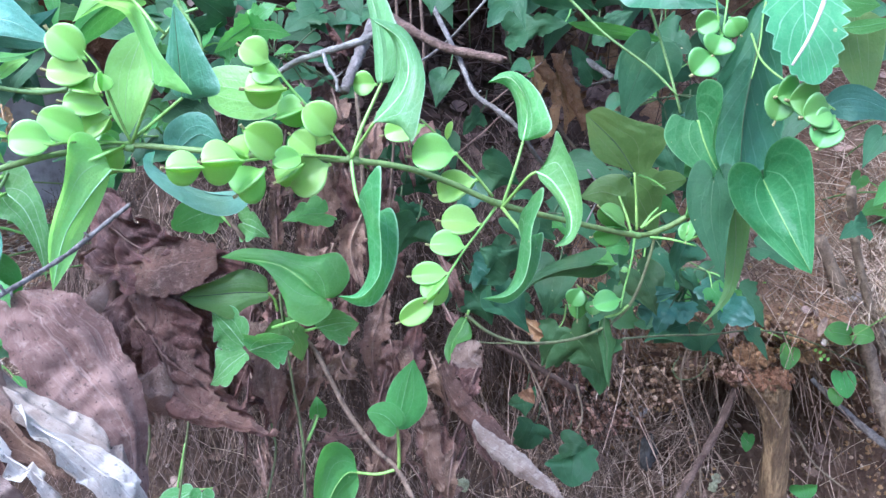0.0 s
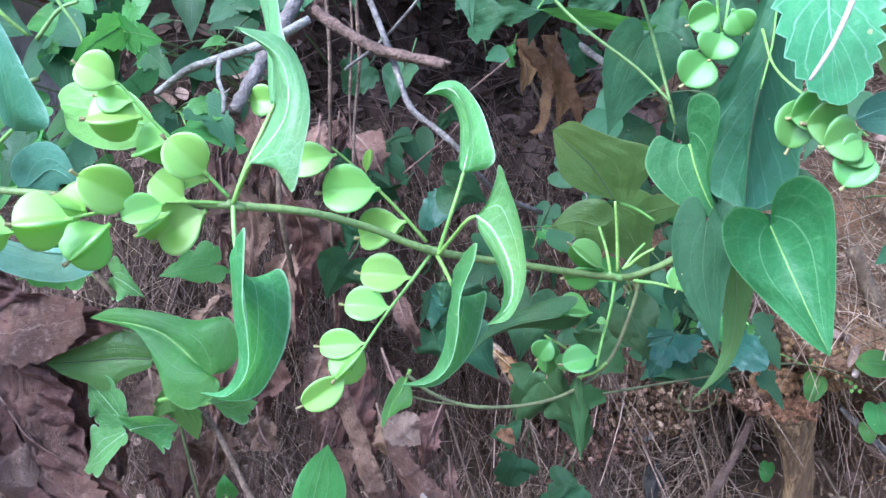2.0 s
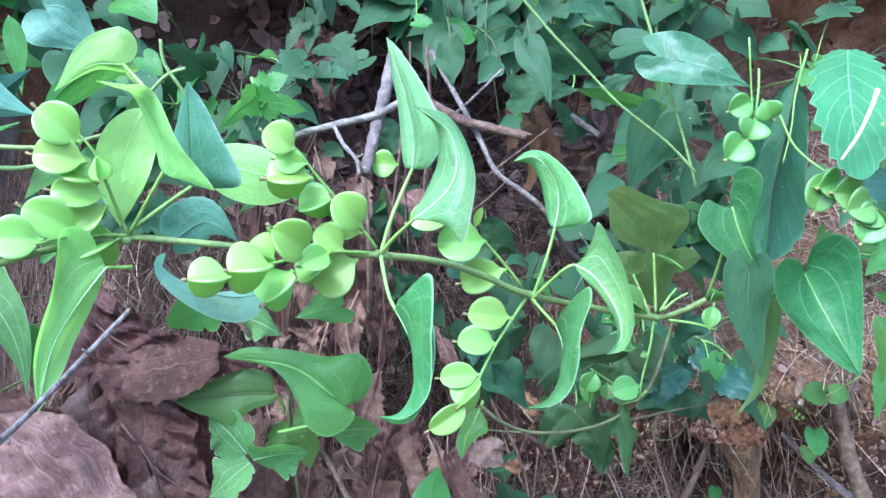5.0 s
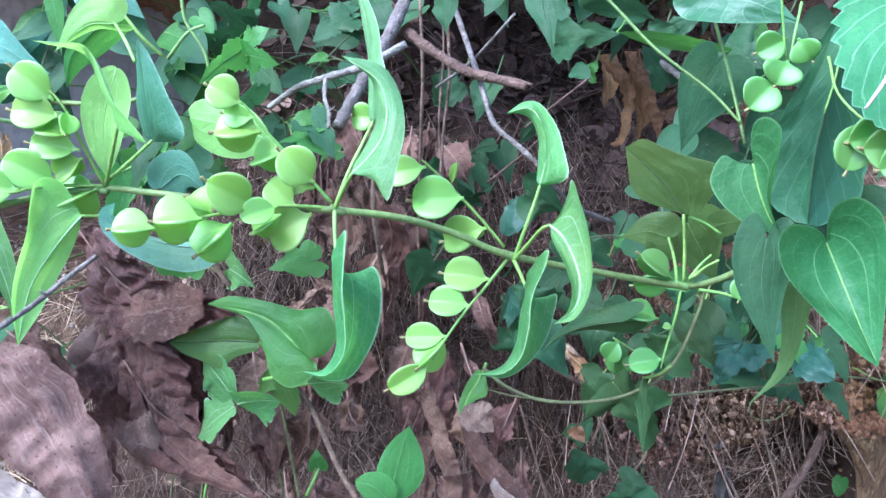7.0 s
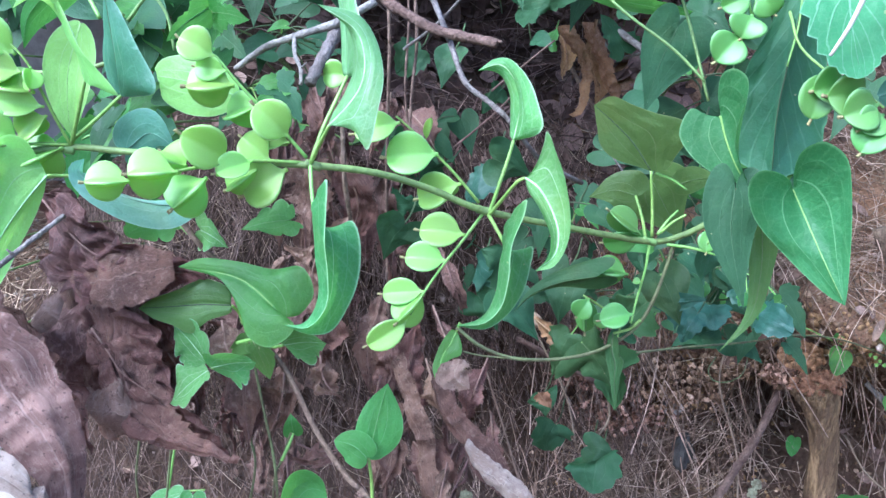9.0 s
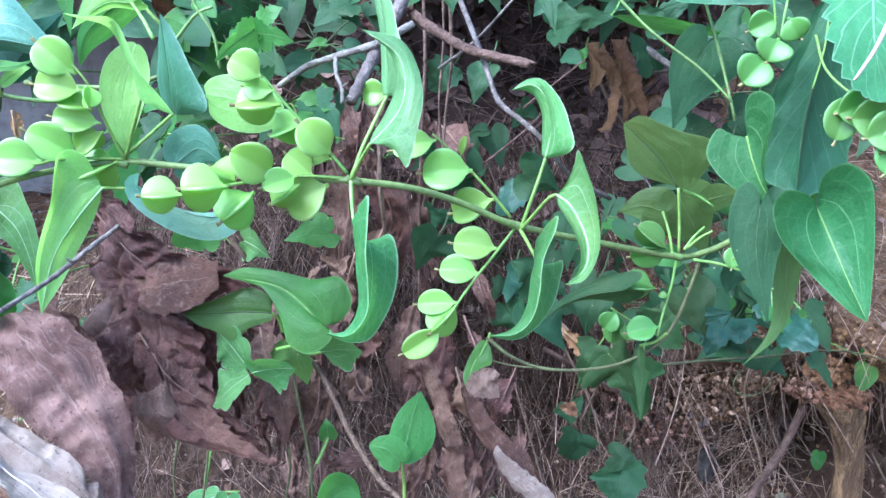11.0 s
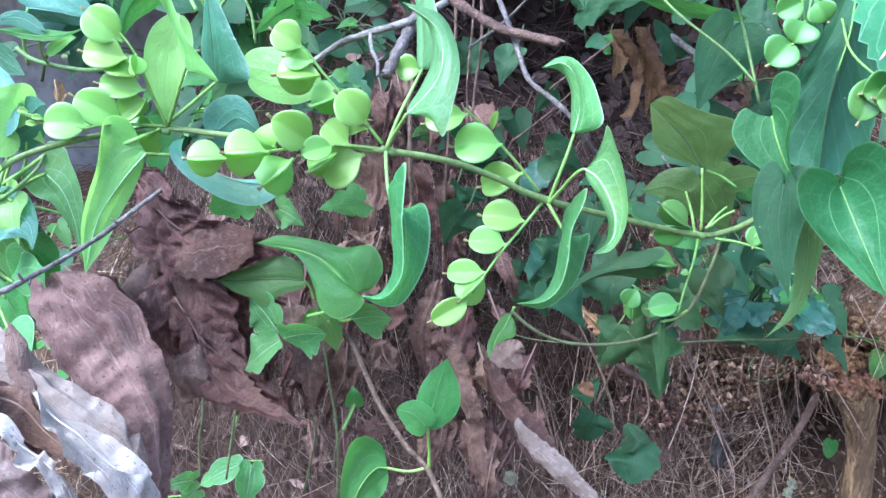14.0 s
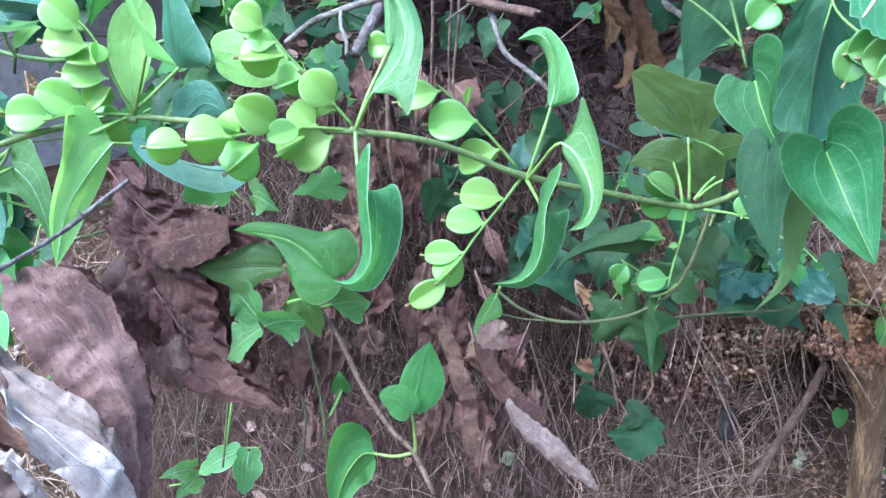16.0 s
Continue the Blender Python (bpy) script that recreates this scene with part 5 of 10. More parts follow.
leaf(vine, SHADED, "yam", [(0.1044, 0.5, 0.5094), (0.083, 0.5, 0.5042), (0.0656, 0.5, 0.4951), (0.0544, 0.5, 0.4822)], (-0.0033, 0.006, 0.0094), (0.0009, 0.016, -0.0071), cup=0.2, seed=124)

folded_leaf(vine, GREEN, [(0.0188, 0.5, 0.4661), (0.0151, 0.497, 0.4576), (0.0105, 0.495, 0.449), (0.0082, 0.49, 0.4346)], [(0.0188, 0.5, 0.4661), (0.0146, 0.503, 0.4659), (0.0089, 0.503, 0.4573), (0.0046, 0.5, 0.4458), (0.0049, 0.495, 0.4396), (0.0082, 0.49, 0.4346)], [(0.0188, 0.5, 0.4661), (0.0229, 0.494, 0.4606), (0.0231, 0.488, 0.4548), (0.0168, 0.486, 0.4521), (0.0118, 0.487, 0.4449), (0.0082, 0.49, 0.4346)], petiole=[(0.0207, 0.5, 0.4722), (0.0188, 0.5, 0.4661)], seed=23)

# the leaves of a second yam shoot
shoot = thing("yam_shoot", (-0.2636, 0.36, 0.539), "leafy young yam shoot with heart-shaped leaves", "vine plant")
part("stem", tube([(-0.2895, 0.35, 0.5419), (-0.2727, 0.355, 0.5415), (-0.2636, 0.36, 0.539), (-0.2531, 0.362, 0.5452), (-0.24, 0.365, 0.5576), (-0.2347, 0.366, 0.5668)], 0.0013, 0.001, 8, 6, 0.04, 110), VINE, shoot)
leaf(shoot, FRESH, "heart", [(-0.259, 0.372, 0.5788), (-0.2658, 0.366, 0.5829), (-0.2746, 0.36, 0.5883), (-0.282, 0.352, 0.5935)], (0, 0, 0.0263), (0.0028, 0, -0.0176), petiole=[(-0.2636, 0.36, 0.539), (-0.2617, 0.37, 0.5622), (-0.259, 0.372, 0.5788)], seed=125)
leaf(shoot, FRESH, "heart", [(-0.2598, 0.385, 0.58), (-0.2566, 0.384, 0.5771), (-0.2456, 0.382, 0.57)], (-0.0059, 0, 0.0181), (-0.0029, 0, -0.0063), petiole=[(-0.2636, 0.36, 0.539), (-0.2595, 0.38, 0.5555), (-0.2598, 0.385, 0.58)], seed=126)
leaf(shoot, MIDGREEN, "yam", [(-0.2436, 0.378, 0.554), (-0.2317, 0.376, 0.5448), (-0.2227, 0.374, 0.5267), (-0.2183, 0.372, 0.5059)], (-0.0087, 0, -0.0128), (0.0106, 0.006, 0.0125), petiole=[(-0.2531, 0.362, 0.5452), (-0.2473, 0.37, 0.5508), (-0.2436, 0.378, 0.554)], seed=127)
leaf(shoot, FRESH, "heart", [(-0.2531, 0.362, 0.5393), (-0.2511, 0.358, 0.5309), (-0.2449, 0.355, 0.5166)], (-0.0153, 0, -0.0036), (0.0107, 0, 0.0034), petiole=[(-0.2636, 0.36, 0.539), (-0.2587, 0.362, 0.542), (-0.2531, 0.362, 0.5393)], cup=0.2, seed=128)
leaf(shoot, GREEN, "heart", [(-0.2563, 0.378, 0.5059), (-0.2505, 0.376, 0.4939), (-0.2483, 0.374, 0.4754), (-0.249, 0.372, 0.46)], (-0.0162, 0, -0.0037), (0.0184, 0, 0.0038), petiole=[(-0.2636, 0.36, 0.539), (-0.2616, 0.37, 0.5196), (-0.2563, 0.378, 0.5059)], seed=129)
leaf(shoot, GREEN, "heart", [(-0.2838, 0.39, 0.5091), (-0.2786, 0.392, 0.4961), (-0.2703, 0.394, 0.4696)], (-0.018, 0, -0.0038), (0.0151, 0, 0.007), petiole=[(-0.2636, 0.36, 0.539), (-0.2769, 0.38, 0.5237), (-0.2838, 0.39, 0.5091)], seed=130)
leaf(shoot, MIDGREEN, "heart", [(-0.2565, 0.358, 0.4639), (-0.2498, 0.352, 0.4572), (-0.2412, 0.345, 0.4499), (-0.2328, 0.34, 0.4421)], (-0.0137, 0.008, -0.0115), (0.0098, 0.008, 0.0071), petiole=[(-0.2739, 0.365, 0.5016), (-0.2682, 0.365, 0.4771), (-0.2565, 0.358, 0.4639)], seed=131)
leaf(shoot, GREEN, "ovate", [(-0.2387, 0.4, 0.5338), (-0.2308, 0.4, 0.526), (-0.229, 0.4, 0.5061)], (-0.0018, 0, -0.0067), (0.0036, 0.01, -0.0012), petiole=[(-0.2509, 0.39, 0.5361), (-0.2449, 0.395, 0.5351), (-0.2387, 0.4, 0.5338)], seed=132)
leaf(shoot, DARK, "heart", [(-0.2989, 0.42, 0.4898), (-0.2862, 0.42, 0.4764), (-0.2732, 0.42, 0.4559)], (-0.016, 0, -0.0108), (0.0193, 0, 0.011), seed=133)
leaf(shoot, FRESH, "round", [(-0.2612, 0.35, 0.572), (-0.2552, 0.345, 0.5669), (-0.2414, 0.34, 0.5608)], (-0.0027, 0, -0.0087), (0.0027, 0, 0.0075), petiole=[(-0.2636, 0.36, 0.539), (-0.2631, 0.355, 0.5572), (-0.2612, 0.35, 0.572)], seed=134)
leaf(shoot, PALE, "heart", [(-0.2943, 0.378, 0.5998), (-0.273, 0.374, 0.5931), (-0.2617, 0.37, 0.5813), (-0.2662, 0.368, 0.5732)], (-0.0159, 0, -0.0138), (0.0131, 0.006, 0.0133), petiole=[(-0.2822, 0.375, 0.5351), (-0.2936, 0.378, 0.5639), (-0.2943, 0.378, 0.5998)], cup=0.15, seed=135)
leaf(shoot, PALE, "heart", [(-0.2651, 0.38, 0.575), (-0.2527, 0.377, 0.5847), (-0.2442, 0.374, 0.5917), (-0.2369, 0.372, 0.5938)], (-0.0093, 0, 0.0128), (0.0058, 0.004, -0.0108), petiole=[(-0.267, 0.372, 0.5461), (-0.2646, 0.376, 0.5597), (-0.2651, 0.38, 0.575)], cup=0.2, seed=136)
part("stem", tube([(-0.2898, 0.36, 0.5203), (-0.2787, 0.366, 0.5341), (-0.2677, 0.372, 0.5461), (-0.2546, 0.375, 0.5556), (-0.2445, 0.378, 0.5642)], 0.0014, 0.0012, 8, 6, 0.04, 123), STALK, shoot)
part("petiole", tube([(-0.2537, 0.372, 0.5346), (-0.2442, 0.374, 0.5345), (-0.2343, 0.378, 0.5313)], 0.0009, 0.0008, 8, 6, 0.04, 124), STALK, shoot)
leaf(shoot, GREEN, "heart", [(-0.2886, 0.374, 0.5614), (-0.2799, 0.37, 0.5592), (-0.2723, 0.368, 0.5502)], (-0.0079, 0, -0.0052), (0.0063, 0, 0.005), petiole=[(-0.2787, 0.366, 0.5341), (-0.2852, 0.37, 0.5489), (-0.2886, 0.374, 0.5614)], cup=0.2, seed=137)
leaf(shoot, PALE, "heart", [(-0.265, 0.365, 0.5332), (-0.2484, 0.36, 0.5331), (-0.238, 0.356, 0.5257), (-0.2343, 0.352, 0.5153)], (-0.0156, 0, -0.0145), (0.0057, 0.004, 0.0115), petiole=[(-0.2677, 0.372, 0.5461), (-0.268, 0.37, 0.5404), (-0.265, 0.365, 0.5332)], cup=0.25, seed=138)
leaf(shoot, MIDGREEN, "heart", [(-0.2615, 0.37, 0.4892), (-0.2486, 0.362, 0.4951), (-0.2364, 0.355, 0.5009), (-0.225, 0.35, 0.5068)], (-0.0028, 0.008, 0.0155), (-0.0035, 0.008, -0.0258), petiole=[(-0.2739, 0.365, 0.5016), (-0.2687, 0.37, 0.493), (-0.2615, 0.37, 0.4892)], cup=0.15, seed=139)
leaf(shoot, GREEN, "heart", [(-0.2689, 0.372, 0.4784), (-0.2622, 0.37, 0.4709), (-0.2522, 0.368, 0.4568), (-0.2466, 0.368, 0.4497)], (-0.016, 0, -0.0089), (0.012, 0, 0.0097), petiole=[(-0.2813, 0.37, 0.4951), (-0.2761, 0.372, 0.4847), (-0.2689, 0.372, 0.4784)], cup=0.2, seed=140)
leaf(shoot, FRESH, "round", [(-0.2618, 0.37, 0.5442), (-0.2572, 0.368, 0.5465), (-0.2514, 0.366, 0.5456)], (-0.0003, 0, -0.0046), (0.0003, 0, 0.0046), seed=141)

# overhanging shoot at the top of the bank
top = thing("climbing_plant", (-0.3228, 0.5, 0.6703), "climbing plant with broad blue-green leaves over the bank", "climbing plant")
leaf(top, PALE, "heart", [(-0.3089, 0.455, 0.6489), (-0.2869, 0.452, 0.6475), (-0.2646, 0.448, 0.6446), (-0.2434, 0.444, 0.6418)], (0.003, 0, 0.0282), (-0.0053, 0.01, -0.0096), petiole=[(-0.3219, 0.47, 0.6119), (-0.3174, 0.46, 0.6326), (-0.3089, 0.455, 0.6489)], cup=0.2, wave=0.15, seed=142)
leaf(top, TEAL, "heart", [(-0.3007, 0.47, 0.6315), (-0.2857, 0.468, 0.6437), (-0.2703, 0.465, 0.6555), (-0.2545, 0.462, 0.6677)], (-0.016, 0, 0.0119), (0.0066, 0.01, -0.0074), petiole=[(-0.3193, 0.48, 0.6013), (-0.312, 0.475, 0.617), (-0.3007, 0.47, 0.6315)], cup=0.2, seed=143)
leaf(top, FRESH, "heart", [(-0.1964, 0.44, 0.6721), (-0.2113, 0.435, 0.6702), (-0.2294, 0.43, 0.6548)], (-0.0101, 0, 0.0174), (0.0008, 0.012, -0.0022), petiole=[(-0.172, 0.42, 0.6512), (-0.1837, 0.43, 0.6622), (-0.1964, 0.44, 0.6721)], cup=0.1, seed=144)
leaf(top, GREEN, "ovate", [(-0.1984, 0.45, 0.6762), (-0.2191, 0.455, 0.6692), (-0.2406, 0.46, 0.6525), (-0.2486, 0.465, 0.633)], (-0.0042, 0, 0.0045), (0.0044, 0.012, -0.0071), cup=0.1, seed=145)
leaf(top, DARK, "heart", [(-0.2755, 0.56, 0.6844), (-0.2527, 0.55, 0.6684), (-0.2273, 0.545, 0.6574)], (-0.0077, 0, -0.021), (0.0077, 0, 0.0209), seed=146)
leaf(top, PALE, "heart", [(-0.278, 0.54, 0.7088), (-0.2624, 0.54, 0.6983), (-0.2386, 0.54, 0.6802)], (-0.0154, 0, -0.0171), (0.0154, 0, 0.0171), seed=147)
leaf(top, GREEN, "lance", [(-0.2843, 0.5, 0.7003), (-0.2799, 0.5, 0.6822), (-0.2768, 0.5, 0.6527)], (-0.0065, 0, -0.002), (0.0065, 0, 0.002), seed=148)
leaf(top, PALE, "ovate", [(-0.2723, 0.42, 0.6335), (-0.2847, 0.42, 0.6403), (-0.2984, 0.42, 0.6404), (-0.3075, 0.42, 0.6353)], (0.002, 0, -0.0053), (-0.0005, 0, 0.0046), cup=0.1, seed=149)
leaf(top, GREEN, "ovate", [(-0.3068, 0.425, 0.6336), (-0.2794, 0.42, 0.6311), (-0.2571, 0.416, 0.6326), (-0.2372, 0.412, 0.6385)], (-0.0002, 0, -0.0027), (-0.0043, 0.006, 0.0028), cup=0.1, seed=150)
leaf(top, BROAD, "ovate", [(-0.3917, 0.48, 0.6317), (-0.3653, 0.475, 0.623), (-0.3439, 0.47, 0.6163), (-0.3207, 0.465, 0.6049)], (-0.0079, 0, -0.0182), (0.01, 0, 0.0119), teeth=9, cup=0.1, seed=151)
leaf(top, FRESH, "ovate", [(-0.2776, 0.43, 0.6199), (-0.2713, 0.43, 0.6261), (-0.2631, 0.43, 0.6309), (-0.2572, 0.43, 0.6318)], (0.0013, 0, -0.0041), (-0.0014, 0, 0.0034), cup=0.2, seed=152)
part("stem", tube([(-0.3071, 0.44, 0.6229), (-0.2973, 0.44, 0.617), (-0.2811, 0.44, 0.6136), (-0.257, 0.44, 0.612), (-0.239, 0.44, 0.615)], 0.0016, 0.0014, 8, 6, 0.04, 143), VINE, top)
part("stem", tube([(-0.2756, 0.42, 0.63), (-0.2815, 0.43, 0.6204), (-0.284, 0.44, 0.6134)], 0.0008, 0.0008, 8, 6, 0.04, 144), STALK, top)
dead_leaf(TAN, "pale dry curled leaf hanging from a stem", "lance", [(-0.2947, 0.46, 0.6037), (-0.2921, 0.458, 0.5946), (-0.2901, 0.456, 0.5835)], (-0.0035, 0, -0.0013), (0.0006, 0.004, 0.0011), crumple=0.004, cup=0.5, seed=153)
part("stem", tube([(-0.3323, 0.47, 0.5742), (-0.308, 0.46, 0.5597)], 0.001, 0.001, 8, 6, 0.04, 146), VINE, top)
part("stem", tube([(-0.3874, 0.6, 0.617), (-0.3371, 0.6, 0.6159), (-0.2988, 0.6, 0.6184), (-0.26, 0.6, 0.6299)], 0.0022, 0.0018, 8, 6, 0.04, 147), VINE, top)
part("stem", tube([(-0.217, 0.48, 0.6796), (-0.2037, 0.48, 0.6655), (-0.1935, 0.485, 0.6554)], 0.0012, 0.0011, 8, 6, 0.04, 148), STALK, top)
part("stem", tube([(-0.1998, 0.52, 0.694), (-0.1966, 0.52, 0.6785), (-0.1835, 0.52, 0.6594), (-0.1787, 0.52, 0.6366)], 0.0013, 0.0011, 8, 6, 0.04, 149), VINE, top)
part("stem", tube([(-0.2105, 0.52, 0.6544), (-0.1959, 0.52, 0.6715), (-0.1835, 0.52, 0.677)], 0.0013, 0.0011, 8, 6, 0.04, 150), VINE, top)
leaf(top, GREEN, "lobed", [(-0.1256, 0.46, 0.6581), (-0.1097, 0.4465, 0.6567), (-0.0958, 0.439, 0.6535)], (-0.0029, 0.0063, -0.0077), (0.0029, -0.0063, 0.0074), petiole=[(-0.1346, 0.48, 0.6716), (-0.1297, 0.47, 0.6633), (-0.1256, 0.46, 0.6581)], teeth=10, seed=154)
leaf(top, GREEN, "lobed", [(-0.1286, 0.46, 0.6604), (-0.1356, 0.4463, 0.6513), (-0.1441, 0.4386, 0.6404)], (-0.0032, -0.0066, 0.0056), (0.0034, 0.0066, -0.0057), teeth=10, seed=155)
leaf(top, GREEN, "lobed", [(-0.1283, 0.465, 0.6628), (-0.118, 0.4579, 0.669), (-0.1096, 0.4568, 0.6736)], (0.0062, -0.0071, -0.0063), (-0.0063, 0.0071, 0.0064), teeth=10, seed=156)
leaf(top, DARK, "lobed", [(-0.2294, 0.62, 0.6635), (-0.2129, 0.6076, 0.674), (-0.1988, 0.6011, 0.6807)], (0.0064, 0.0072, -0.0097), (-0.0062, -0.0072, 0.0094), teeth=10, seed=157)
leaf(top, DARK, "lobed", [(-0.1891, 0.6, 0.6809), (-0.2027, 0.5924, 0.6902), (-0.2182, 0.5908, 0.6962)], (0.0103, -0.01, 0.0101), (-0.0105, 0.01, -0.0106), teeth=10, seed=158)
leaf(top, DARK, "lobed", [(-0.1261, 0.65, 0.694), (-0.1382, 0.6392, 0.685), (-0.1515, 0.6345, 0.6725)], (-0.0104, 0.0086, 0.0125), (0.0103, -0.0086, -0.0122), teeth=10, seed=159)
leaf(top, DARK, "lobed", [(-0.3497, 0.6, 0.6706), (-0.3344, 0.5978, 0.662), (-0.3225, 0.6015, 0.6491)], (-0.0166, 0.0102, -0.0115), (0.0162, -0.0102, 0.0111), teeth=10, seed=160)
leaf(top, DARK, "lobed", [(-0.1797, 0.6, 0.6499), (-0.1626, 0.5819, 0.6421), (-0.1478, 0.5699, 0.6316)], (-0.0081, 0.0025, -0.0091), (0.008, -0.0025, 0.009), teeth=10, seed=161)
leaf(top, DARK, "lobed", [(-0.3661, 0.6, 0.6198), (-0.3539, 0.5995, 0.6129), (-0.3452, 0.6049, 0.6022)], (-0.0089, 0, -0.0105), (0.0088, 0, 0.0105), teeth=10, seed=162)
leaf(top, DARK, "lobed", [(-0.1011, 0.62, 0.709), (-0.0891, 0.6065, 0.6986), (-0.0783, 0.5989, 0.6847)], (-0.0102, -0.0093, -0.011), (0.0105, 0.0093, 0.0112), teeth=10, seed=163)
leaf(top, DARK, "lobed", [(-0.2597, 0.66, 0.6858), (-0.2723, 0.6595, 0.6804), (-0.2876, 0.6649, 0.6706)], (-0.0073, -0.0035, 0.0134), (0.0074, 0.0035, -0.0136), teeth=10, seed=164)

# creeper with notched leaves
creeper = thing("creeper", (-0.0863, 0.5, 0.2905), "low creeper with small notched green leaves", "creeper")
part("stem", tube([(-0.1371, 0.425, 0.5489), (-0.1225, 0.43, 0.5277), (-0.1093, 0.435, 0.5131), (-0.1013, 0.44, 0.496), (-0.0967, 0.445, 0.4744), (-0.0779, 0.447, 0.45), (-0.057, 0.44, 0.4168), (-0.0364, 0.432, 0.394), (-0.0199, 0.428, 0.3813), (-0.0044, 0.42, 0.3591)], 0.0016, 0.0018, 8, 6, 0.04, 164), BROWN, creeper)
part("stem", tube([(-0.1012, 0.44, 0.4904), (-0.0986, 0.446, 0.4587), (-0.0934, 0.45, 0.4227), (-0.0867, 0.452, 0.3824), (-0.0847, 0.452, 0.3373)], 0.001, 0.0009, 8, 6, 0.04, 165), DULLVINE, creeper)
part("stem", tube([(-0.0819, 0.47, 0.4002), (-0.0854, 0.46, 0.3833), (-0.0866, 0.452, 0.3783), (-0.0878, 0.45, 0.3587)], 0.0008, 0.0006, 8, 6, 0.04, 166), DULLVINE, creeper)
folded_leaf(creeper, GREEN, [(-0.07, 0.415, 0.4941), (-0.0827, 0.418, 0.5056), (-0.1011, 0.424, 0.5128), (-0.1375, 0.432, 0.5138)], [(-0.07, 0.415, 0.4941), (-0.0617, 0.412, 0.4923), (-0.0636, 0.409, 0.4849), (-0.0746, 0.407, 0.4786), (-0.0863, 0.408, 0.4839), (-0.0916, 0.412, 0.4941), (-0.1057, 0.422, 0.5099), (-0.1375, 0.432, 0.5138)], [(-0.07, 0.415, 0.4941), (-0.0592, 0.416, 0.4964), (-0.052, 0.418, 0.5089), (-0.0597, 0.422, 0.5217), (-0.0777, 0.424, 0.5188), (-0.0985, 0.428, 0.5204), (-0.122, 0.431, 0.5203), (-0.1375, 0.432, 0.5138)], petiole=[(-0.1056, 0.44, 0.4674), (-0.0805, 0.425, 0.4802), (-0.07, 0.415, 0.4941)], seed=5)
folded_leaf(creeper, OLIVE, [(-0.109, 0.44, 0.4906), (-0.1264, 0.438, 0.4902), (-0.145, 0.437, 0.4876), (-0.1655, 0.436, 0.4852)], [(-0.109, 0.44, 0.4906), (-0.1089, 0.438, 0.4863), (-0.1216, 0.436, 0.4812), (-0.1316, 0.434, 0.4731), (-0.1436, 0.434, 0.4773), (-0.1548, 0.434, 0.4802), (-0.1655, 0.436, 0.4852)], [(-0.109, 0.44, 0.4906), (-0.1107, 0.442, 0.4999), (-0.1211, 0.443, 0.5042), (-0.1299, 0.443, 0.5043), (-0.1431, 0.441, 0.497), (-0.1572, 0.439, 0.4911), (-0.1655, 0.436, 0.4852)], petiole=[(-0.1036, 0.445, 0.4776), (-0.1054, 0.443, 0.4854), (-0.109, 0.44, 0.4906)], seed=6)
leaf(creeper, GREEN, "ovate", [(-0.0198, 0.421, 0.4114), (-0.0174, 0.424, 0.4269), (-0.0148, 0.428, 0.4418), (-0.0119, 0.431, 0.4545)], (-0.0103, -0.004, -0.0007), (0.0156, 0.004, -0.0019), petiole=[(-0.0184, 0.428, 0.3807), (-0.0186, 0.425, 0.3962), (-0.0198, 0.421, 0.4121)], cup=0.15, lobes=(0.6, 0.4), seed=167)
leaf(creeper, GREEN, "round", [(-0.0198, 0.417, 0.4141), (-0.0276, 0.415, 0.4217), (-0.0382, 0.414, 0.4244)], (0.0038, 0, -0.0087), (-0.0031, 0, 0.0087), seed=168)
folded_leaf(creeper, GREEN, [(-0.0459, 0.43, 0.376), (-0.0528, 0.426, 0.376), (-0.0599, 0.416, 0.3663), (-0.0661, 0.41, 0.343)], [(-0.0459, 0.43, 0.376), (-0.0496, 0.43, 0.3899), (-0.0592, 0.425, 0.3981), (-0.0671, 0.416, 0.3945), (-0.0699, 0.41, 0.3766), (-0.069, 0.408, 0.3578), (-0.0661, 0.41, 0.343)], [(-0.0459, 0.43, 0.376), (-0.0447, 0.43, 0.3675), (-0.0469, 0.425, 0.3592), (-0.0517, 0.418, 0.3577), (-0.0579, 0.412, 0.3493), (-0.0661, 0.41, 0.343)], petiole=[(-0.0181, 0.43, 0.3809), (-0.0318, 0.43, 0.3759), (-0.0459, 0.43, 0.376)], bulge=0.15, seed=21)
leaf(creeper, MIDGREEN, "ovate", [(-0.1177, 0.43, 0.4544), (-0.1006, 0.421, 0.4621), (-0.0855, 0.418, 0.4649)], (-0.0006, 0.0094, -0.013), (0.0007, -0.0094, 0.0126), petiole=[(-0.1001, 0.445, 0.4435), (-0.1101, 0.44, 0.4482), (-0.1177, 0.43, 0.4544)], teeth=-5, cup=0.18, wave=0.16, seed=170)
leaf(creeper, MIDGREEN, "ovate", [(-0.1199, 0.43, 0.4524), (-0.1301, 0.425, 0.4442), (-0.1422, 0.426, 0.4308)], (-0.0113, 0.0132, 0.0033), (0.011, -0.0132, -0.0029), teeth=-5, cup=0.18, wave=0.16, seed=171)
leaf(creeper, MIDGREEN, "ovate", [(-0.1229, 0.435, 0.4557), (-0.134, 0.4359, 0.4681), (-0.1472, 0.4428, 0.4751)], (0.0106, -0.0051, 0.0107), (-0.0109, 0.0051, -0.011), teeth=-5, cup=0.18, wave=0.16, seed=172)
leaf(creeper, MIDGREEN, "ovate", [(-0.075, 0.435, 0.4706), (-0.0599, 0.4265, 0.4766), (-0.0463, 0.4239, 0.478)], (-0.0007, 0.0108, -0.0124), (0.0008, -0.0108, 0.012), petiole=[(-0.0947, 0.445, 0.4688), (-0.0842, 0.44, 0.4669), (-0.075, 0.435, 0.4706)], teeth=-5, cup=0.18, wave=0.16, seed=173)
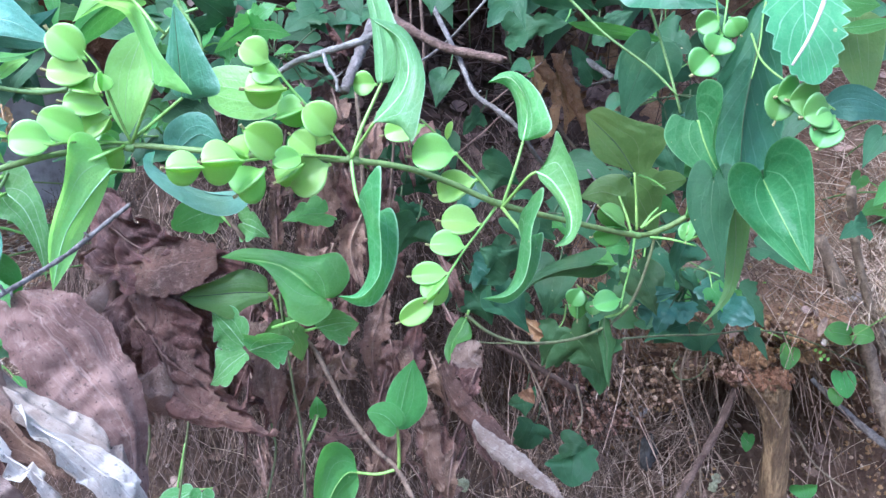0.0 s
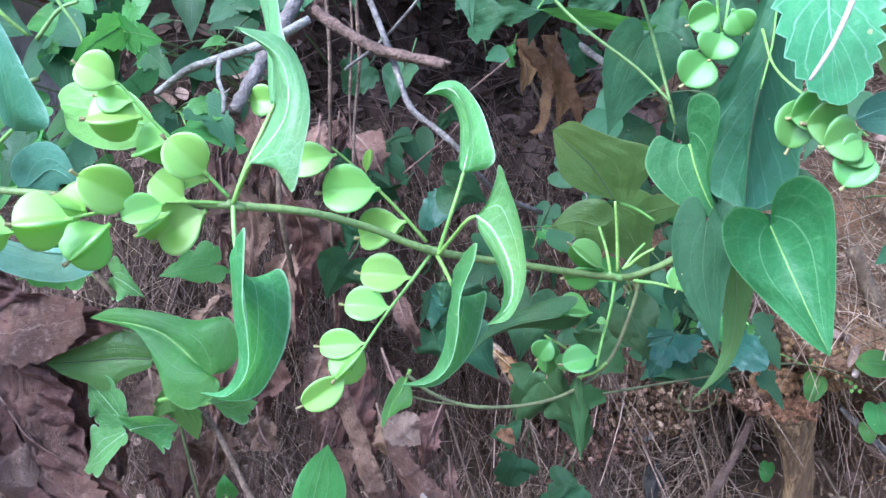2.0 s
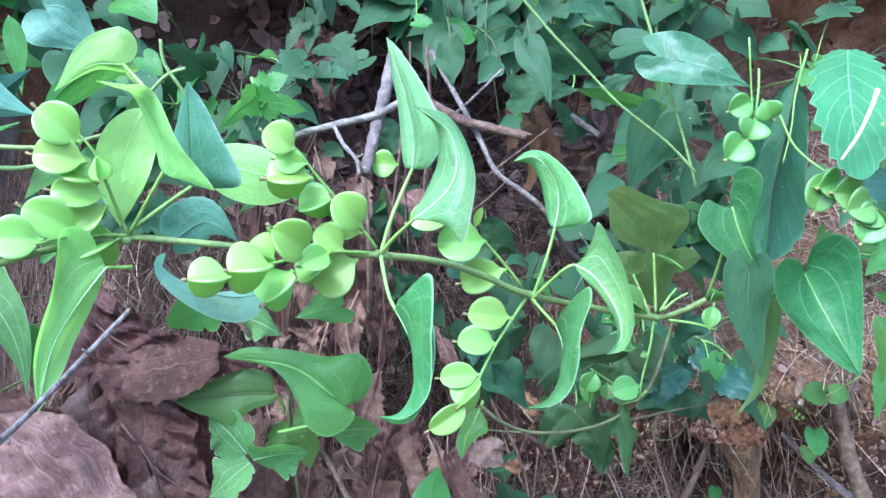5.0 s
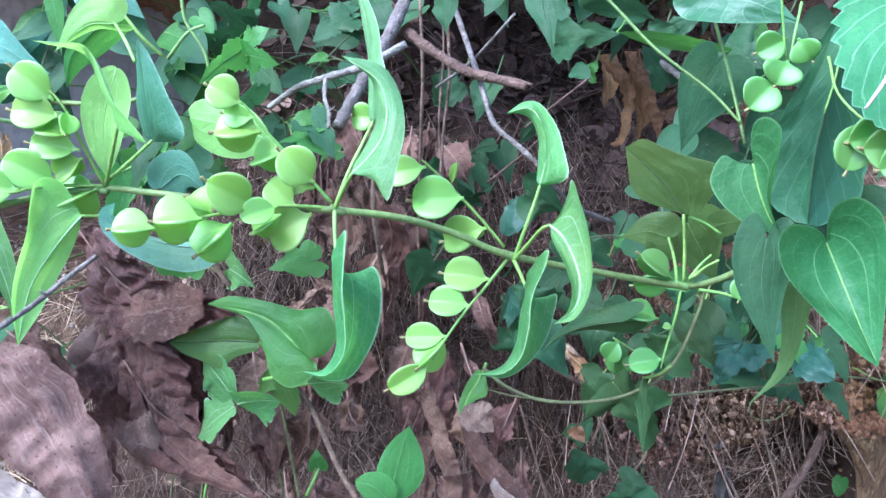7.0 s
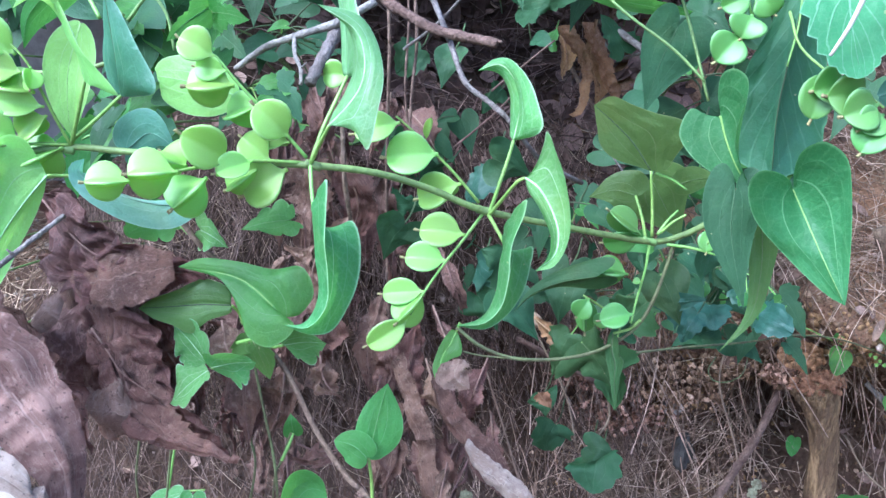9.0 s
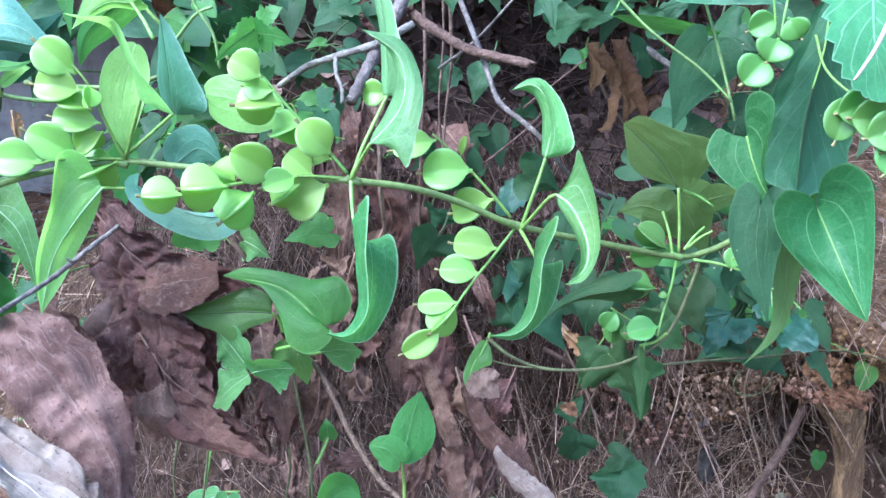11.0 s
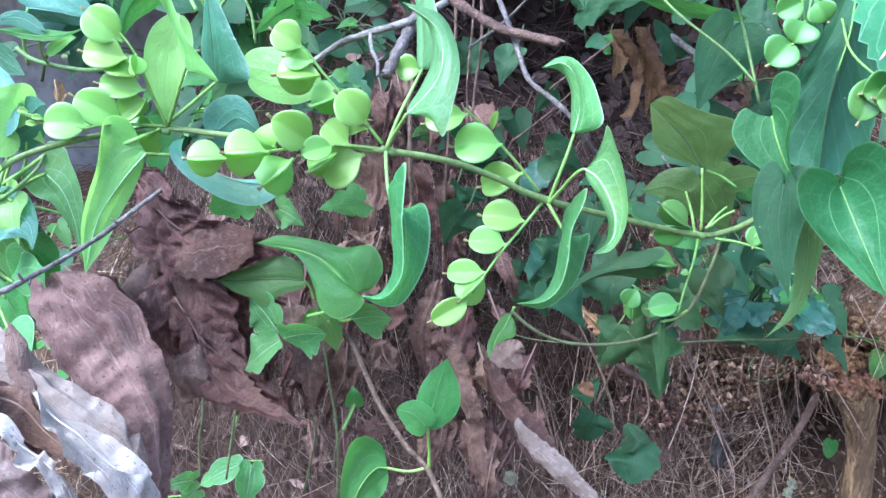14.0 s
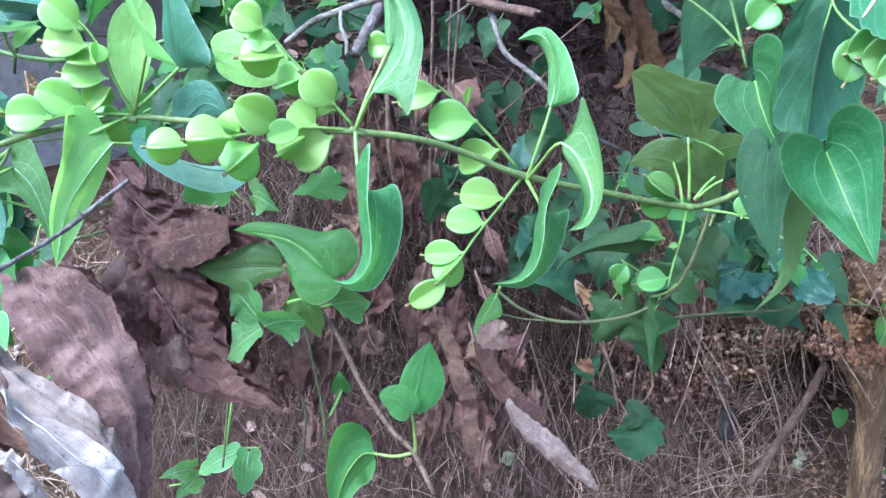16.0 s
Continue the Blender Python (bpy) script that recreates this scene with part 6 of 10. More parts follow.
leaf(creeper, OLIVE, "lobed", [(-0.1004, 0.445, 0.4723), (-0.0927, 0.4411, 0.4621), (-0.0864, 0.4432, 0.4449)], (-0.0178, 0.0082, -0.0108), (0.0171, -0.0082, 0.0105), teeth=10, seed=174)
leaf(creeper, GREEN, "round", [(-0.1405, 0.432, 0.5438), (-0.1528, 0.4273, 0.5395), (-0.1673, 0.4286, 0.531)], (-0.0033, -0.0033, 0.0106), (0.0033, 0.0033, -0.0108), petiole=[(-0.1297, 0.43, 0.5345), (-0.1351, 0.43, 0.5396), (-0.1405, 0.432, 0.5438)], teeth=-5, cup=0.18, wave=0.16, seed=175)
leaf(creeper, MIDGREEN, "heart", [(-0.1231, 0.432, 0.5364), (-0.1125, 0.4253, 0.5343), (-0.1037, 0.4245, 0.5287)], (-0.0054, 0.0031, -0.0088), (0.0053, -0.0031, 0.0086), teeth=-5, cup=0.18, wave=0.16, seed=176)
leaf(creeper, GREEN, "heart", [(-0.0738, 0.44, 0.544), (-0.0851, 0.4306, 0.5433), (-0.0974, 0.4271, 0.5393)], (-0.0039, 0.0095, 0.0073), (0.0039, -0.0095, -0.007), teeth=-5, cup=0.18, wave=0.16, seed=177)
leaf(creeper, GREEN, "round", [(-0.1704, 0.46, 0.4666), (-0.1672, 0.4564, 0.4485), (-0.1662, 0.4587, 0.4273)], (-0.0053, 0.0036, -0.0017), (0.0052, -0.0036, 0.0017), teeth=-5, cup=0.18, wave=0.16, seed=178)
leaf(creeper, GREEN, "heart", [(-0.0807, 0.47, 0.3983), (-0.0804, 0.4652, 0.4082), (-0.0814, 0.4663, 0.4139)], (0.0058, 0.0023, 0.0001), (-0.0058, -0.0023, -0.0001), petiole=[(-0.0854, 0.46, 0.3833), (-0.0823, 0.465, 0.3918), (-0.0807, 0.47, 0.3983)], teeth=0, seed=179)
sprig = thing("seedling", (-0.2652, 0.62, 0.191), "small green seedling with lobed leaves", "seedling")
part("stem", tube([(-0.2174, 0.58, 0.3229), (-0.2269, 0.585, 0.2791), (-0.2282, 0.585, 0.2734)], 0.001, 0.0009, 8, 6, 0.04, 183), STALK, sprig)
part("stem", tube([(-0.2934, 0.6, 0.2222), (-0.27, 0.6, 0.2314), (-0.2308, 0.59, 0.2705), (-0.1971, 0.59, 0.2794)], 0.0008, 0.0008, 8, 6, 0.04, 184), STALK, sprig)
leaf(sprig, MIDGREEN, "round", [(-0.2138, 0.58, 0.2779), (-0.2281, 0.5718, 0.2716), (-0.2458, 0.5695, 0.2583)], (-0.007, 0.0041, 0.0064), (0.0069, -0.0041, -0.0063), teeth=-4, cup=0.15, seed=180)
leaf(sprig, MIDGREEN, "round", [(-0.2032, 0.58, 0.2793), (-0.2019, 0.5717, 0.2652), (-0.2037, 0.5695, 0.2436)], (-0.0095, -0.0061, 0.0033), (0.0097, 0.0061, -0.0033), teeth=-4, cup=0.15, seed=181)
leaf(sprig, MIDGREEN, "heart", [(-0.2637, 0.59, 0.2492), (-0.2747, 0.5797, 0.2497), (-0.2892, 0.5754, 0.2435)], (-0.0019, -0.0007, 0.0098), (0.0019, 0.0007, -0.0098), teeth=-4, cup=0.15, seed=182)
leaf(sprig, MIDGREEN, "heart", [(-0.2615, 0.59, 0.2382), (-0.2678, 0.5829, 0.2314), (-0.2777, 0.5818, 0.2176)], (-0.0054, -0.0031, 0.0077), (0.0055, 0.0031, -0.0077), teeth=-4, cup=0.15, seed=183)

# shade plants on the bank, their greens darkened to stand in for the shade
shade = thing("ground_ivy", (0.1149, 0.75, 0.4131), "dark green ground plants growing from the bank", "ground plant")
leaf(shade, DARK, "heart", [(-0.022, 0.52, 0.5307), (-0.0287, 0.5185, 0.5205), (-0.036, 0.523, 0.5042)], (-0.0137, -0.0078, 0.0087), (0.0141, 0.0078, -0.0089), petiole=[(-0.0217, 0.57, 0.5425), (-0.0206, 0.54, 0.5347), (-0.022, 0.52, 0.5307)], teeth=0, r=0.0006, crumple=0.0022, wave=0.2, seed=184)
leaf(shade, DARK, "heart", [(0.0271, 0.62, 0.5664), (0.0415, 0.6182, 0.5629), (0.0564, 0.6225, 0.5533)], (-0.0076, 0.004, -0.0177), (0.0074, -0.004, 0.0174), petiole=[(0.0319, 0.67, 0.5841), (0.0305, 0.64, 0.5728), (0.0271, 0.62, 0.5664)], teeth=0, r=0.0006, crumple=0.0022, wave=0.2, seed=185)
leaf(shade, DARK, "heart", [(0.023, 0.6, 0.4634), (0.0307, 0.5974, 0.4524), (0.0387, 0.6009, 0.4349)], (-0.0142, 0.0079, -0.0101), (0.0138, -0.0079, 0.0099), petiole=[(0.0276, 0.65, 0.4738), (0.0264, 0.62, 0.4668), (0.023, 0.6, 0.4634)], teeth=0, r=0.0006, crumple=0.0022, wave=0.2, seed=186)
leaf(shade, DARK, "lobed", [(0.0497, 0.58, 0.4878), (0.0376, 0.5735, 0.5003), (0.026, 0.573, 0.5061)], (0.0105, 0.0025, 0.0144), (-0.0105, -0.0025, -0.0144), petiole=[(0.0559, 0.63, 0.4989), (0.0536, 0.6, 0.4915), (0.0497, 0.58, 0.4878)], teeth=8, r=0.0006, crumple=0.0022, wave=0.2, seed=187)
leaf(shade, DARK, "heart", [(0.0914, 0.62, 0.4876), (0.0874, 0.6129, 0.4675), (0.0842, 0.6117, 0.4397)], (-0.0206, 0.0032, 0.0024), (0.0204, -0.0032, -0.0024), petiole=[(0.1006, 0.67, 0.5002), (0.0966, 0.64, 0.4919), (0.0914, 0.62, 0.4876)], teeth=0, r=0.0006, crumple=0.0022, wave=0.2, seed=188)
leaf(shade, TEAL, "round", [(0.0219, 0.6, 0.4874), (0.0315, 0.5919, 0.4841), (0.0412, 0.5899, 0.4761)], (-0.0068, 0.0088, -0.012), (0.0066, -0.0088, 0.0117), petiole=[(0.0263, 0.65, 0.4993), (0.0251, 0.62, 0.4915), (0.0219, 0.6, 0.4874)], teeth=8, r=0.0006, crumple=0.0022, wave=0.2, seed=189)
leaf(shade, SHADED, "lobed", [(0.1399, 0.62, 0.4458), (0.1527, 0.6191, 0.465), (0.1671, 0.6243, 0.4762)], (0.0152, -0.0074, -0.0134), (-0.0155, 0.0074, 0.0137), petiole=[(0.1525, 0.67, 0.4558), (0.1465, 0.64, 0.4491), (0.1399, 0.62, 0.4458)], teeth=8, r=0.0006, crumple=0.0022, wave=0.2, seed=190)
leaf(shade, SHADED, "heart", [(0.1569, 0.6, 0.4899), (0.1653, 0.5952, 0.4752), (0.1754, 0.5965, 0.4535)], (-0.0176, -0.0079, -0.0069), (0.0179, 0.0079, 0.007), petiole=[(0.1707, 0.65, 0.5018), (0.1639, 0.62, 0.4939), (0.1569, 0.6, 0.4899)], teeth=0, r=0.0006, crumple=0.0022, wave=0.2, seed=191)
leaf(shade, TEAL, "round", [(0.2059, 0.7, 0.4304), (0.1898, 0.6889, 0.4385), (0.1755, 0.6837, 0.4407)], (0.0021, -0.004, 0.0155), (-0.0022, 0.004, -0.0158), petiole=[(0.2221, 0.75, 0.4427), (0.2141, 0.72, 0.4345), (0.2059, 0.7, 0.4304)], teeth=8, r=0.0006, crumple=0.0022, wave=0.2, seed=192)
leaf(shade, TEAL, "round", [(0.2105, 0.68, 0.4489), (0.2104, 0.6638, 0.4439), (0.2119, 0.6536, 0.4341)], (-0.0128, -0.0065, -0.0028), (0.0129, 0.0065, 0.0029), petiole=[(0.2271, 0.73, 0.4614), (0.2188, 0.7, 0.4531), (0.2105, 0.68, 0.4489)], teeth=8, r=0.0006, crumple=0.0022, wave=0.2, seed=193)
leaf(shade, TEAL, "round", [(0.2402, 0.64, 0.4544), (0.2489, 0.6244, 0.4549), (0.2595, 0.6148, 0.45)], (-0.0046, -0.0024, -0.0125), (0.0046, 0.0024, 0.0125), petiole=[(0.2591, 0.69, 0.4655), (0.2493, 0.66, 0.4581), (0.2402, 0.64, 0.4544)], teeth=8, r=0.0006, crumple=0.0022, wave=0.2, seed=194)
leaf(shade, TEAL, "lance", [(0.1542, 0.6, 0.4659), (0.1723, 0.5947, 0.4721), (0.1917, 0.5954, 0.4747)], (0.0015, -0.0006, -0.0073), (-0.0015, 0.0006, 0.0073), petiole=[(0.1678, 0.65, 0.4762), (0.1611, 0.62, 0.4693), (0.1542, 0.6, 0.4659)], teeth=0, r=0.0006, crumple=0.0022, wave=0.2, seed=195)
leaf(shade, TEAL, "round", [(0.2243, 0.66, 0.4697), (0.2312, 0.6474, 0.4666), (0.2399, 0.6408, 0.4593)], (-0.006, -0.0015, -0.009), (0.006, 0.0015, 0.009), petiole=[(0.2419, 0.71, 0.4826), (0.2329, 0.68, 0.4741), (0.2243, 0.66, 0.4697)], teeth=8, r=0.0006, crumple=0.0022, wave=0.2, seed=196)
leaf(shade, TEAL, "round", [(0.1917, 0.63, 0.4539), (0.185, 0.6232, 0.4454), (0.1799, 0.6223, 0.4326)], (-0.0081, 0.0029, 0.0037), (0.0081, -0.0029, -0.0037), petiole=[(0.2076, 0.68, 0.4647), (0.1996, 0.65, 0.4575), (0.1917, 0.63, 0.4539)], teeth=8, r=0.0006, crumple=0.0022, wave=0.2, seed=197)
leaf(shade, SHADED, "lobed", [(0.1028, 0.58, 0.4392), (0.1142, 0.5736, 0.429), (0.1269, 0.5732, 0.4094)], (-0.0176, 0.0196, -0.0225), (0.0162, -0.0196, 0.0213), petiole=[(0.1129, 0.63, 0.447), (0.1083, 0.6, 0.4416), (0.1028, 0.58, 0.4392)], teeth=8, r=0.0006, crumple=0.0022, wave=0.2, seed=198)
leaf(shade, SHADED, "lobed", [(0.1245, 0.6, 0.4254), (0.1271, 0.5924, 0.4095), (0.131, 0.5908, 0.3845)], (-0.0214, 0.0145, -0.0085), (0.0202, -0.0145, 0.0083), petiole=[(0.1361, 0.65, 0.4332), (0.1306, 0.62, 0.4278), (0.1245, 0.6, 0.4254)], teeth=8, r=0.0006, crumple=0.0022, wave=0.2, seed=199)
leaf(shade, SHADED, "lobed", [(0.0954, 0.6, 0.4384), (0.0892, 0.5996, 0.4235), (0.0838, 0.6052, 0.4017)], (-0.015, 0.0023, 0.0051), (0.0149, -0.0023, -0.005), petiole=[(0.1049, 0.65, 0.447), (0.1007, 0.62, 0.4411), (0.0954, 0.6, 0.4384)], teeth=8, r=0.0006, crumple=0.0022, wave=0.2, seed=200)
leaf(shade, DARK, "round", [(0.0918, 0.77, 0.2875), (0.0876, 0.7659, 0.2781), (0.0842, 0.7678, 0.2598)], (-0.0202, -0.0092, 0.0092), (0.0206, 0.0092, -0.0093), petiole=[(0.1015, 0.82, 0.2958), (0.0976, 0.79, 0.2899), (0.0918, 0.77, 0.2875)], teeth=8, r=0.0006, crumple=0.0022, wave=0.2, seed=201)
leaf(shade, DARK, "round", [(0.1352, 0.76, 0.2639), (0.1333, 0.7463, 0.2543), (0.1327, 0.7386, 0.2343)], (-0.0245, 0.0151, -0.0065), (0.0234, -0.0151, 0.0065), petiole=[(0.1472, 0.81, 0.2705), (0.1419, 0.78, 0.2657), (0.1352, 0.76, 0.2639)], teeth=8, r=0.0006, crumple=0.0022, wave=0.2, seed=202)
leaf(shade, DARK, "heart", [(0.1256, 0.765, 0.2707), (0.1386, 0.7579, 0.2722), (0.1525, 0.7569, 0.2664)], (-0.0045, -0.0061, -0.0133), (0.0045, 0.0061, 0.0134), petiole=[(0.1371, 0.815, 0.2779), (0.1322, 0.785, 0.2727), (0.1256, 0.765, 0.2707)], teeth=0, r=0.0006, crumple=0.0022, wave=0.2, seed=203)
leaf(shade, DARK, "heart", [(0.0784, 0.78, 0.3161), (0.0799, 0.77, 0.3094), (0.0821, 0.766, 0.296)], (-0.0151, 0.0081, -0.0059), (0.0147, -0.0081, 0.0058), petiole=[(0.0874, 0.83, 0.3262), (0.0839, 0.8, 0.3193), (0.0784, 0.78, 0.3161)], teeth=0, r=0.0006, crumple=0.0022, wave=0.2, seed=204)
leaf(shade, DARK, "lobed", [(0.0399, 0.62, 0.678), (0.0639, 0.6011, 0.6837), (0.0872, 0.5882, 0.685)], (0.0038, -0.0011, -0.0155), (-0.0038, 0.0011, 0.0154), petiole=[(0.0455, 0.67, 0.7027), (0.0436, 0.64, 0.6872), (0.0399, 0.62, 0.678)], teeth=8, r=0.0006, crumple=0.0022, wave=0.2, seed=205)
leaf(shade, DARK, "heart", [(0.0641, 0.6, 0.7158), (0.0861, 0.5923, 0.7072), (0.1086, 0.5907, 0.6946)], (-0.0057, 0.0153, -0.0135), (0.0053, -0.0153, 0.0127), petiole=[(0.0712, 0.65, 0.7425), (0.0683, 0.62, 0.7258), (0.0641, 0.6, 0.7158)], teeth=0, r=0.0006, crumple=0.0022, wave=0.2, seed=206)
leaf(shade, BROAD, "heart", [(0.1307, 0.55, 0.7099), (0.16, 0.5336, 0.7013), (0.1896, 0.5232, 0.6887)], (-0.0048, -0.0042, -0.0176), (0.0048, 0.0042, 0.0177), petiole=[(0.1427, 0.6, 0.7354), (0.1368, 0.57, 0.7194), (0.1307, 0.55, 0.7099)], teeth=0, r=0.0006, crumple=0.0022, wave=0.2, seed=207)
leaf(shade, DARK, "lobed", [(0.1134, 0.66, 0.6849), (0.1285, 0.6535, 0.6962), (0.1445, 0.6529, 0.704)], (0.0077, -0.0022, -0.0121), (-0.0077, 0.0022, 0.0122), petiole=[(0.1238, 0.71, 0.7107), (0.1191, 0.68, 0.6945), (0.1134, 0.66, 0.6849)], teeth=8, r=0.0006, crumple=0.0022, wave=0.2, seed=208)
leaf(shade, DARK, "lobed", [(0.1588, 0.62, 0.6824), (0.172, 0.6051, 0.6752), (0.1864, 0.5963, 0.6637)], (-0.0089, -0.0071, -0.0161), (0.009, 0.0071, 0.0163), petiole=[(0.1723, 0.67, 0.7072), (0.1657, 0.64, 0.6916), (0.1588, 0.62, 0.6824)], teeth=8, r=0.0006, crumple=0.0022, wave=0.2, seed=209)
leaf(shade, GREEN, "lance", [(0.0837, 0.6, 0.6863), (0.1296, 0.6068, 0.6807), (0.1775, 0.6196, 0.6741)], (-0.0002, 0.0034, -0.0048), (0.0001, -0.0034, 0.0048), petiole=[(0.0922, 0.65, 0.711), (0.0886, 0.62, 0.6955), (0.0837, 0.6, 0.6863)], teeth=0, r=0.0006, crumple=0.0022, wave=0.2, seed=210)
leaf(shade, DARK, "heart", [(0.0364, 0.52, 0.7056), (0.0429, 0.5042, 0.6862), (0.0495, 0.4943, 0.6653)], (-0.0094, -0.0005, -0.0032), (0.0094, 0.0005, 0.0032), petiole=[(0.0411, 0.57, 0.7305), (0.0395, 0.54, 0.715), (0.0364, 0.52, 0.7056)], teeth=0, r=0.0006, crumple=0.0022, wave=0.2, seed=211)
leaf(shade, DARK, "heart", [(-0.017, 0.5, 0.7005), (-0.0151, 0.4941, 0.688), (-0.0136, 0.4943, 0.674)], (-0.009, 0.0074, 0.0002), (0.0088, -0.0074, -0.0002), petiole=[(-0.0168, 0.55, 0.7248), (-0.0157, 0.52, 0.7096), (-0.017, 0.5, 0.7005)], teeth=0, r=0.0006, crumple=0.0022, wave=0.2, seed=212)
leaf(shade, DARK, "lobed", [(0.0174, 0.8, 0.615), (0.0091, 0.7922, 0.6047), (0.001, 0.7904, 0.5909)], (-0.0095, -0.0072, 0.0065), (0.0097, 0.0072, -0.0067), petiole=[(0.0229, 0.85, 0.6405), (0.0215, 0.82, 0.6244), (0.0174, 0.8, 0.615)], teeth=8, r=0.0006, crumple=0.0022, wave=0.2, seed=213)
leaf(shade, DARK, "lobed", [(0.1302, 0.78, 0.6535), (0.1175, 0.7792, 0.6719), (0.1056, 0.7844, 0.6864)], (0.0123, 0.0058, 0.009), (-0.0122, -0.0058, -0.0089), petiole=[(0.1416, 0.83, 0.6802), (0.1366, 0.8, 0.6634), (0.1302, 0.78, 0.6535)], teeth=8, r=0.0006, crumple=0.0022, wave=0.2, seed=214)
leaf(shade, GREEN, "lobed", [(0.0604, 0.75, 0.6546), (0.0639, 0.7466, 0.6639), (0.0677, 0.7492, 0.671)], (0.0079, -0.0041, -0.0038), (-0.0079, 0.0041, 0.0038), petiole=[(0.0679, 0.8, 0.6807), (0.0652, 0.77, 0.6643), (0.0604, 0.75, 0.6546)], teeth=8, r=0.0006, crumple=0.0022, wave=0.2, seed=215)
leaf(shade, DARK, "lobed", [(-0.046, 0.6, 0.5314), (-0.0316, 0.5972, 0.5319), (-0.0176, 0.6005, 0.5281)], (-0.0019, 0.0037, -0.0126), (0.0019, -0.0037, 0.0124), petiole=[(-0.0463, 0.65, 0.5463), (-0.0446, 0.62, 0.5367), (-0.046, 0.6, 0.5314)], teeth=8, r=0.0006, crumple=0.0022, wave=0.2, seed=216)
leaf(shade, DARK, "heart", [(-0.012, 0.66, 0.6465), (-0.016, 0.6526, 0.6333), (-0.0201, 0.6512, 0.6166)], (-0.0127, 0.0046, 0.0037), (0.0125, -0.0046, -0.0036), petiole=[(-0.0095, 0.71, 0.6702), (-0.0094, 0.68, 0.6552), (-0.012, 0.66, 0.6465)], teeth=0, r=0.0006, crumple=0.0022, wave=0.2, seed=217)
leaf(shade, DARK, "round", [(-0.0458, 0.7, 0.6475), (-0.056, 0.6992, 0.6391), (-0.0668, 0.7044, 0.6261)], (-0.0119, 0.0027, 0.0106), (0.0118, -0.0027, -0.0106), petiole=[(-0.0449, 0.75, 0.6722), (-0.0438, 0.72, 0.6566), (-0.0458, 0.7, 0.6475)], teeth=8, r=0.0006, crumple=0.0022, wave=0.2, seed=218)
leaf(shade, TEAL, "round", [(0.0227, 0.66, 0.5488), (0.013, 0.6587, 0.5402), (0.0033, 0.6635, 0.5272)], (-0.0092, 0.0077, 0.0076), (0.0091, -0.0077, -0.0074), petiole=[(0.0275, 0.71, 0.5667), (0.0262, 0.68, 0.5552), (0.0227, 0.66, 0.5488)], teeth=8, r=0.0006, crumple=0.0022, wave=0.2, seed=219)
leaf(shade, DARK, "heart", [(0.1938, 0.6, 0.5154), (0.1888, 0.5937, 0.5042), (0.1856, 0.5934, 0.488)], (-0.015, -0.0082, 0.0049), (0.0153, 0.0082, -0.005), petiole=[(0.2101, 0.65, 0.5289), (0.2018, 0.62, 0.5201), (0.1938, 0.6, 0.5154)], teeth=0, r=0.0006, crumple=0.0022, wave=0.2, seed=220)
leaf(shade, TEAL, "round", [(0.2051, 0.7, 0.6219), (0.2123, 0.6973, 0.6197), (0.2212, 0.7007, 0.6149)], (-0.0041, -0.003, -0.0084), (0.0041, 0.003, 0.0084), petiole=[(0.221, 0.75, 0.6448), (0.2131, 0.72, 0.6303), (0.2051, 0.7, 0.6219)], teeth=8, r=0.0006, crumple=0.0022, wave=0.2, seed=221)
leaf(shade, DARK, "heart", [(0.0419, 0.6, 0.4645), (0.0567, 0.5955, 0.452), (0.0719, 0.5971, 0.4329)], (-0.0125, -0.0143, -0.0085), (0.0129, 0.0143, 0.0089), petiole=[(0.0477, 0.65, 0.4749), (0.0457, 0.62, 0.4679), (0.0419, 0.6, 0.4645)], teeth=0, r=0.0006, crumple=0.0022, wave=0.2, seed=222)
leaf(shade, DARK, "heart", [(0.1755, 0.62, 0.592), (0.183, 0.6174, 0.5785), (0.1923, 0.6207, 0.5599)], (-0.0135, 0.0019, -0.007), (0.0133, -0.0019, 0.0069), petiole=[(0.1903, 0.67, 0.611), (0.1829, 0.64, 0.5989), (0.1755, 0.62, 0.592)], teeth=0, r=0.0006, crumple=0.0022, wave=0.2, seed=223)
leaf(shade, DARK, "lance", [(0.188, 0.58, 0.696), (0.1942, 0.5636, 0.6733), (0.2019, 0.5531, 0.6488)], (-0.0082, 0.0065, -0.0034), (0.0079, -0.0065, 0.0033), petiole=[(0.2039, 0.63, 0.7209), (0.1958, 0.6, 0.7053), (0.188, 0.58, 0.696)], teeth=0, r=0.0006, crumple=0.0022, wave=0.2, seed=224)
sprout = thing("creeping_sprout", (0.409, 0.8, 0.3931), "thin creeping sprout with small round leaves", "sprout")
part("stem", tube([(0.3252, 0.8, 0.4007), (0.3705, 0.79, 0.3874), (0.4094, 0.775, 0.4011), (0.4378, 0.76, 0.4292)], 0.0006, 0.0006, 8, 6, 0.04, 233), STALK, sprout)
leaf(sprout, GREEN, "round", [(0.4099, 0.773, 0.4041), (0.3931, 0.7646, 0.4083), (0.3795, 0.7621, 0.4076)], (0.0015, 0.0044, 0.0109), (-0.0015, -0.0044, -0.0108), teeth=0, seed=225)
leaf(sprout, GREEN, "round", [(0.4149, 0.773, 0.4056), (0.4221, 0.7664, 0.407), (0.4323, 0.7657, 0.4038)], (-0.0023, -0.003, -0.0098), (0.0023, 0.003, 0.0098), teeth=0, seed=226)
leaf(sprout, GREEN, "round", [(0.3591, 0.79, 0.3836), (0.3548, 0.7818, 0.375), (0.3531, 0.7796, 0.3616)], (-0.0111, -0.0018, 0.002), (0.0112, 0.0018, -0.002), teeth=0, seed=227)
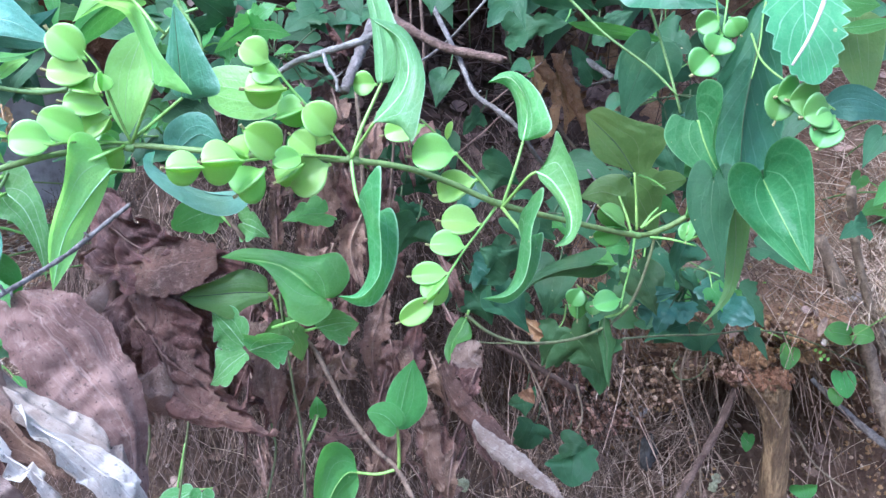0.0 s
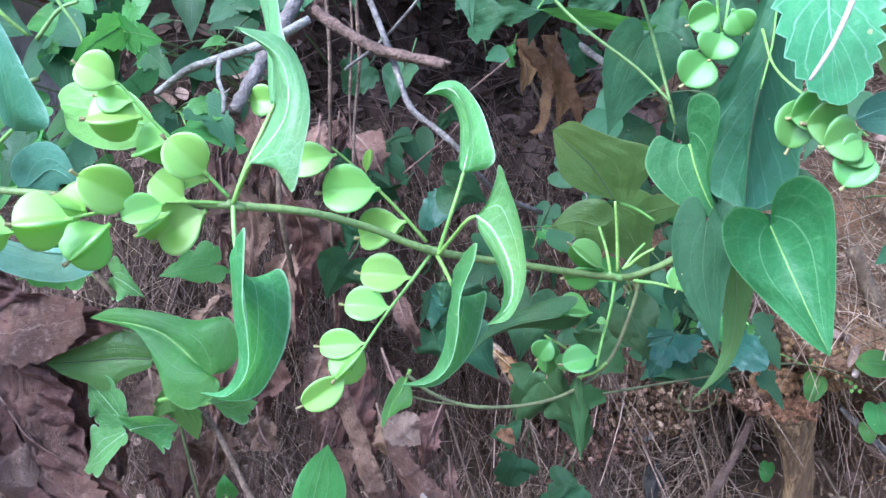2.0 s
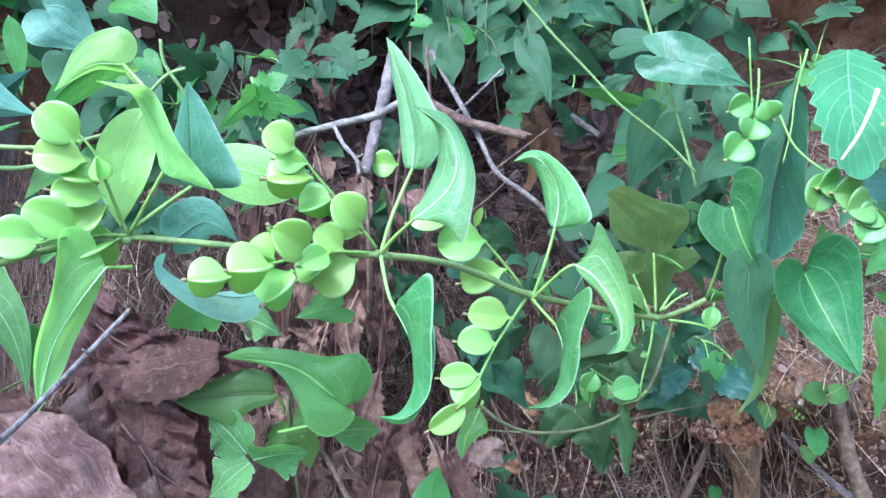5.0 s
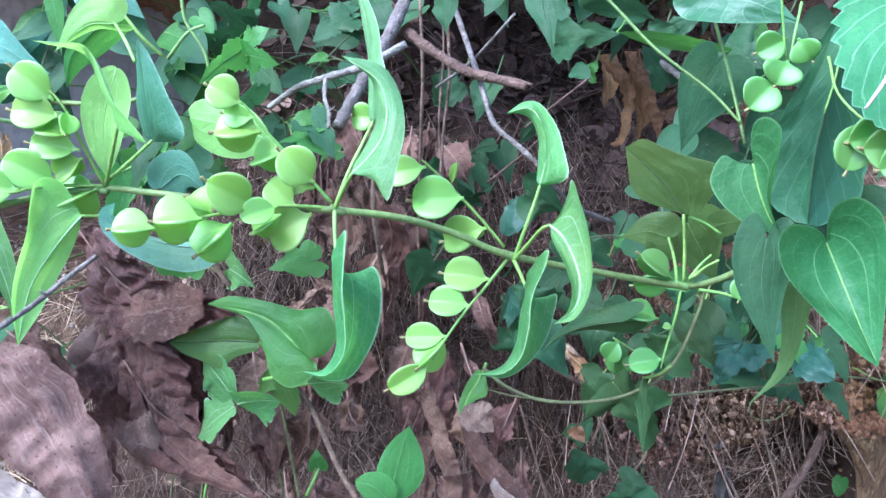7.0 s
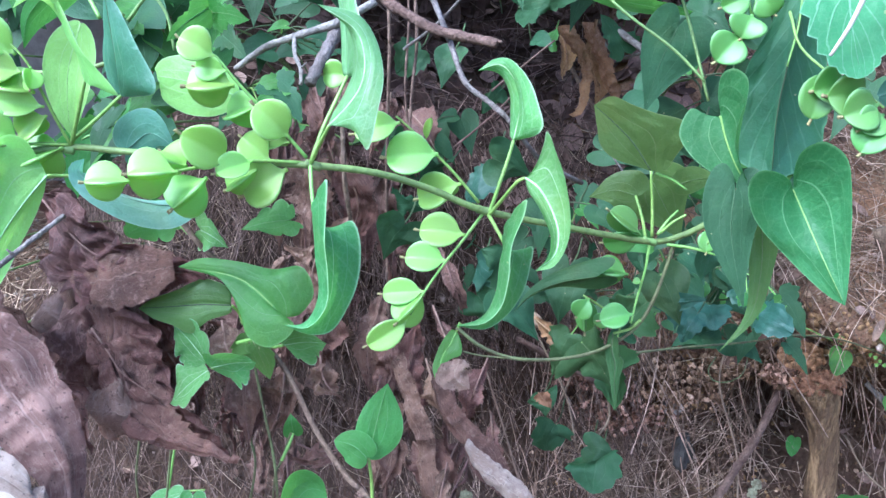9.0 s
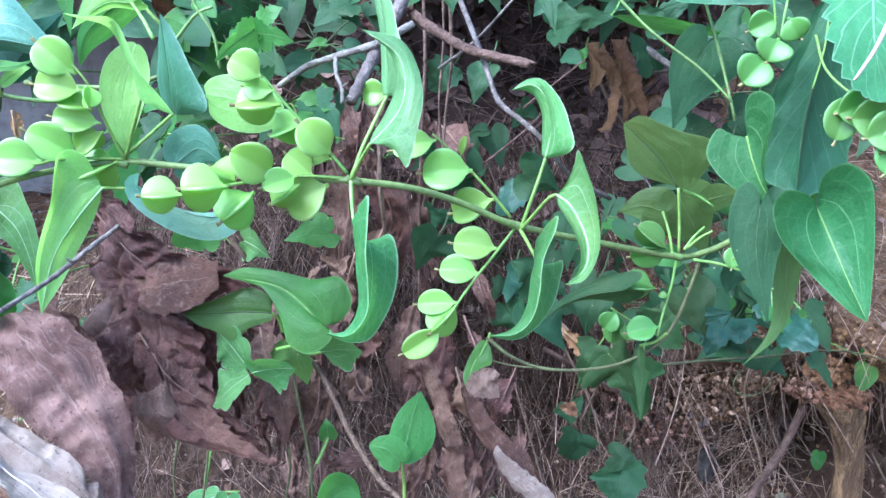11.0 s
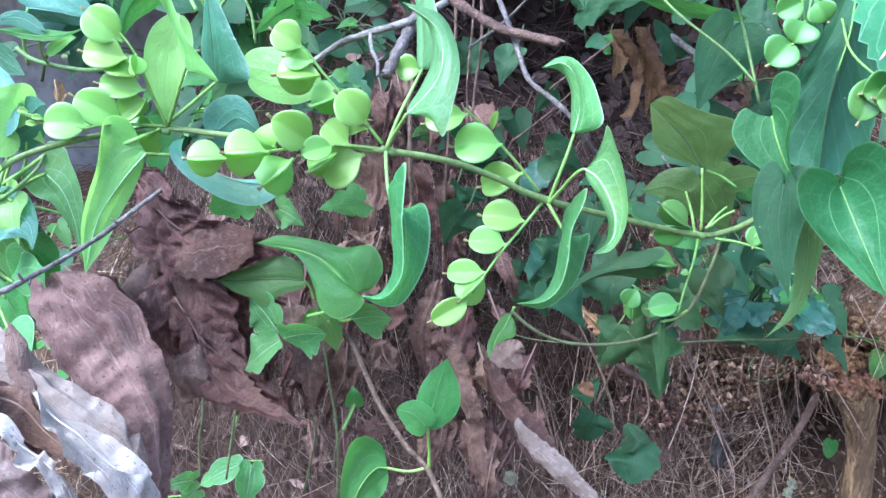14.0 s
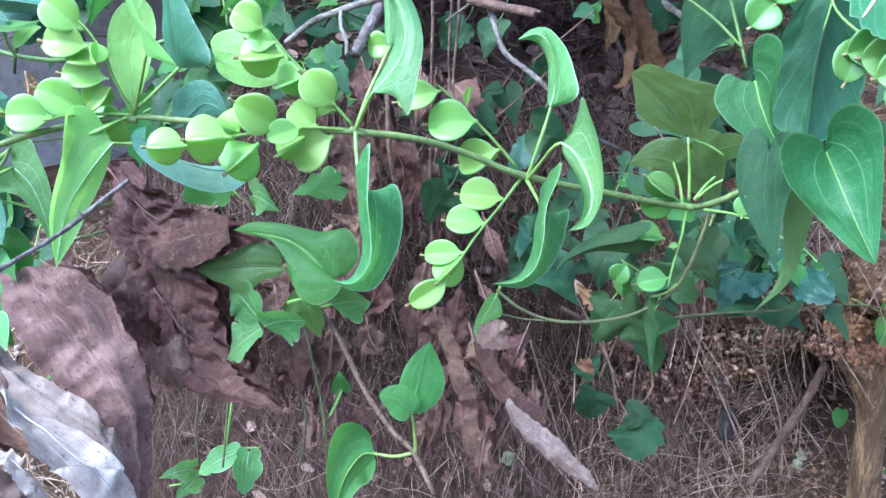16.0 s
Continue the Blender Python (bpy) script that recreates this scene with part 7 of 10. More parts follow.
leaf(sprout, GREEN, "round", [(0.3552, 0.79, 0.3927), (0.3546, 0.7862, 0.3992), (0.3565, 0.7883, 0.4024)], (0.0045, -0.0032, -0.0008), (-0.0045, 0.0032, 0.0008), teeth=0, seed=228)
leaf(sprout, GREEN, "round", [(0.4192, 0.8, 0.3561), (0.4194, 0.7907, 0.3469), (0.4227, 0.7875, 0.3322)], (-0.0123, -0.0028, -0.0026), (0.0124, 0.0028, 0.0026), teeth=0, seed=229)
leaf(sprout, GREEN, "round", [(0.4143, 0.8, 0.3369), (0.4131, 0.7924, 0.3312), (0.4148, 0.7908, 0.3211)], (-0.0076, 0.0011, -0.002), (0.0075, -0.0011, 0.002), teeth=0, seed=230)
leaf(sprout, GREEN, "round", [(0.3625, 0.9, 0.2424), (0.359, 0.8919, 0.2359), (0.3578, 0.8897, 0.2246)], (-0.0072, 0.0027, -0.0002), (0.0071, -0.0027, 0.0002), teeth=0, seed=231)
leaf(sprout, GREEN, "round", [(0.4168, 0.86, 0.1989), (0.4144, 0.8488, 0.1978), (0.415, 0.8435, 0.1891)], (-0.0147, 0.0002, -0.0044), (0.0146, -0.0002, 0.0044), teeth=0, seed=232)
# Tiny capsule meshes stand in for the sprout's flower buds.
capsule(sprout, (0.3855, 0.785, 0.3823), (0.3892, 0.785, 0.3807), (0.36, -0.44, 0.82), 0.0040)
capsule(sprout, (0.39, 0.785, 0.3789), (0.3937, 0.785, 0.3772), (0.36, -0.44, 0.82), 0.0040)
capsule(sprout, (0.381, 0.786, 0.3842), (0.3847, 0.786, 0.3826), (0.36, -0.44, 0.82), 0.0040)
capsule(sprout, (0.394, 0.784, 0.3757), (0.3977, 0.784, 0.3741), (0.36, -0.43, 0.82), 0.0040)
capsule(sprout, (0.3875, 0.785, 0.375), (0.3912, 0.785, 0.3734), (0.36, -0.43, 0.83), 0.0040)
capsule(sprout, (0.3509, 0.83, 0.4329), (0.3548, 0.83, 0.4312), (0.36, -0.47, 0.81), 0.0040)
capsule(sprout, (0.3613, 0.83, 0.4386), (0.3651, 0.83, 0.4369), (0.35, -0.48, 0.8), 0.0040)
leaf(sprout, FRESH, "round", [(0.3523, 0.84, 0.4405), (0.357, 0.8351, 0.444), (0.364, 0.8362, 0.4451)], (0.0008, -0.0016, -0.004), (-0.0008, 0.0016, 0.004), teeth=0, seed=233)
leaf(sprout, FRESH, "round", [(0.3594, 0.84, 0.4313), (0.3632, 0.8331, 0.4311), (0.3693, 0.8322, 0.4284)], (-0.0011, 0.0001, -0.0042), (0.0011, -0.0001, 0.0042), teeth=0, seed=234)
leaf(sprout, FRESH, "round", [(0.348, 0.84, 0.4339), (0.3415, 0.8334, 0.4403), (0.3372, 0.8328, 0.4443)], (0.003, 0, 0.003), (-0.003, 0, -0.003), teeth=0, seed=235)
leaf(sprout, FRESH, "round", [(0.37, 0.84, 0.419), (0.3736, 0.8352, 0.4184), (0.3796, 0.8365, 0.4152)], (-0.0018, -0.0012, -0.0039), (0.0018, 0.0012, 0.0039), teeth=0, seed=236)
leaf(sprout, FRESH, "round", [(0.3478, 0.84, 0.4242), (0.341, 0.8329, 0.4228), (0.3364, 0.8319, 0.4189)], (-0.0024, 0.001, 0.0034), (0.0024, -0.001, -0.0034), teeth=0, seed=237)

# tree seedling at the top right
tree = thing("tree_seedling", (0.2208, 0.46, 0.7082), "tree seedling with large toothed glossy leaves", "tree seedling")
leaf(tree, TOOTHED, "elliptic", [(0.2085, 0.445, 0.7083), (0.2095, 0.44, 0.6882), (0.2111, 0.432, 0.6647), (0.2186, 0.428, 0.6357)], (-0.023, 0, -0.0053), (0.0237, 0, 0.0034), label="large pale green leaf with saw-toothed edge", teeth=16, cup=0.1, wave=0.04, seed=238)
folded_leaf(tree, BROAD, [(0.2073, 0.5, 0.6962), (0.204, 0.499, 0.6613), (0.1993, 0.498, 0.617), (0.2, 0.496, 0.5782)], [(0.2073, 0.5, 0.6962), (0.1972, 0.503, 0.6852), (0.1898, 0.505, 0.6609), (0.1794, 0.506, 0.6357), (0.1743, 0.506, 0.6135), (0.1781, 0.505, 0.5915), (0.1907, 0.502, 0.5805), (0.2, 0.496, 0.5782)], [(0.2073, 0.5, 0.6962), (0.2182, 0.505, 0.6829), (0.2239, 0.507, 0.6575), (0.2266, 0.508, 0.6314), (0.231, 0.508, 0.6048), (0.2238, 0.506, 0.5882), (0.2106, 0.5, 0.5787), (0.2, 0.496, 0.5782)], label="broad blue-green leaf with a scalloped edge", bulge=0.1, scallop=0.09, seed=17)
leaf(tree, TEAL, "ovate", [(0.2644, 0.53, 0.6264), (0.2792, 0.53, 0.6329), (0.299, 0.53, 0.6298), (0.328, 0.53, 0.6153)], (0.0018, 0, -0.0157), (-0.0012, 0, 0.0101), seed=240)
leaf(tree, OLIVE, "ovate", [(0.2883, 0.56, 0.6969), (0.2957, 0.56, 0.6691), (0.3066, 0.56, 0.6287)], (-0.0186, 0, -0.0007), (0.0201, 0, 0.0008), seed=241)
leaf(tree, GREEN, "lance", [(0.2578, 0.5, 0.6772), (0.2757, 0.5, 0.6797), (0.3039, 0.5, 0.6861)], (0.0006, 0, -0.0051), (-0.0005, 0, 0.0043), seed=242)
leaf(tree, GREEN, "ovate", [(0.2465, 0.54, 0.7159), (0.2713, 0.53, 0.7), (0.2946, 0.53, 0.697)], (-0.0022, 0, -0.0137), (0.0022, 0, 0.0136), teeth=8, seed=243)
part("stem", tube([(0.2073, 0.49, 0.7132), (0.2031, 0.49, 0.6848), (0.2021, 0.488, 0.6631), (0.1983, 0.486, 0.6411)], 0.0008, 0.0005, 8, 6, 0.04, 262), STALK, tree)
part("stem", tube([(0.0263, 0.57, 0.7543), (0.0574, 0.565, 0.722), (0.0836, 0.56, 0.6978), (0.1097, 0.555, 0.6738), (0.1436, 0.55, 0.6503), (0.1647, 0.545, 0.6306)], 0.0011, 0.0009, 8, 6, 0.04, 263), VINE, tree)
part("stem", tube([(0.1191, 0.58, 0.7634), (0.1384, 0.57, 0.7093), (0.1548, 0.56, 0.6638), (0.1689, 0.55, 0.6186)], 0.0012, 0.001, 8, 6, 0.04, 264), VINE, tree)
grassy = thing("broad_grass", (0.4377, 0.72, 0.4995), "broad green grass blades beside the bank", "grass")
leaf(grassy, GREEN, "lance", [(0.4163, 0.7, 0.4579), (0.4157, 0.69, 0.4359), (0.4149, 0.69, 0.4058)], (-0.0073, 0, -0.0024), (0.0073, 0, 0.0024), seed=244)
leaf(grassy, GREEN, "lance", [(0.4075, 0.7, 0.5056), (0.4133, 0.69, 0.4836), (0.415, 0.69, 0.4419)], (-0.0097, 0, -0.0032), (0.0097, 0, 0.0032), seed=245)
leaf(grassy, GREEN, "lance", [(0.4177, 0.7, 0.5), (0.4374, 0.7, 0.4948), (0.4581, 0.69, 0.4793)], (0.0003, 0, -0.0029), (0.0098, 0, 0.0033), seed=246)
leaf(grassy, GREEN, "lance", [(0.4149, 0.72, 0.5213), (0.4481, 0.72, 0.5154), (0.4888, 0.72, 0.506)], (-0.0075, 0, -0.0025), (0.0075, 0, 0.0025), seed=247)
leaf(grassy, GREEN, "lance", [(0.4496, 0.66, 0.5188), (0.451, 0.66, 0.4787), (0.4571, 0.65, 0.4232)], (-0.013, 0, -0.0043), (0.013, 0, 0.0043), seed=248)
leaf(grassy, GREEN, "lance", [(0.4347, 0.62, 0.3744), (0.4411, 0.62, 0.3518), (0.4494, 0.62, 0.3291)], (-0.0092, 0, -0.0029), (0.0092, 0, 0.0029), seed=249)

# dead leaves
dead_sheet(MAUVE, "large grey-brown dead leaf with a creased blade", [(-0.2427, 0.356, 0.4971), (-0.2324, 0.348, 0.4758), (-0.2135, 0.342, 0.4533), (-0.1906, 0.338, 0.4412), (-0.1672, 0.334, 0.4268), (-0.1585, 0.332, 0.4083), (-0.1537, 0.33, 0.3794)], [(-0.2157, 0.362, 0.5037), (-0.1927, 0.36, 0.5006), (-0.1726, 0.36, 0.4783), (-0.1589, 0.358, 0.4545), (-0.1517, 0.354, 0.4297), (-0.1502, 0.35, 0.3971), (-0.1525, 0.346, 0.3687)], bulge=0.04, crumple=0.0035, ridge=(0.62, 0.09), seed=3)
dead_sheet(PINKISH, "grey-pink dead leaf with fine raised veins", [(-0.2425, 0.325, 0.481), (-0.225, 0.324, 0.4745), (-0.2042, 0.322, 0.4612), (-0.1817, 0.32, 0.4522), (-0.1644, 0.318, 0.4459), (-0.1539, 0.316, 0.4356), (-0.1467, 0.314, 0.4127)], [(-0.2315, 0.308, 0.4472), (-0.2033, 0.306, 0.4493), (-0.1836, 0.305, 0.4416), (-0.1658, 0.304, 0.4321), (-0.1534, 0.304, 0.4246), (-0.1448, 0.305, 0.4176), (-0.1404, 0.306, 0.4051)], bulge=0.1, crumple=0.003, ragged=0.03, ridge=(0.45, 0.06), seed=5)
dead_sheet(BLEACHED, "bleached whitish dead leaf curling up at its edge", [(-0.1905, 0.289, 0.4634), (-0.1765, 0.291, 0.4526), (-0.1583, 0.293, 0.4439), (-0.1401, 0.295, 0.4312), (-0.1282, 0.296, 0.4212), (-0.1237, 0.296, 0.404)], [(-0.1847, 0.282, 0.4646), (-0.1723, 0.272, 0.4557), (-0.162, 0.265, 0.4561), (-0.1558, 0.264, 0.4469), (-0.1505, 0.265, 0.4408), (-0.143, 0.268, 0.4336), (-0.1336, 0.274, 0.4135)], bulge=0.12, crumple=0.0025, ragged=0.02, seed=7)
dead_sheet(DEAD, "brown inner side of a curled dead leaf", [(-0.2224, 0.292, 0.4555), (-0.2117, 0.296, 0.4608), (-0.1991, 0.296, 0.4597), (-0.1923, 0.294, 0.454), (-0.1842, 0.29, 0.4472), (-0.175, 0.288, 0.4422), (-0.1631, 0.284, 0.4292)], [(-0.2076, 0.276, 0.4622), (-0.1974, 0.274, 0.4552), (-0.1914, 0.276, 0.4503), (-0.1847, 0.28, 0.4415), (-0.1787, 0.282, 0.4376), (-0.1713, 0.282, 0.4343), (-0.1598, 0.28, 0.4299)], bulge=-0.3, crumple=0.002, ragged=0.03, seed=9)
dead_sheet(BLEACHED, "pale dead leaf folded over in front of others", [(-0.2052, 0.271, 0.4646), (-0.1927, 0.27, 0.4565), (-0.1799, 0.27, 0.4475), (-0.1685, 0.27, 0.4406), (-0.1559, 0.27, 0.4281), (-0.1485, 0.271, 0.4127)], [(-0.1993, 0.258, 0.4572), (-0.185, 0.258, 0.4538), (-0.1762, 0.259, 0.4448), (-0.1658, 0.26, 0.4389), (-0.1578, 0.262, 0.4264), (-0.1555, 0.264, 0.4141)], bulge=0.12, crumple=0.003, ragged=0.03, seed=11)
dead_sheet(PINKISH, "mottled grey-pink dead leaf under a bleached one", [(-0.236, 0.278, 0.443), (-0.2161, 0.277, 0.4442), (-0.1994, 0.277, 0.4399), (-0.1885, 0.278, 0.4306), (-0.179, 0.279, 0.4226), (-0.1711, 0.28, 0.4113), (-0.1696, 0.281, 0.3956)], [(-0.2248, 0.262, 0.4123), (-0.2061, 0.262, 0.4154), (-0.1957, 0.264, 0.4131), (-0.1885, 0.266, 0.4087), (-0.1813, 0.268, 0.4028), (-0.1772, 0.27, 0.3947), (-0.1764, 0.272, 0.3813)], bulge=0.12, crumple=0.005, ragged=0.06, ridge=(0.4, 0.08), seed=13)
dead_sheet(RUSSET, "reddish hollow curl of a dead leaf with a pale rim", [(-0.2333, 0.285, 0.4295), (-0.232, 0.288, 0.4487), (-0.2276, 0.292, 0.4579), (-0.2176, 0.296, 0.4593), (-0.2078, 0.297, 0.4471), (-0.1999, 0.295, 0.4251)], [(-0.2315, 0.302, 0.4204), (-0.2311, 0.308, 0.4296), (-0.2278, 0.312, 0.4353), (-0.2226, 0.312, 0.4359), (-0.2167, 0.31, 0.4305), (-0.2091, 0.304, 0.419)], bulge=-0.2, crumple=0.002, ragged=0.04, seed=15)
dead_sheet(MAUVE, "curled brown dead leaf beside a hollow one", [(-0.2041, 0.3, 0.4228), (-0.2088, 0.302, 0.4471), (-0.2149, 0.305, 0.4611), (-0.2212, 0.31, 0.476), (-0.2222, 0.316, 0.4868)], [(-0.1861, 0.306, 0.4202), (-0.1908, 0.308, 0.435), (-0.1994, 0.31, 0.4512), (-0.2086, 0.314, 0.4652), (-0.2138, 0.318, 0.4766)], bulge=0.1, crumple=0.003, ragged=0.05, seed=17)
dead_leaf(DEAD, "brown dead leaf with a torn edge", "ovate", [(-0.2568, 0.41, 0.4906), (-0.2248, 0.402, 0.474), (-0.1971, 0.398, 0.4419), (-0.1739, 0.396, 0.405)], (-0.0162, 0, -0.0125), (0.016, 0, 0.0137), crumple=0.007, ragged=0.3, pleat=0.15, seed=251)
dead_sheet(DEAD, "long brown dead leaf hanging with a torn edge", [(-0.2101, 0.45, 0.5008), (-0.1983, 0.44, 0.4752), (-0.1912, 0.432, 0.4509), (-0.1792, 0.425, 0.4234), (-0.1618, 0.42, 0.4111), (-0.1361, 0.415, 0.4089), (-0.0945, 0.41, 0.4073)], [(-0.1592, 0.445, 0.5066), (-0.1637, 0.44, 0.4711), (-0.156, 0.435, 0.4463), (-0.1458, 0.43, 0.4298), (-0.1315, 0.424, 0.4183), (-0.1137, 0.418, 0.4135), (-0.0919, 0.41, 0.4058)], bulge=0.12, crumple=0.005, ragged=0.16, ridge=(0.35, 0.14), seed=31)
dead_sheet(DEAD, "narrow dark brown dead leaf rolled lengthwise", [(-0.2268, 0.45, 0.4953), (-0.2201, 0.445, 0.4715), (-0.2154, 0.44, 0.4456), (-0.2033, 0.438, 0.4195), (-0.1935, 0.436, 0.3991)], [(-0.2114, 0.45, 0.4968), (-0.207, 0.452, 0.4671), (-0.2006, 0.447, 0.4411), (-0.1921, 0.442, 0.4195), (-0.1846, 0.438, 0.3966)], bulge=0.35, crumple=0.004, ragged=0.12, seed=33)
dead_sheet(MAUVE, "small grey-brown curl of dead leaf", [(-0.2293, 0.43, 0.4737), (-0.2224, 0.43, 0.4848), (-0.2124, 0.43, 0.4961)], [(-0.2212, 0.423, 0.468), (-0.2117, 0.423, 0.477), (-0.2087, 0.428, 0.4878)], bulge=0.25, crumple=0.003, seed=35)
dead_leaf(RUSSET, "large reddish-brown crumpled dead leaf", "ovate", [(-0.2369, 0.455, 0.5448), (-0.1999, 0.44, 0.5186), (-0.1644, 0.435, 0.5102), (-0.1254, 0.44, 0.5077)], (-0.0081, 0, -0.0285), (0.004, 0, 0.0186), crumple=0.008, pleat=0.2, seed=258)
dead_leaf(DEAD, "long crumpled brown dead leaf hanging down", "ovate", [(-0.2047, 0.45, 0.4979), (-0.1894, 0.44, 0.4627), (-0.165, 0.435, 0.4271), (-0.1096, 0.44, 0.3917)], (-0.0271, 0, -0.0209), (0.0267, 0, 0.0243), crumple=0.008, pleat=0.2, seed=260)
dead_leaf(RUSSET, "dark crumpled dead leaf hanging down", "ovate", [(-0.182, 0.46, 0.4895), (-0.1685, 0.455, 0.4679), (-0.1492, 0.455, 0.4375), (-0.143, 0.46, 0.404)], (-0.0235, 0, -0.0092), (0.0194, 0, 0.0167), crumple=0.009, pleat=0.2, seed=262)
dead_leaf(DEAD, "curled brown strip of dead leaf", "lance", [(-0.1925, 0.43, 0.4725), (-0.1794, 0.425, 0.4596), (-0.1685, 0.425, 0.4453), (-0.1406, 0.43, 0.4265)], (-0.0061, 0, -0.0116), (0.0004, 0.01, 0.0049), crumple=0.006, cup=0.5, seed=263)
dead_sheet(RUSSET, "reddish dead leaf with dark spots", [(-0.2138, 0.442, 0.5021), (-0.1887, 0.437, 0.5178), (-0.1628, 0.432, 0.5255), (-0.1399, 0.43, 0.5221)], [(-0.2017, 0.432, 0.4883), (-0.1746, 0.424, 0.4878), (-0.1537, 0.422, 0.4941), (-0.1385, 0.427, 0.5069)], bulge=0.08, crumple=0.003, ragged=0.08, seed=37)
dead_sheet(MAUVE, "curled brown tip of a dead leaf", [(-0.2027, 0.43, 0.4337), (-0.1885, 0.424, 0.4359), (-0.1732, 0.42, 0.4454), (-0.164, 0.42, 0.4311)], [(-0.1973, 0.43, 0.4212), (-0.1848, 0.423, 0.4132), (-0.1699, 0.418, 0.4101), (-0.1625, 0.42, 0.4189)], bulge=0.25, crumple=0.003, ragged=0.1, seed=39)
dead_sheet(DEAD, "brown dead leaf with a curled pale rim", [(-0.1825, 0.425, 0.4656), (-0.1755, 0.42, 0.4489), (-0.1682, 0.416, 0.432), (-0.1575, 0.413, 0.4211), (-0.142, 0.411, 0.4182)], [(-0.1932, 0.432, 0.4546), (-0.1886, 0.428, 0.4369), (-0.1812, 0.424, 0.4196), (-0.1673, 0.42, 0.4096), (-0.1482, 0.416, 0.4092)], bulge=0.25, crumple=0.003, ragged=0.1, seed=41)
dead_leaf(RUSSET, "dark crumpled dead leaf hanging down", "ovate", [(-0.2331, 0.47, 0.5242), (-0.2172, 0.46, 0.4876), (-0.2022, 0.46, 0.4408), (-0.2115, 0.47, 0.3876)], (-0.0238, 0, -0.0052), (0.0315, 0, 0.0095), crumple=0.013, pleat=0.2, seed=261)
dead_leaf(DEAD, "narrow curled brown dead leaf hanging down", "lance", [(-0.1116, 0.49, 0.4461), (-0.1155, 0.475, 0.4171), (-0.1098, 0.47, 0.3839)], (-0.0106, 0.001, -0.0022), (0.0093, 0.004, 0.0005), crumple=0.004, cup=0.8, ragged=0.35, seed=264)
dead_leaf(RUSSET, "reddish curled dead leaf hanging down", "lance", [(-0.092, 0.485, 0.4403), (-0.0913, 0.475, 0.4144), (-0.1082, 0.48, 0.3736)], (-0.0109, 0.013, -0.0063), (0.007, 0.004, 0.0003), crumple=0.007, cup=0.8, ragged=0.35, seed=265)
dead_leaf(DEAD, "narrow curled brown dead leaf hanging down", "lance", [(-0.0725, 0.5, 0.4415), (-0.0662, 0.49, 0.4279), (-0.0529, 0.485, 0.4177)], (-0.0081, 0.001, -0.0021), (0.0073, 0.004, 0.0005), crumple=0.01, cup=0.8, ragged=0.35, seed=266)
dead_leaf(DEAD, "narrow curled brown dead leaf hanging down", "lance", [(-0.0483, 0.6, 0.4594), (-0.0601, 0.59, 0.4221), (-0.0558, 0.585, 0.3796)], (-0.0101, 0.001, -0.0023), (0.0095, 0.004, 0.001), crumple=0.004, cup=0.8, ragged=0.35, seed=267)
dead_leaf(RUSSET, "reddish curled dead leaf hanging down", "lance", [(-0.0237, 0.6, 0.4413), (-0.0261, 0.59, 0.4046), (-0.0175, 0.59, 0.3654)], (-0.0093, 0.001, -0.0023), (0.0089, 0.004, 0.0008), crumple=0.007, cup=0.8, ragged=0.35, seed=268)
dead_leaf(DEAD, "narrow curled brown dead leaf hanging down", "lance", [(-0.0878, 0.55, 0.5082), (-0.0938, 0.55, 0.4765), (-0.082, 0.55, 0.45)], (-0.0115, 0.013, -0.0046), (0.0079, 0.004, 0.001), crumple=0.01, cup=0.8, ragged=0.35, seed=269)
dead_leaf(DEAD, "narrow curled brown dead leaf hanging down", "lance", [(-0.0679, 0.56, 0.5301), (-0.0753, 0.555, 0.5036), (-0.0646, 0.55, 0.4691)], (-0.0082, 0.001, -0.0019), (0.0073, 0.004, 0.0011), crumple=0.004, cup=0.8, ragged=0.35, seed=270)
dead_leaf(RUSSET, "reddish curled dead leaf hanging down", "lance", [(-0.0466, 0.6, 0.5502), (-0.0502, 0.6, 0.517), (-0.0443, 0.6, 0.4839)], (-0.0086, 0.001, -0.002), (0.008, 0.004, 0.0013), crumple=0.007, cup=0.8, ragged=0.35, seed=271)
dead_leaf(DEAD, "narrow curled brown dead leaf hanging down", "lance", [(-0.0879, 0.5, 0.3757), (-0.07, 0.495, 0.3745), (-0.0486, 0.49, 0.3822)], (-0.0058, 0.001, -0.0021), (0.0049, 0.004, 0.0001), crumple=0.01, cup=0.8, ragged=0.35, seed=272)
dead_leaf(DEAD, "narrow curled brown dead leaf hanging down", "lance", [(-0.1225, 0.6, 0.57), (-0.1076, 0.6, 0.5331), (-0.1116, 0.6, 0.4948)], (-0.0157, 0.013, -0.0035), (0.012, 0.004, 0.0016), crumple=0.004, cup=0.8, ragged=0.35, seed=273)
dead_leaf(RUSSET, "reddish curled dead leaf hanging down", "lance", [(-0.0928, 0.62, 0.5609), (-0.0772, 0.62, 0.5229), (-0.091, 0.62, 0.4878)], (-0.0133, 0.001, -0.0022), (0.0126, 0.004, 0.0016), crumple=0.007, cup=0.8, ragged=0.35, seed=274)
dead_leaf(DEAD, "narrow curled brown dead leaf hanging down", "lance", [(-0.1268, 0.66, 0.6173), (-0.1138, 0.65, 0.5782), (-0.1232, 0.65, 0.5427)], (-0.0131, 0.001, -0.0021), (0.0121, 0.004, 0.0019), crumple=0.01, cup=0.8, ragged=0.35, seed=275)
dead_leaf(DEAD, "narrow curled brown dead leaf hanging down", "lance", [(-0.0411, 0.62, 0.6012), (-0.0255, 0.61, 0.5879), (-0.0153, 0.61, 0.5697)], (-0.0092, 0.001, -0.0018), (0.0088, 0.004, 0.0017), crumple=0.004, cup=0.8, ragged=0.35, seed=276)
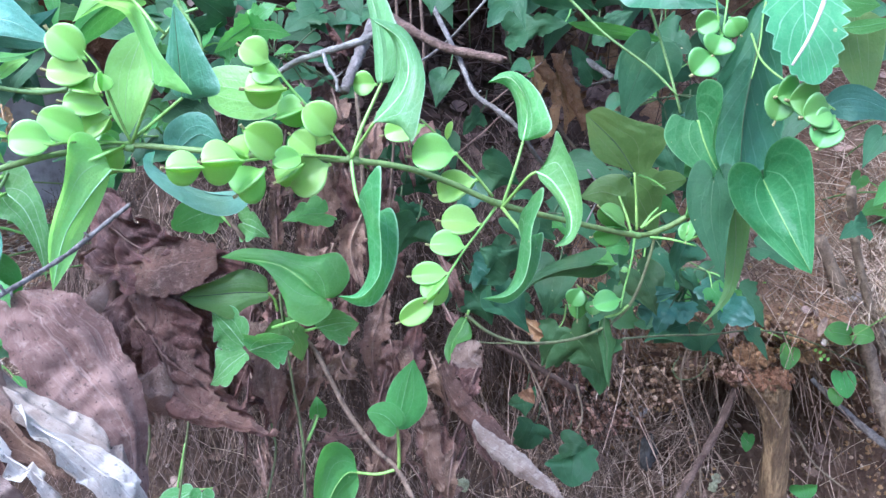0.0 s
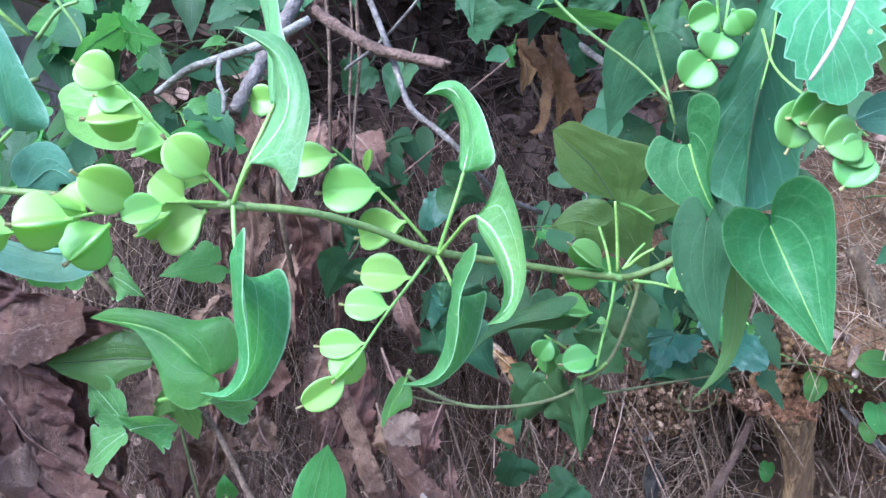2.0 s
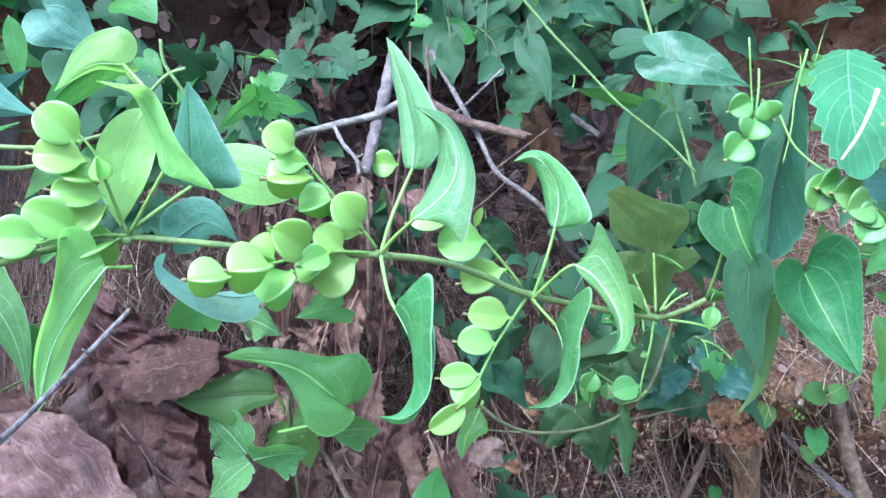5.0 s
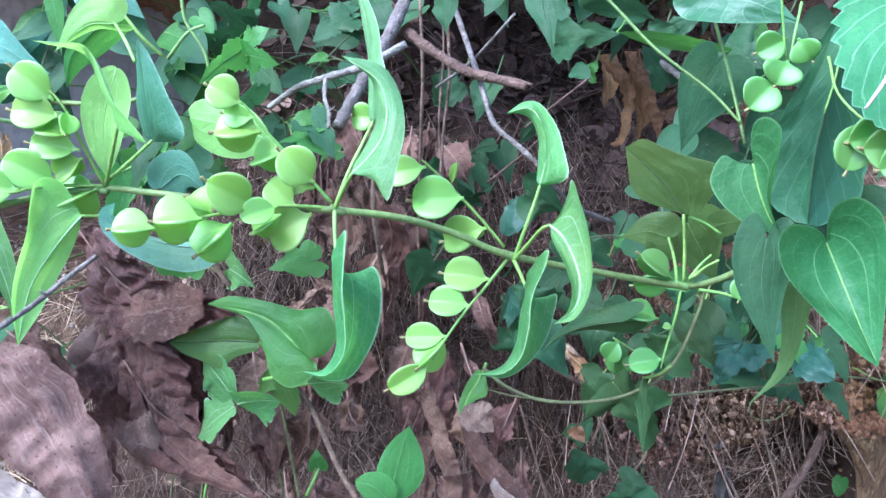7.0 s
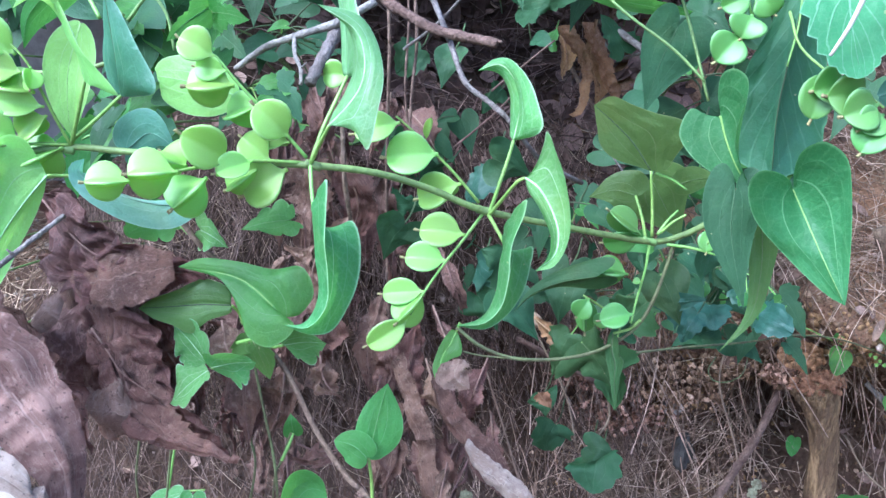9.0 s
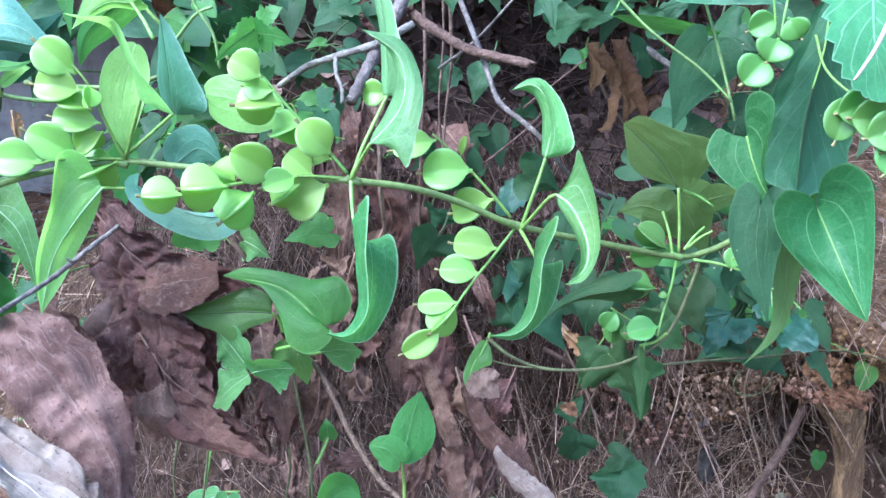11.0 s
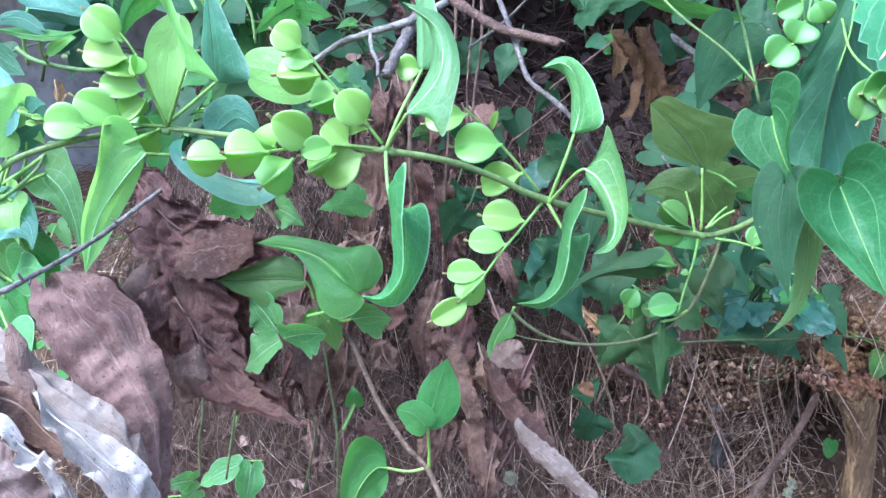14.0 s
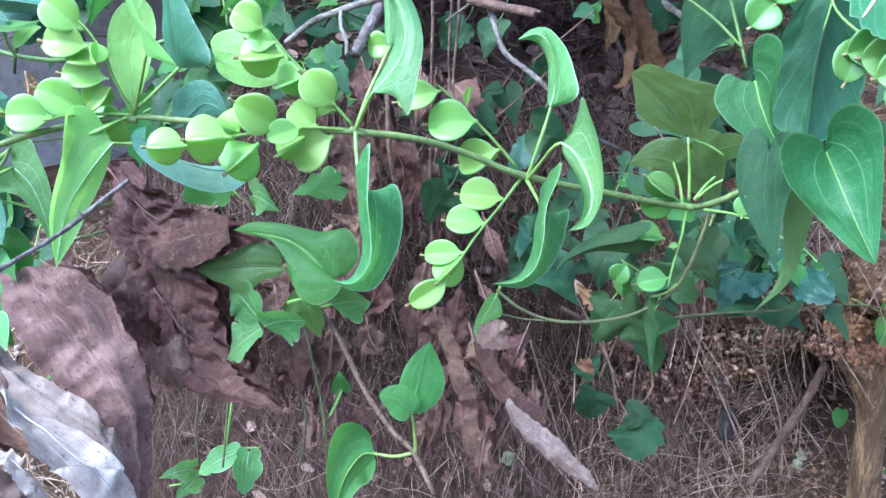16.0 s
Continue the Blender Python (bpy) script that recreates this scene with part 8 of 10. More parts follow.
dead_leaf(RUSSET, "reddish curled dead leaf hanging down", "lance", [(-0.1362, 0.49, 0.4278), (-0.1167, 0.48, 0.407), (-0.1206, 0.48, 0.3813)], (-0.0129, 0.013, -0.0066), (0.0082, 0.004, 0.0004), crumple=0.007, cup=0.8, ragged=0.35, seed=277)
dead_leaf(DEAD, "narrow curled brown dead leaf hanging down", "lance", [(-0.06, 0.6, 0.3692), (-0.0374, 0.58, 0.3479), (-0.0395, 0.57, 0.307)], (-0.0122, 0.001, -0.0027), (0.0117, 0.004, 0.0007), crumple=0.01, cup=0.8, ragged=0.35, seed=278)
dead_leaf(DEAD, "narrow curled brown dead leaf hanging down", "lance", [(-0.0169, 0.56, 0.357), (-0.0018, 0.55, 0.3429), (-0.0044, 0.54, 0.3137)], (-0.0116, 0.001, -0.0026), (0.0114, 0.004, 0.0005), crumple=0.004, cup=0.8, ragged=0.35, seed=279)
dead_leaf(RUSSET, "reddish curled dead leaf hanging down", "lance", [(-0.1182, 0.72, 0.6405), (-0.1285, 0.72, 0.608), (-0.1167, 0.72, 0.576)], (-0.0167, 0.001, -0.0023), (0.0157, 0.004, 0.0023), crumple=0.007, cup=0.8, ragged=0.35, seed=280)
dead_leaf(DEAD, "narrow curled brown dead leaf hanging down", "lance", [(-0.0493, 0.62, 0.4147), (-0.0422, 0.61, 0.3874), (-0.045, 0.6, 0.36)], (-0.0126, 0.013, -0.0064), (0.0107, 0.004, 0.0009), crumple=0.01, cup=0.8, ragged=0.35, seed=281)
dead_leaf(DEAD, "narrow curled brown dead leaf hanging down", "lance", [(-0.1496, 0.52, 0.4533), (-0.135, 0.5, 0.4335), (-0.1138, 0.5, 0.4176)], (-0.0129, 0.001, -0.0023), (0.0115, 0.004, 0.0008), crumple=0.004, cup=0.8, ragged=0.35, seed=282)
dead_leaf(RUSSET, "reddish curled dead leaf hanging down", "lance", [(-0.0886, 0.56, 0.4565), (-0.0818, 0.55, 0.4408), (-0.0993, 0.55, 0.4121)], (-0.0123, 0.001, -0.0024), (0.0114, 0.004, 0.001), crumple=0.007, cup=0.8, ragged=0.35, seed=283)
dead_leaf(DEAD, "narrow curled brown dead leaf hanging down", "lance", [(-0.1149, 0.5531, 0.357), (-0.105, 0.5331, 0.3226), (-0.1045, 0.5481, 0.2712)], (-0.0034, 0.001, -0.0021), (0.0023, 0.004, -0.0002), crumple=0.01, cup=0.8, ragged=0.35, seed=284)
dead_leaf(DEAD, "narrow curled brown dead leaf hanging down", "lance", [(-0.0111, 0.5675, 0.4208), (0.0008, 0.5475, 0.4022), (0.0077, 0.5625, 0.3718)], (-0.0025, 0.013, -0.0058), (0.0017, 0.004, 0.0002), crumple=0.004, cup=0.8, ragged=0.35, seed=285)
dead_leaf(RUSSET, "reddish curled dead leaf hanging down", "lance", [(-0.0926, 0.6608, 0.4608), (-0.0979, 0.6408, 0.4339), (-0.1063, 0.6558, 0.3984)], (-0.0035, 0.001, -0.002), (0.0026, 0.004, 0.0008), crumple=0.007, cup=0.8, ragged=0.35, seed=286)
dead_leaf(DEAD, "narrow curled brown dead leaf hanging down", "lance", [(-0.0429, 0.616, 0.3934), (-0.0506, 0.596, 0.3698), (-0.0588, 0.611, 0.3338)], (-0.0028, 0.001, -0.002), (0.0022, 0.004, 0.0003), crumple=0.01, cup=0.8, ragged=0.35, seed=287)
dead_leaf(DEAD, "narrow curled brown dead leaf hanging down", "lance", [(-0.0951, 0.5465, 0.4846), (-0.1024, 0.5265, 0.4472), (-0.1134, 0.5415, 0.4001)], (-0.0047, 0.001, -0.0019), (0.0036, 0.004, 0.0005), crumple=0.004, cup=0.8, ragged=0.35, seed=288)
dead_leaf(RUSSET, "reddish curled dead leaf hanging down", "lance", [(-0.1785, 0.632, 0.4528), (-0.1688, 0.612, 0.415), (-0.1705, 0.627, 0.3669)], (-0.0058, 0.013, -0.0053), (0.0008, 0.004, 0.0005), crumple=0.007, cup=0.8, ragged=0.35, seed=289)
dead_leaf(DEAD, "narrow curled brown dead leaf hanging down", "lance", [(-0.1803, 0.6224, 0.3955), (-0.1604, 0.6024, 0.3543), (-0.1548, 0.6174, 0.2992)], (-0.003, 0.001, -0.0021), (0.0016, 0.004, 0.0002), crumple=0.01, cup=0.8, ragged=0.35, seed=290)
dead_leaf(DEAD, "narrow curled brown dead leaf hanging down", "lance", [(0.0142, 0.5204, 0.3634), (0.0123, 0.5004, 0.3413), (0.0106, 0.5154, 0.3027)], (-0.0043, 0.001, -0.0021), (0.0042, 0.004, -0.0002), crumple=0.004, cup=0.8, ragged=0.35, seed=291)
dead_leaf(RUSSET, "reddish curled dead leaf hanging down", "lance", [(-0.0052, 0.6433, 0.394), (-0.0214, 0.6233, 0.3629), (-0.0339, 0.6383, 0.3196)], (-0.002, 0.001, -0.002), (0.0016, 0.004, 0.0003), crumple=0.007, cup=0.8, ragged=0.35, seed=292)
dead_leaf(DEAD, "narrow curled brown dead leaf hanging down", "lance", [(-0.1708, 0.6744, 0.4353), (-0.1618, 0.6544, 0.399), (-0.1631, 0.6694, 0.3522)], (-0.0084, 0.013, -0.0057), (0.0039, 0.004, 0.0008), crumple=0.01, cup=0.8, ragged=0.35, seed=293)
dead_leaf(DEAD, "narrow curled brown dead leaf hanging down", "lance", [(-0.0454, 0.6683, 0.3296), (-0.061, 0.6483, 0.2858), (-0.0746, 0.6633, 0.226)], (-0.005, 0.001, -0.0025), (0.0044, 0.004, 0.0002), crumple=0.004, cup=0.8, ragged=0.35, seed=294)
dead_leaf(RUSSET, "reddish curled dead leaf hanging down", "lance", [(-0.1009, 0.6074, 0.4927), (-0.1094, 0.5874, 0.4549), (-0.121, 0.6024, 0.4088)], (-0.0021, 0.001, -0.0018), (0.0011, 0.004, 0.0006), crumple=0.007, cup=0.8, ragged=0.35, seed=295)
dead_leaf(DEAD, "narrow curled brown dead leaf hanging down", "lance", [(-0.1067, 0.6472, 0.446), (-0.1025, 0.6272, 0.4184), (-0.1048, 0.6422, 0.3811)], (-0.0042, 0.001, -0.0021), (0.0033, 0.004, 0.0007), crumple=0.01, cup=0.8, ragged=0.35, seed=296)
dead_leaf(DEAD, "narrow curled brown dead leaf hanging down", "lance", [(-0.0569, 0.671, 0.3012), (-0.061, 0.651, 0.2807), (-0.0671, 0.666, 0.2444)], (-0.0067, 0.013, -0.0079), (0.0045, 0.004, 0.0002), crumple=0.004, cup=0.8, ragged=0.35, seed=297)
dead_leaf(RUSSET, "reddish curled dead leaf hanging down", "lance", [(-0.1531, 0.6017, 0.4276), (-0.1684, 0.5817, 0.3861), (-0.1874, 0.5967, 0.3325)], (-0.0033, 0.001, -0.002), (0.0018, 0.004, 0.0003), crumple=0.007, cup=0.8, ragged=0.35, seed=298)
dead_leaf(DEAD, "narrow curled brown dead leaf hanging down", "lance", [(0.0063, 0.5965, 0.4134), (0.0067, 0.5765, 0.3768), (0.0065, 0.5915, 0.3274)], (-0.0034, 0.001, -0.002), (0.0032, 0.004, 0.0003), crumple=0.01, cup=0.8, ragged=0.35, seed=299)
dead_leaf(DEAD, "narrow curled brown dead leaf hanging down", "lance", [(-0.0105, 0.6116, 0.4994), (0.0047, 0.5916, 0.4722), (0.0143, 0.6066, 0.4376)], (-0.0048, 0.001, -0.0019), (0.0047, 0.004, 0.0009), crumple=0.004, cup=0.8, ragged=0.35, seed=300)
dead_leaf(RUSSET, "reddish curled dead leaf hanging down", "lance", [(-0.1606, 0.5924, 0.4643), (-0.1605, 0.5724, 0.4302), (-0.1689, 0.5874, 0.3863)], (-0.0067, 0.013, -0.0052), (0.0016, 0.004, 0.0005), crumple=0.007, cup=0.8, ragged=0.35, seed=301)
dead_leaf(DEAD, "narrow curled brown dead leaf hanging down", "lance", [(0.0231, 0.5852, 0.3344), (0.0079, 0.5652, 0.2973), (-0.0028, 0.5802, 0.2429)], (-0.0028, 0.001, -0.0022), (0.0026, 0.004, -0.0002), crumple=0.01, cup=0.8, ragged=0.35, seed=302)
dead_leaf(DEAD, "narrow curled brown dead leaf hanging down", "lance", [(-0.0708, 0.6629, 0.361), (-0.0543, 0.6429, 0.318), (-0.046, 0.6579, 0.2599)], (-0.0048, 0.001, -0.0024), (0.0042, 0.004, 0.0003), crumple=0.004, cup=0.8, ragged=0.35, seed=303)
dead_leaf(RUSSET, "reddish curled dead leaf hanging down", "lance", [(-0.0269, 0.6428, 0.3622), (-0.0425, 0.6228, 0.3185), (-0.0555, 0.6378, 0.2598)], (-0.0032, 0.001, -0.0022), (0.0027, 0.004, 0.0002), crumple=0.007, cup=0.8, ragged=0.35, seed=304)
dead_leaf(DEAD, "narrow curled brown dead leaf hanging down", "lance", [(-0.119, 0.5782, 0.464), (-0.1158, 0.5582, 0.4286), (-0.1201, 0.5732, 0.383)], (-0.0049, 0.013, -0.0052), (0.001, 0.004, 0.0004), crumple=0.01, cup=0.8, ragged=0.35, seed=305)
dead_leaf(DEAD, "narrow curled brown dead leaf hanging down", "lance", [(-0.0017, 0.5301, 0.4735), (0.0119, 0.5101, 0.4544), (0.0204, 0.5251, 0.4259)], (-0.0018, 0.001, -0.0016), (0.0016, 0.004, 0.0003), crumple=0.004, cup=0.8, ragged=0.35, seed=306)
dead_leaf(RUSSET, "reddish curled dead leaf hanging down", "lance", [(-0.1512, 0.6503, 0.4524), (-0.1265, 0.6303, 0.4137), (-0.116, 0.6453, 0.3646)], (-0.0041, 0.001, -0.0021), (0.003, 0.004, 0.0007), crumple=0.007, cup=0.8, ragged=0.35, seed=307)
dead_leaf(DEAD, "narrow curled brown dead leaf hanging down", "lance", [(-0.1637, 0.6114, 0.313), (-0.1506, 0.5914, 0.2909), (-0.1495, 0.6064, 0.2518)], (-0.0049, 0.001, -0.0024), (0.0036, 0.004, 0), crumple=0.01, cup=0.8, ragged=0.35, seed=308)
dead_leaf(DEAD, "narrow curled brown dead leaf hanging down", "lance", [(0.0323, 0.6129, 0.4106), (0.0229, 0.5929, 0.3818), (0.0168, 0.6079, 0.3412)], (-0.004, 0.013, -0.0062), (0.0038, 0.004, 0.0004), crumple=0.004, cup=0.8, ragged=0.35, seed=309)
dead_leaf(RUSSET, "reddish curled dead leaf hanging down", "lance", [(-0.1608, 0.5784, 0.4041), (-0.1581, 0.5584, 0.3672), (-0.1647, 0.5734, 0.3166)], (-0.0035, 0.001, -0.002), (0.002, 0.004, 0.0001), crumple=0.007, cup=0.8, ragged=0.35, seed=310)
dead_leaf(DEAD, "narrow curled brown dead leaf hanging down", "lance", [(-0.0485, 0.6738, 0.3864), (-0.0586, 0.6538, 0.3456), (-0.0683, 0.6688, 0.2919)], (-0.0038, 0.001, -0.0022), (0.0032, 0.004, 0.0005), crumple=0.01, cup=0.8, ragged=0.35, seed=311)
dead_leaf(DEAD, "narrow curled brown dead leaf hanging down", "lance", [(-0.05, 0.6409, 0.352), (-0.0495, 0.6209, 0.3089), (-0.0519, 0.6359, 0.2501)], (-0.0027, 0.001, -0.0022), (0.0022, 0.004, 0.0001), crumple=0.004, cup=0.8, ragged=0.35, seed=312)
dead_leaf(RUSSET, "reddish curled dead leaf hanging down", "lance", [(-0.0816, 0.5785, 0.4489), (-0.087, 0.5585, 0.4212), (-0.0957, 0.5735, 0.3831)], (-0.0059, 0.013, -0.0055), (0.0026, 0.004, 0.0004), crumple=0.007, cup=0.8, ragged=0.35, seed=313)
dead_leaf(DEAD, "narrow curled brown dead leaf hanging down", "lance", [(-0.1305, 0.5418, 0.4574), (-0.121, 0.5218, 0.4358), (-0.1218, 0.5368, 0.4039)], (-0.0039, 0.001, -0.0018), (0.0026, 0.004, 0.0004), crumple=0.01, cup=0.8, ragged=0.35, seed=314)
dead_leaf(DEAD, "narrow curled brown dead leaf hanging down", "lance", [(0.0368, 0.6078, 0.3665), (0.0436, 0.5878, 0.3355), (0.0494, 0.6028, 0.2896)], (-0.004, 0.001, -0.0022), (0.0041, 0.004, 0.0002), crumple=0.004, cup=0.8, ragged=0.35, seed=315)
dead_leaf(RUSSET, "reddish curled dead leaf hanging down", "lance", [(-0.0467, 0.5768, 0.4006), (-0.051, 0.5568, 0.3667), (-0.0571, 0.5718, 0.3192)], (-0.0037, 0.001, -0.0021), (0.0031, 0.004, 0.0002), crumple=0.007, cup=0.8, ragged=0.35, seed=316)
dead_leaf(DEAD, "narrow curled brown dead leaf hanging down", "lance", [(-0.1176, 0.5756, 0.4906), (-0.1306, 0.5556, 0.4725), (-0.1465, 0.5706, 0.4472)], (-0.0056, 0.013, -0.0043), (0.0012, 0.004, 0.0006), crumple=0.01, cup=0.8, ragged=0.35, seed=317)
dead_leaf(DEAD, "narrow curled brown dead leaf hanging down", "lance", [(-0.1187, 0.6146, 0.4329), (-0.1286, 0.5946, 0.3956), (-0.1418, 0.6096, 0.347)], (-0.0041, 0.001, -0.0021), (0.0029, 0.004, 0.0005), crumple=0.004, cup=0.8, ragged=0.35, seed=318)
dead_leaf(RUSSET, "reddish curled dead leaf hanging down", "lance", [(0.0161, 0.5996, 0.3508), (0.0041, 0.5796, 0.3191), (-0.0046, 0.5946, 0.2718)], (-0.0034, 0.001, -0.0022), (0.0032, 0.004, 0), crumple=0.007, cup=0.8, ragged=0.35, seed=319)
dead_leaf(DEAD, "narrow curled brown dead leaf hanging down", "lance", [(-0.0402, 0.6433, 0.3035), (-0.0174, 0.6233, 0.2843), (-0.0037, 0.6383, 0.2483)], (-0.0023, 0.001, -0.0022), (0.002, 0.004, -0.0001), crumple=0.01, cup=0.8, ragged=0.35, seed=320)
dead_leaf(DEAD, "narrow curled brown dead leaf hanging down", "lance", [(0.0189, 0.6417, 0.3331), (0.0066, 0.6217, 0.3123), (-0.0023, 0.6367, 0.2768)], (-0.0051, 0.013, -0.0075), (0.0045, 0.004, 0.0002), crumple=0.004, cup=0.8, ragged=0.35, seed=321)
dead_leaf(RUSSET, "reddish curled dead leaf hanging down", "lance", [(-0.1383, 0.6201, 0.578), (-0.1312, 0.6101, 0.5412), (-0.1289, 0.6151, 0.5026)], (-0.0038, 0.001, -0.0017), (0.0026, 0.004, 0.0012), crumple=0.007, cup=0.8, ragged=0.35, seed=322)
dead_leaf(DEAD, "narrow curled brown dead leaf hanging down", "lance", [(-0.1057, 0.728, 0.5218), (-0.1029, 0.718, 0.4762), (-0.1025, 0.723, 0.4276)], (-0.0054, 0.001, -0.0021), (0.0046, 0.004, 0.0013), crumple=0.01, cup=0.8, ragged=0.35, seed=323)
dead_leaf(DEAD, "narrow curled brown dead leaf hanging down", "lance", [(-0.1275, 0.6741, 0.5298), (-0.1296, 0.6641, 0.4905), (-0.1334, 0.6691, 0.4485)], (-0.0038, 0.001, -0.0019), (0.0027, 0.004, 0.0011), crumple=0.004, cup=0.8, ragged=0.35, seed=324)
dead_leaf(RUSSET, "reddish curled dead leaf hanging down", "lance", [(-0.1133, 0.6565, 0.6158), (-0.1156, 0.6465, 0.5769), (-0.1192, 0.6515, 0.537)], (-0.0074, 0.013, -0.0023), (0.0039, 0.004, 0.0015), crumple=0.007, cup=0.8, ragged=0.35, seed=325)
dead_leaf(DEAD, "narrow curled brown dead leaf hanging down", "lance", [(-0.0719, 0.7341, 0.5524), (-0.0739, 0.7241, 0.5081), (-0.0764, 0.7291, 0.4615)], (-0.007, 0.001, -0.0022), (0.0064, 0.004, 0.0015), crumple=0.01, cup=0.8, ragged=0.35, seed=326)
dead_leaf(DEAD, "narrow curled brown dead leaf hanging down", "lance", [(-0.1892, 0.7474, 0.5501), (-0.1833, 0.7374, 0.507), (-0.1822, 0.7424, 0.4616)], (-0.0047, 0.001, -0.0021), (0.0034, 0.004, 0.0015), crumple=0.004, cup=0.8, ragged=0.35, seed=327)
dead_leaf(RUSSET, "reddish curled dead leaf hanging down", "lance", [(-0.0541, 0.6726, 0.6006), (-0.0429, 0.6626, 0.57), (-0.0362, 0.6676, 0.5384)], (-0.0057, 0.001, -0.0018), (0.0052, 0.004, 0.0016), crumple=0.007, cup=0.8, ragged=0.35, seed=328)
dead_leaf(DEAD, "narrow curled brown dead leaf hanging down", "lance", [(-0.1062, 0.7381, 0.5026), (-0.1067, 0.7281, 0.4674), (-0.1087, 0.7331, 0.4293)], (-0.0073, 0.013, -0.0043), (0.0043, 0.004, 0.0013), crumple=0.01, cup=0.8, ragged=0.35, seed=329)
dead_leaf(DEAD, "narrow curled brown dead leaf hanging down", "lance", [(-0.0705, 0.6448, 0.6106), (-0.0705, 0.6348, 0.5847), (-0.072, 0.6398, 0.5583)], (-0.006, 0.001, -0.0017), (0.0053, 0.004, 0.0016), crumple=0.004, cup=0.8, ragged=0.35, seed=330)
dead_leaf(RUSSET, "reddish curled dead leaf hanging down", "lance", [(-0.1359, 0.6347, 0.5877), (-0.134, 0.6247, 0.5578), (-0.1353, 0.6297, 0.5268)], (-0.0068, 0.001, -0.0018), (0.0056, 0.004, 0.0015), crumple=0.007, cup=0.8, ragged=0.35, seed=331)
dead_leaf(DEAD, "narrow curled brown dead leaf hanging down", "lance", [(-0.1151, 0.6702, 0.6293), (-0.106, 0.6602, 0.6055), (-0.1019, 0.6652, 0.5816)], (-0.0034, 0.001, -0.0016), (0.0025, 0.004, 0.0016), crumple=0.01, cup=0.8, ragged=0.35, seed=332)
dead_leaf(DEAD, "narrow curled brown dead leaf hanging down", "lance", [(-0.0753, 0.6439, 0.5232), (-0.0741, 0.6339, 0.4946), (-0.0748, 0.6389, 0.4634)], (-0.0091, 0.013, -0.004), (0.0065, 0.004, 0.0013), crumple=0.004, cup=0.8, ragged=0.35, seed=333)
dead_leaf(RUSSET, "reddish curled dead leaf hanging down", "lance", [(-0.0466, 0.6212, 0.5099), (-0.0471, 0.6112, 0.4808), (-0.0484, 0.6162, 0.4489)], (-0.0055, 0.001, -0.0019), (0.005, 0.004, 0.001), crumple=0.007, cup=0.8, ragged=0.35, seed=334)
dead_leaf(DEAD, "narrow curled brown dead leaf hanging down", "lance", [(-0.1212, 0.6616, 0.5845), (-0.1096, 0.6516, 0.5623), (-0.1039, 0.6566, 0.5389)], (-0.0066, 0.001, -0.0019), (0.0056, 0.004, 0.0016), crumple=0.01, cup=0.8, ragged=0.35, seed=335)
dead_leaf(DEAD, "narrow curled brown dead leaf hanging down", "lance", [(-0.177, 0.718, 0.5059), (-0.1735, 0.708, 0.4817), (-0.1742, 0.713, 0.4551)], (-0.004, 0.001, -0.002), (0.0027, 0.004, 0.0012), crumple=0.004, cup=0.8, ragged=0.35, seed=336)
dead_leaf(RUSSET, "reddish curled dead leaf hanging down", "lance", [(-0.1568, 0.6695, 0.591), (-0.1578, 0.6595, 0.5486), (-0.1612, 0.6645, 0.5046)], (-0.0087, 0.013, -0.0028), (0.0043, 0.004, 0.0015), crumple=0.007, cup=0.8, ragged=0.35, seed=337)
dead_leaf(DEAD, "narrow curled brown dead leaf hanging down", "lance", [(-0.0591, 0.7495, 0.4913), (-0.0582, 0.7395, 0.4635), (-0.0586, 0.7445, 0.433)], (-0.0081, 0.001, -0.0023), (0.0076, 0.004, 0.0015), crumple=0.01, cup=0.8, ragged=0.35, seed=338)
dead_leaf(DEAD, "narrow curled brown dead leaf hanging down", "lance", [(-0.0798, 0.7376, 0.5296), (-0.0779, 0.7276, 0.4879), (-0.0778, 0.7326, 0.4436)], (-0.0076, 0.001, -0.0022), (0.007, 0.004, 0.0015), crumple=0.004, cup=0.8, ragged=0.35, seed=339)
dead_leaf(RUSSET, "reddish curled dead leaf hanging down", "lance", [(-0.1135, 0.6868, 0.6204), (-0.1059, 0.6768, 0.5794), (-0.1027, 0.6818, 0.5374)], (-0.0043, 0.001, -0.0018), (0.0034, 0.004, 0.0016), crumple=0.007, cup=0.8, ragged=0.35, seed=340)
dead_leaf(DEAD, "narrow curled brown dead leaf hanging down", "lance", [(-0.0822, 0.7576, 0.6086), (-0.0819, 0.7476, 0.5686), (-0.0829, 0.7526, 0.5276)], (-0.0103, 0.013, -0.0027), (0.0079, 0.004, 0.0019), crumple=0.01, cup=0.8, ragged=0.35, seed=341)
dead_leaf(DEAD, "narrow curled brown dead leaf hanging down", "lance", [(-0.0763, 0.6882, 0.5164), (-0.0711, 0.6782, 0.4892), (-0.069, 0.6832, 0.4594)], (-0.005, 0.001, -0.002), (0.0044, 0.004, 0.0012), crumple=0.004, cup=0.8, ragged=0.35, seed=342)
dead_leaf(RUSSET, "reddish curled dead leaf hanging down", "lance", [(-0.1373, 0.6731, 0.513), (-0.1343, 0.6631, 0.4747), (-0.1346, 0.6681, 0.4332)], (-0.0049, 0.001, -0.002), (0.0038, 0.004, 0.0011), crumple=0.007, cup=0.8, ragged=0.35, seed=343)
dead_leaf(DEAD, "narrow curled brown dead leaf hanging down", "lance", [(-0.0684, 0.7324, 0.5661), (-0.0748, 0.7224, 0.5339), (-0.0804, 0.7274, 0.5003)], (-0.0058, 0.001, -0.002), (0.0051, 0.004, 0.0016), crumple=0.01, cup=0.8, ragged=0.35, seed=344)
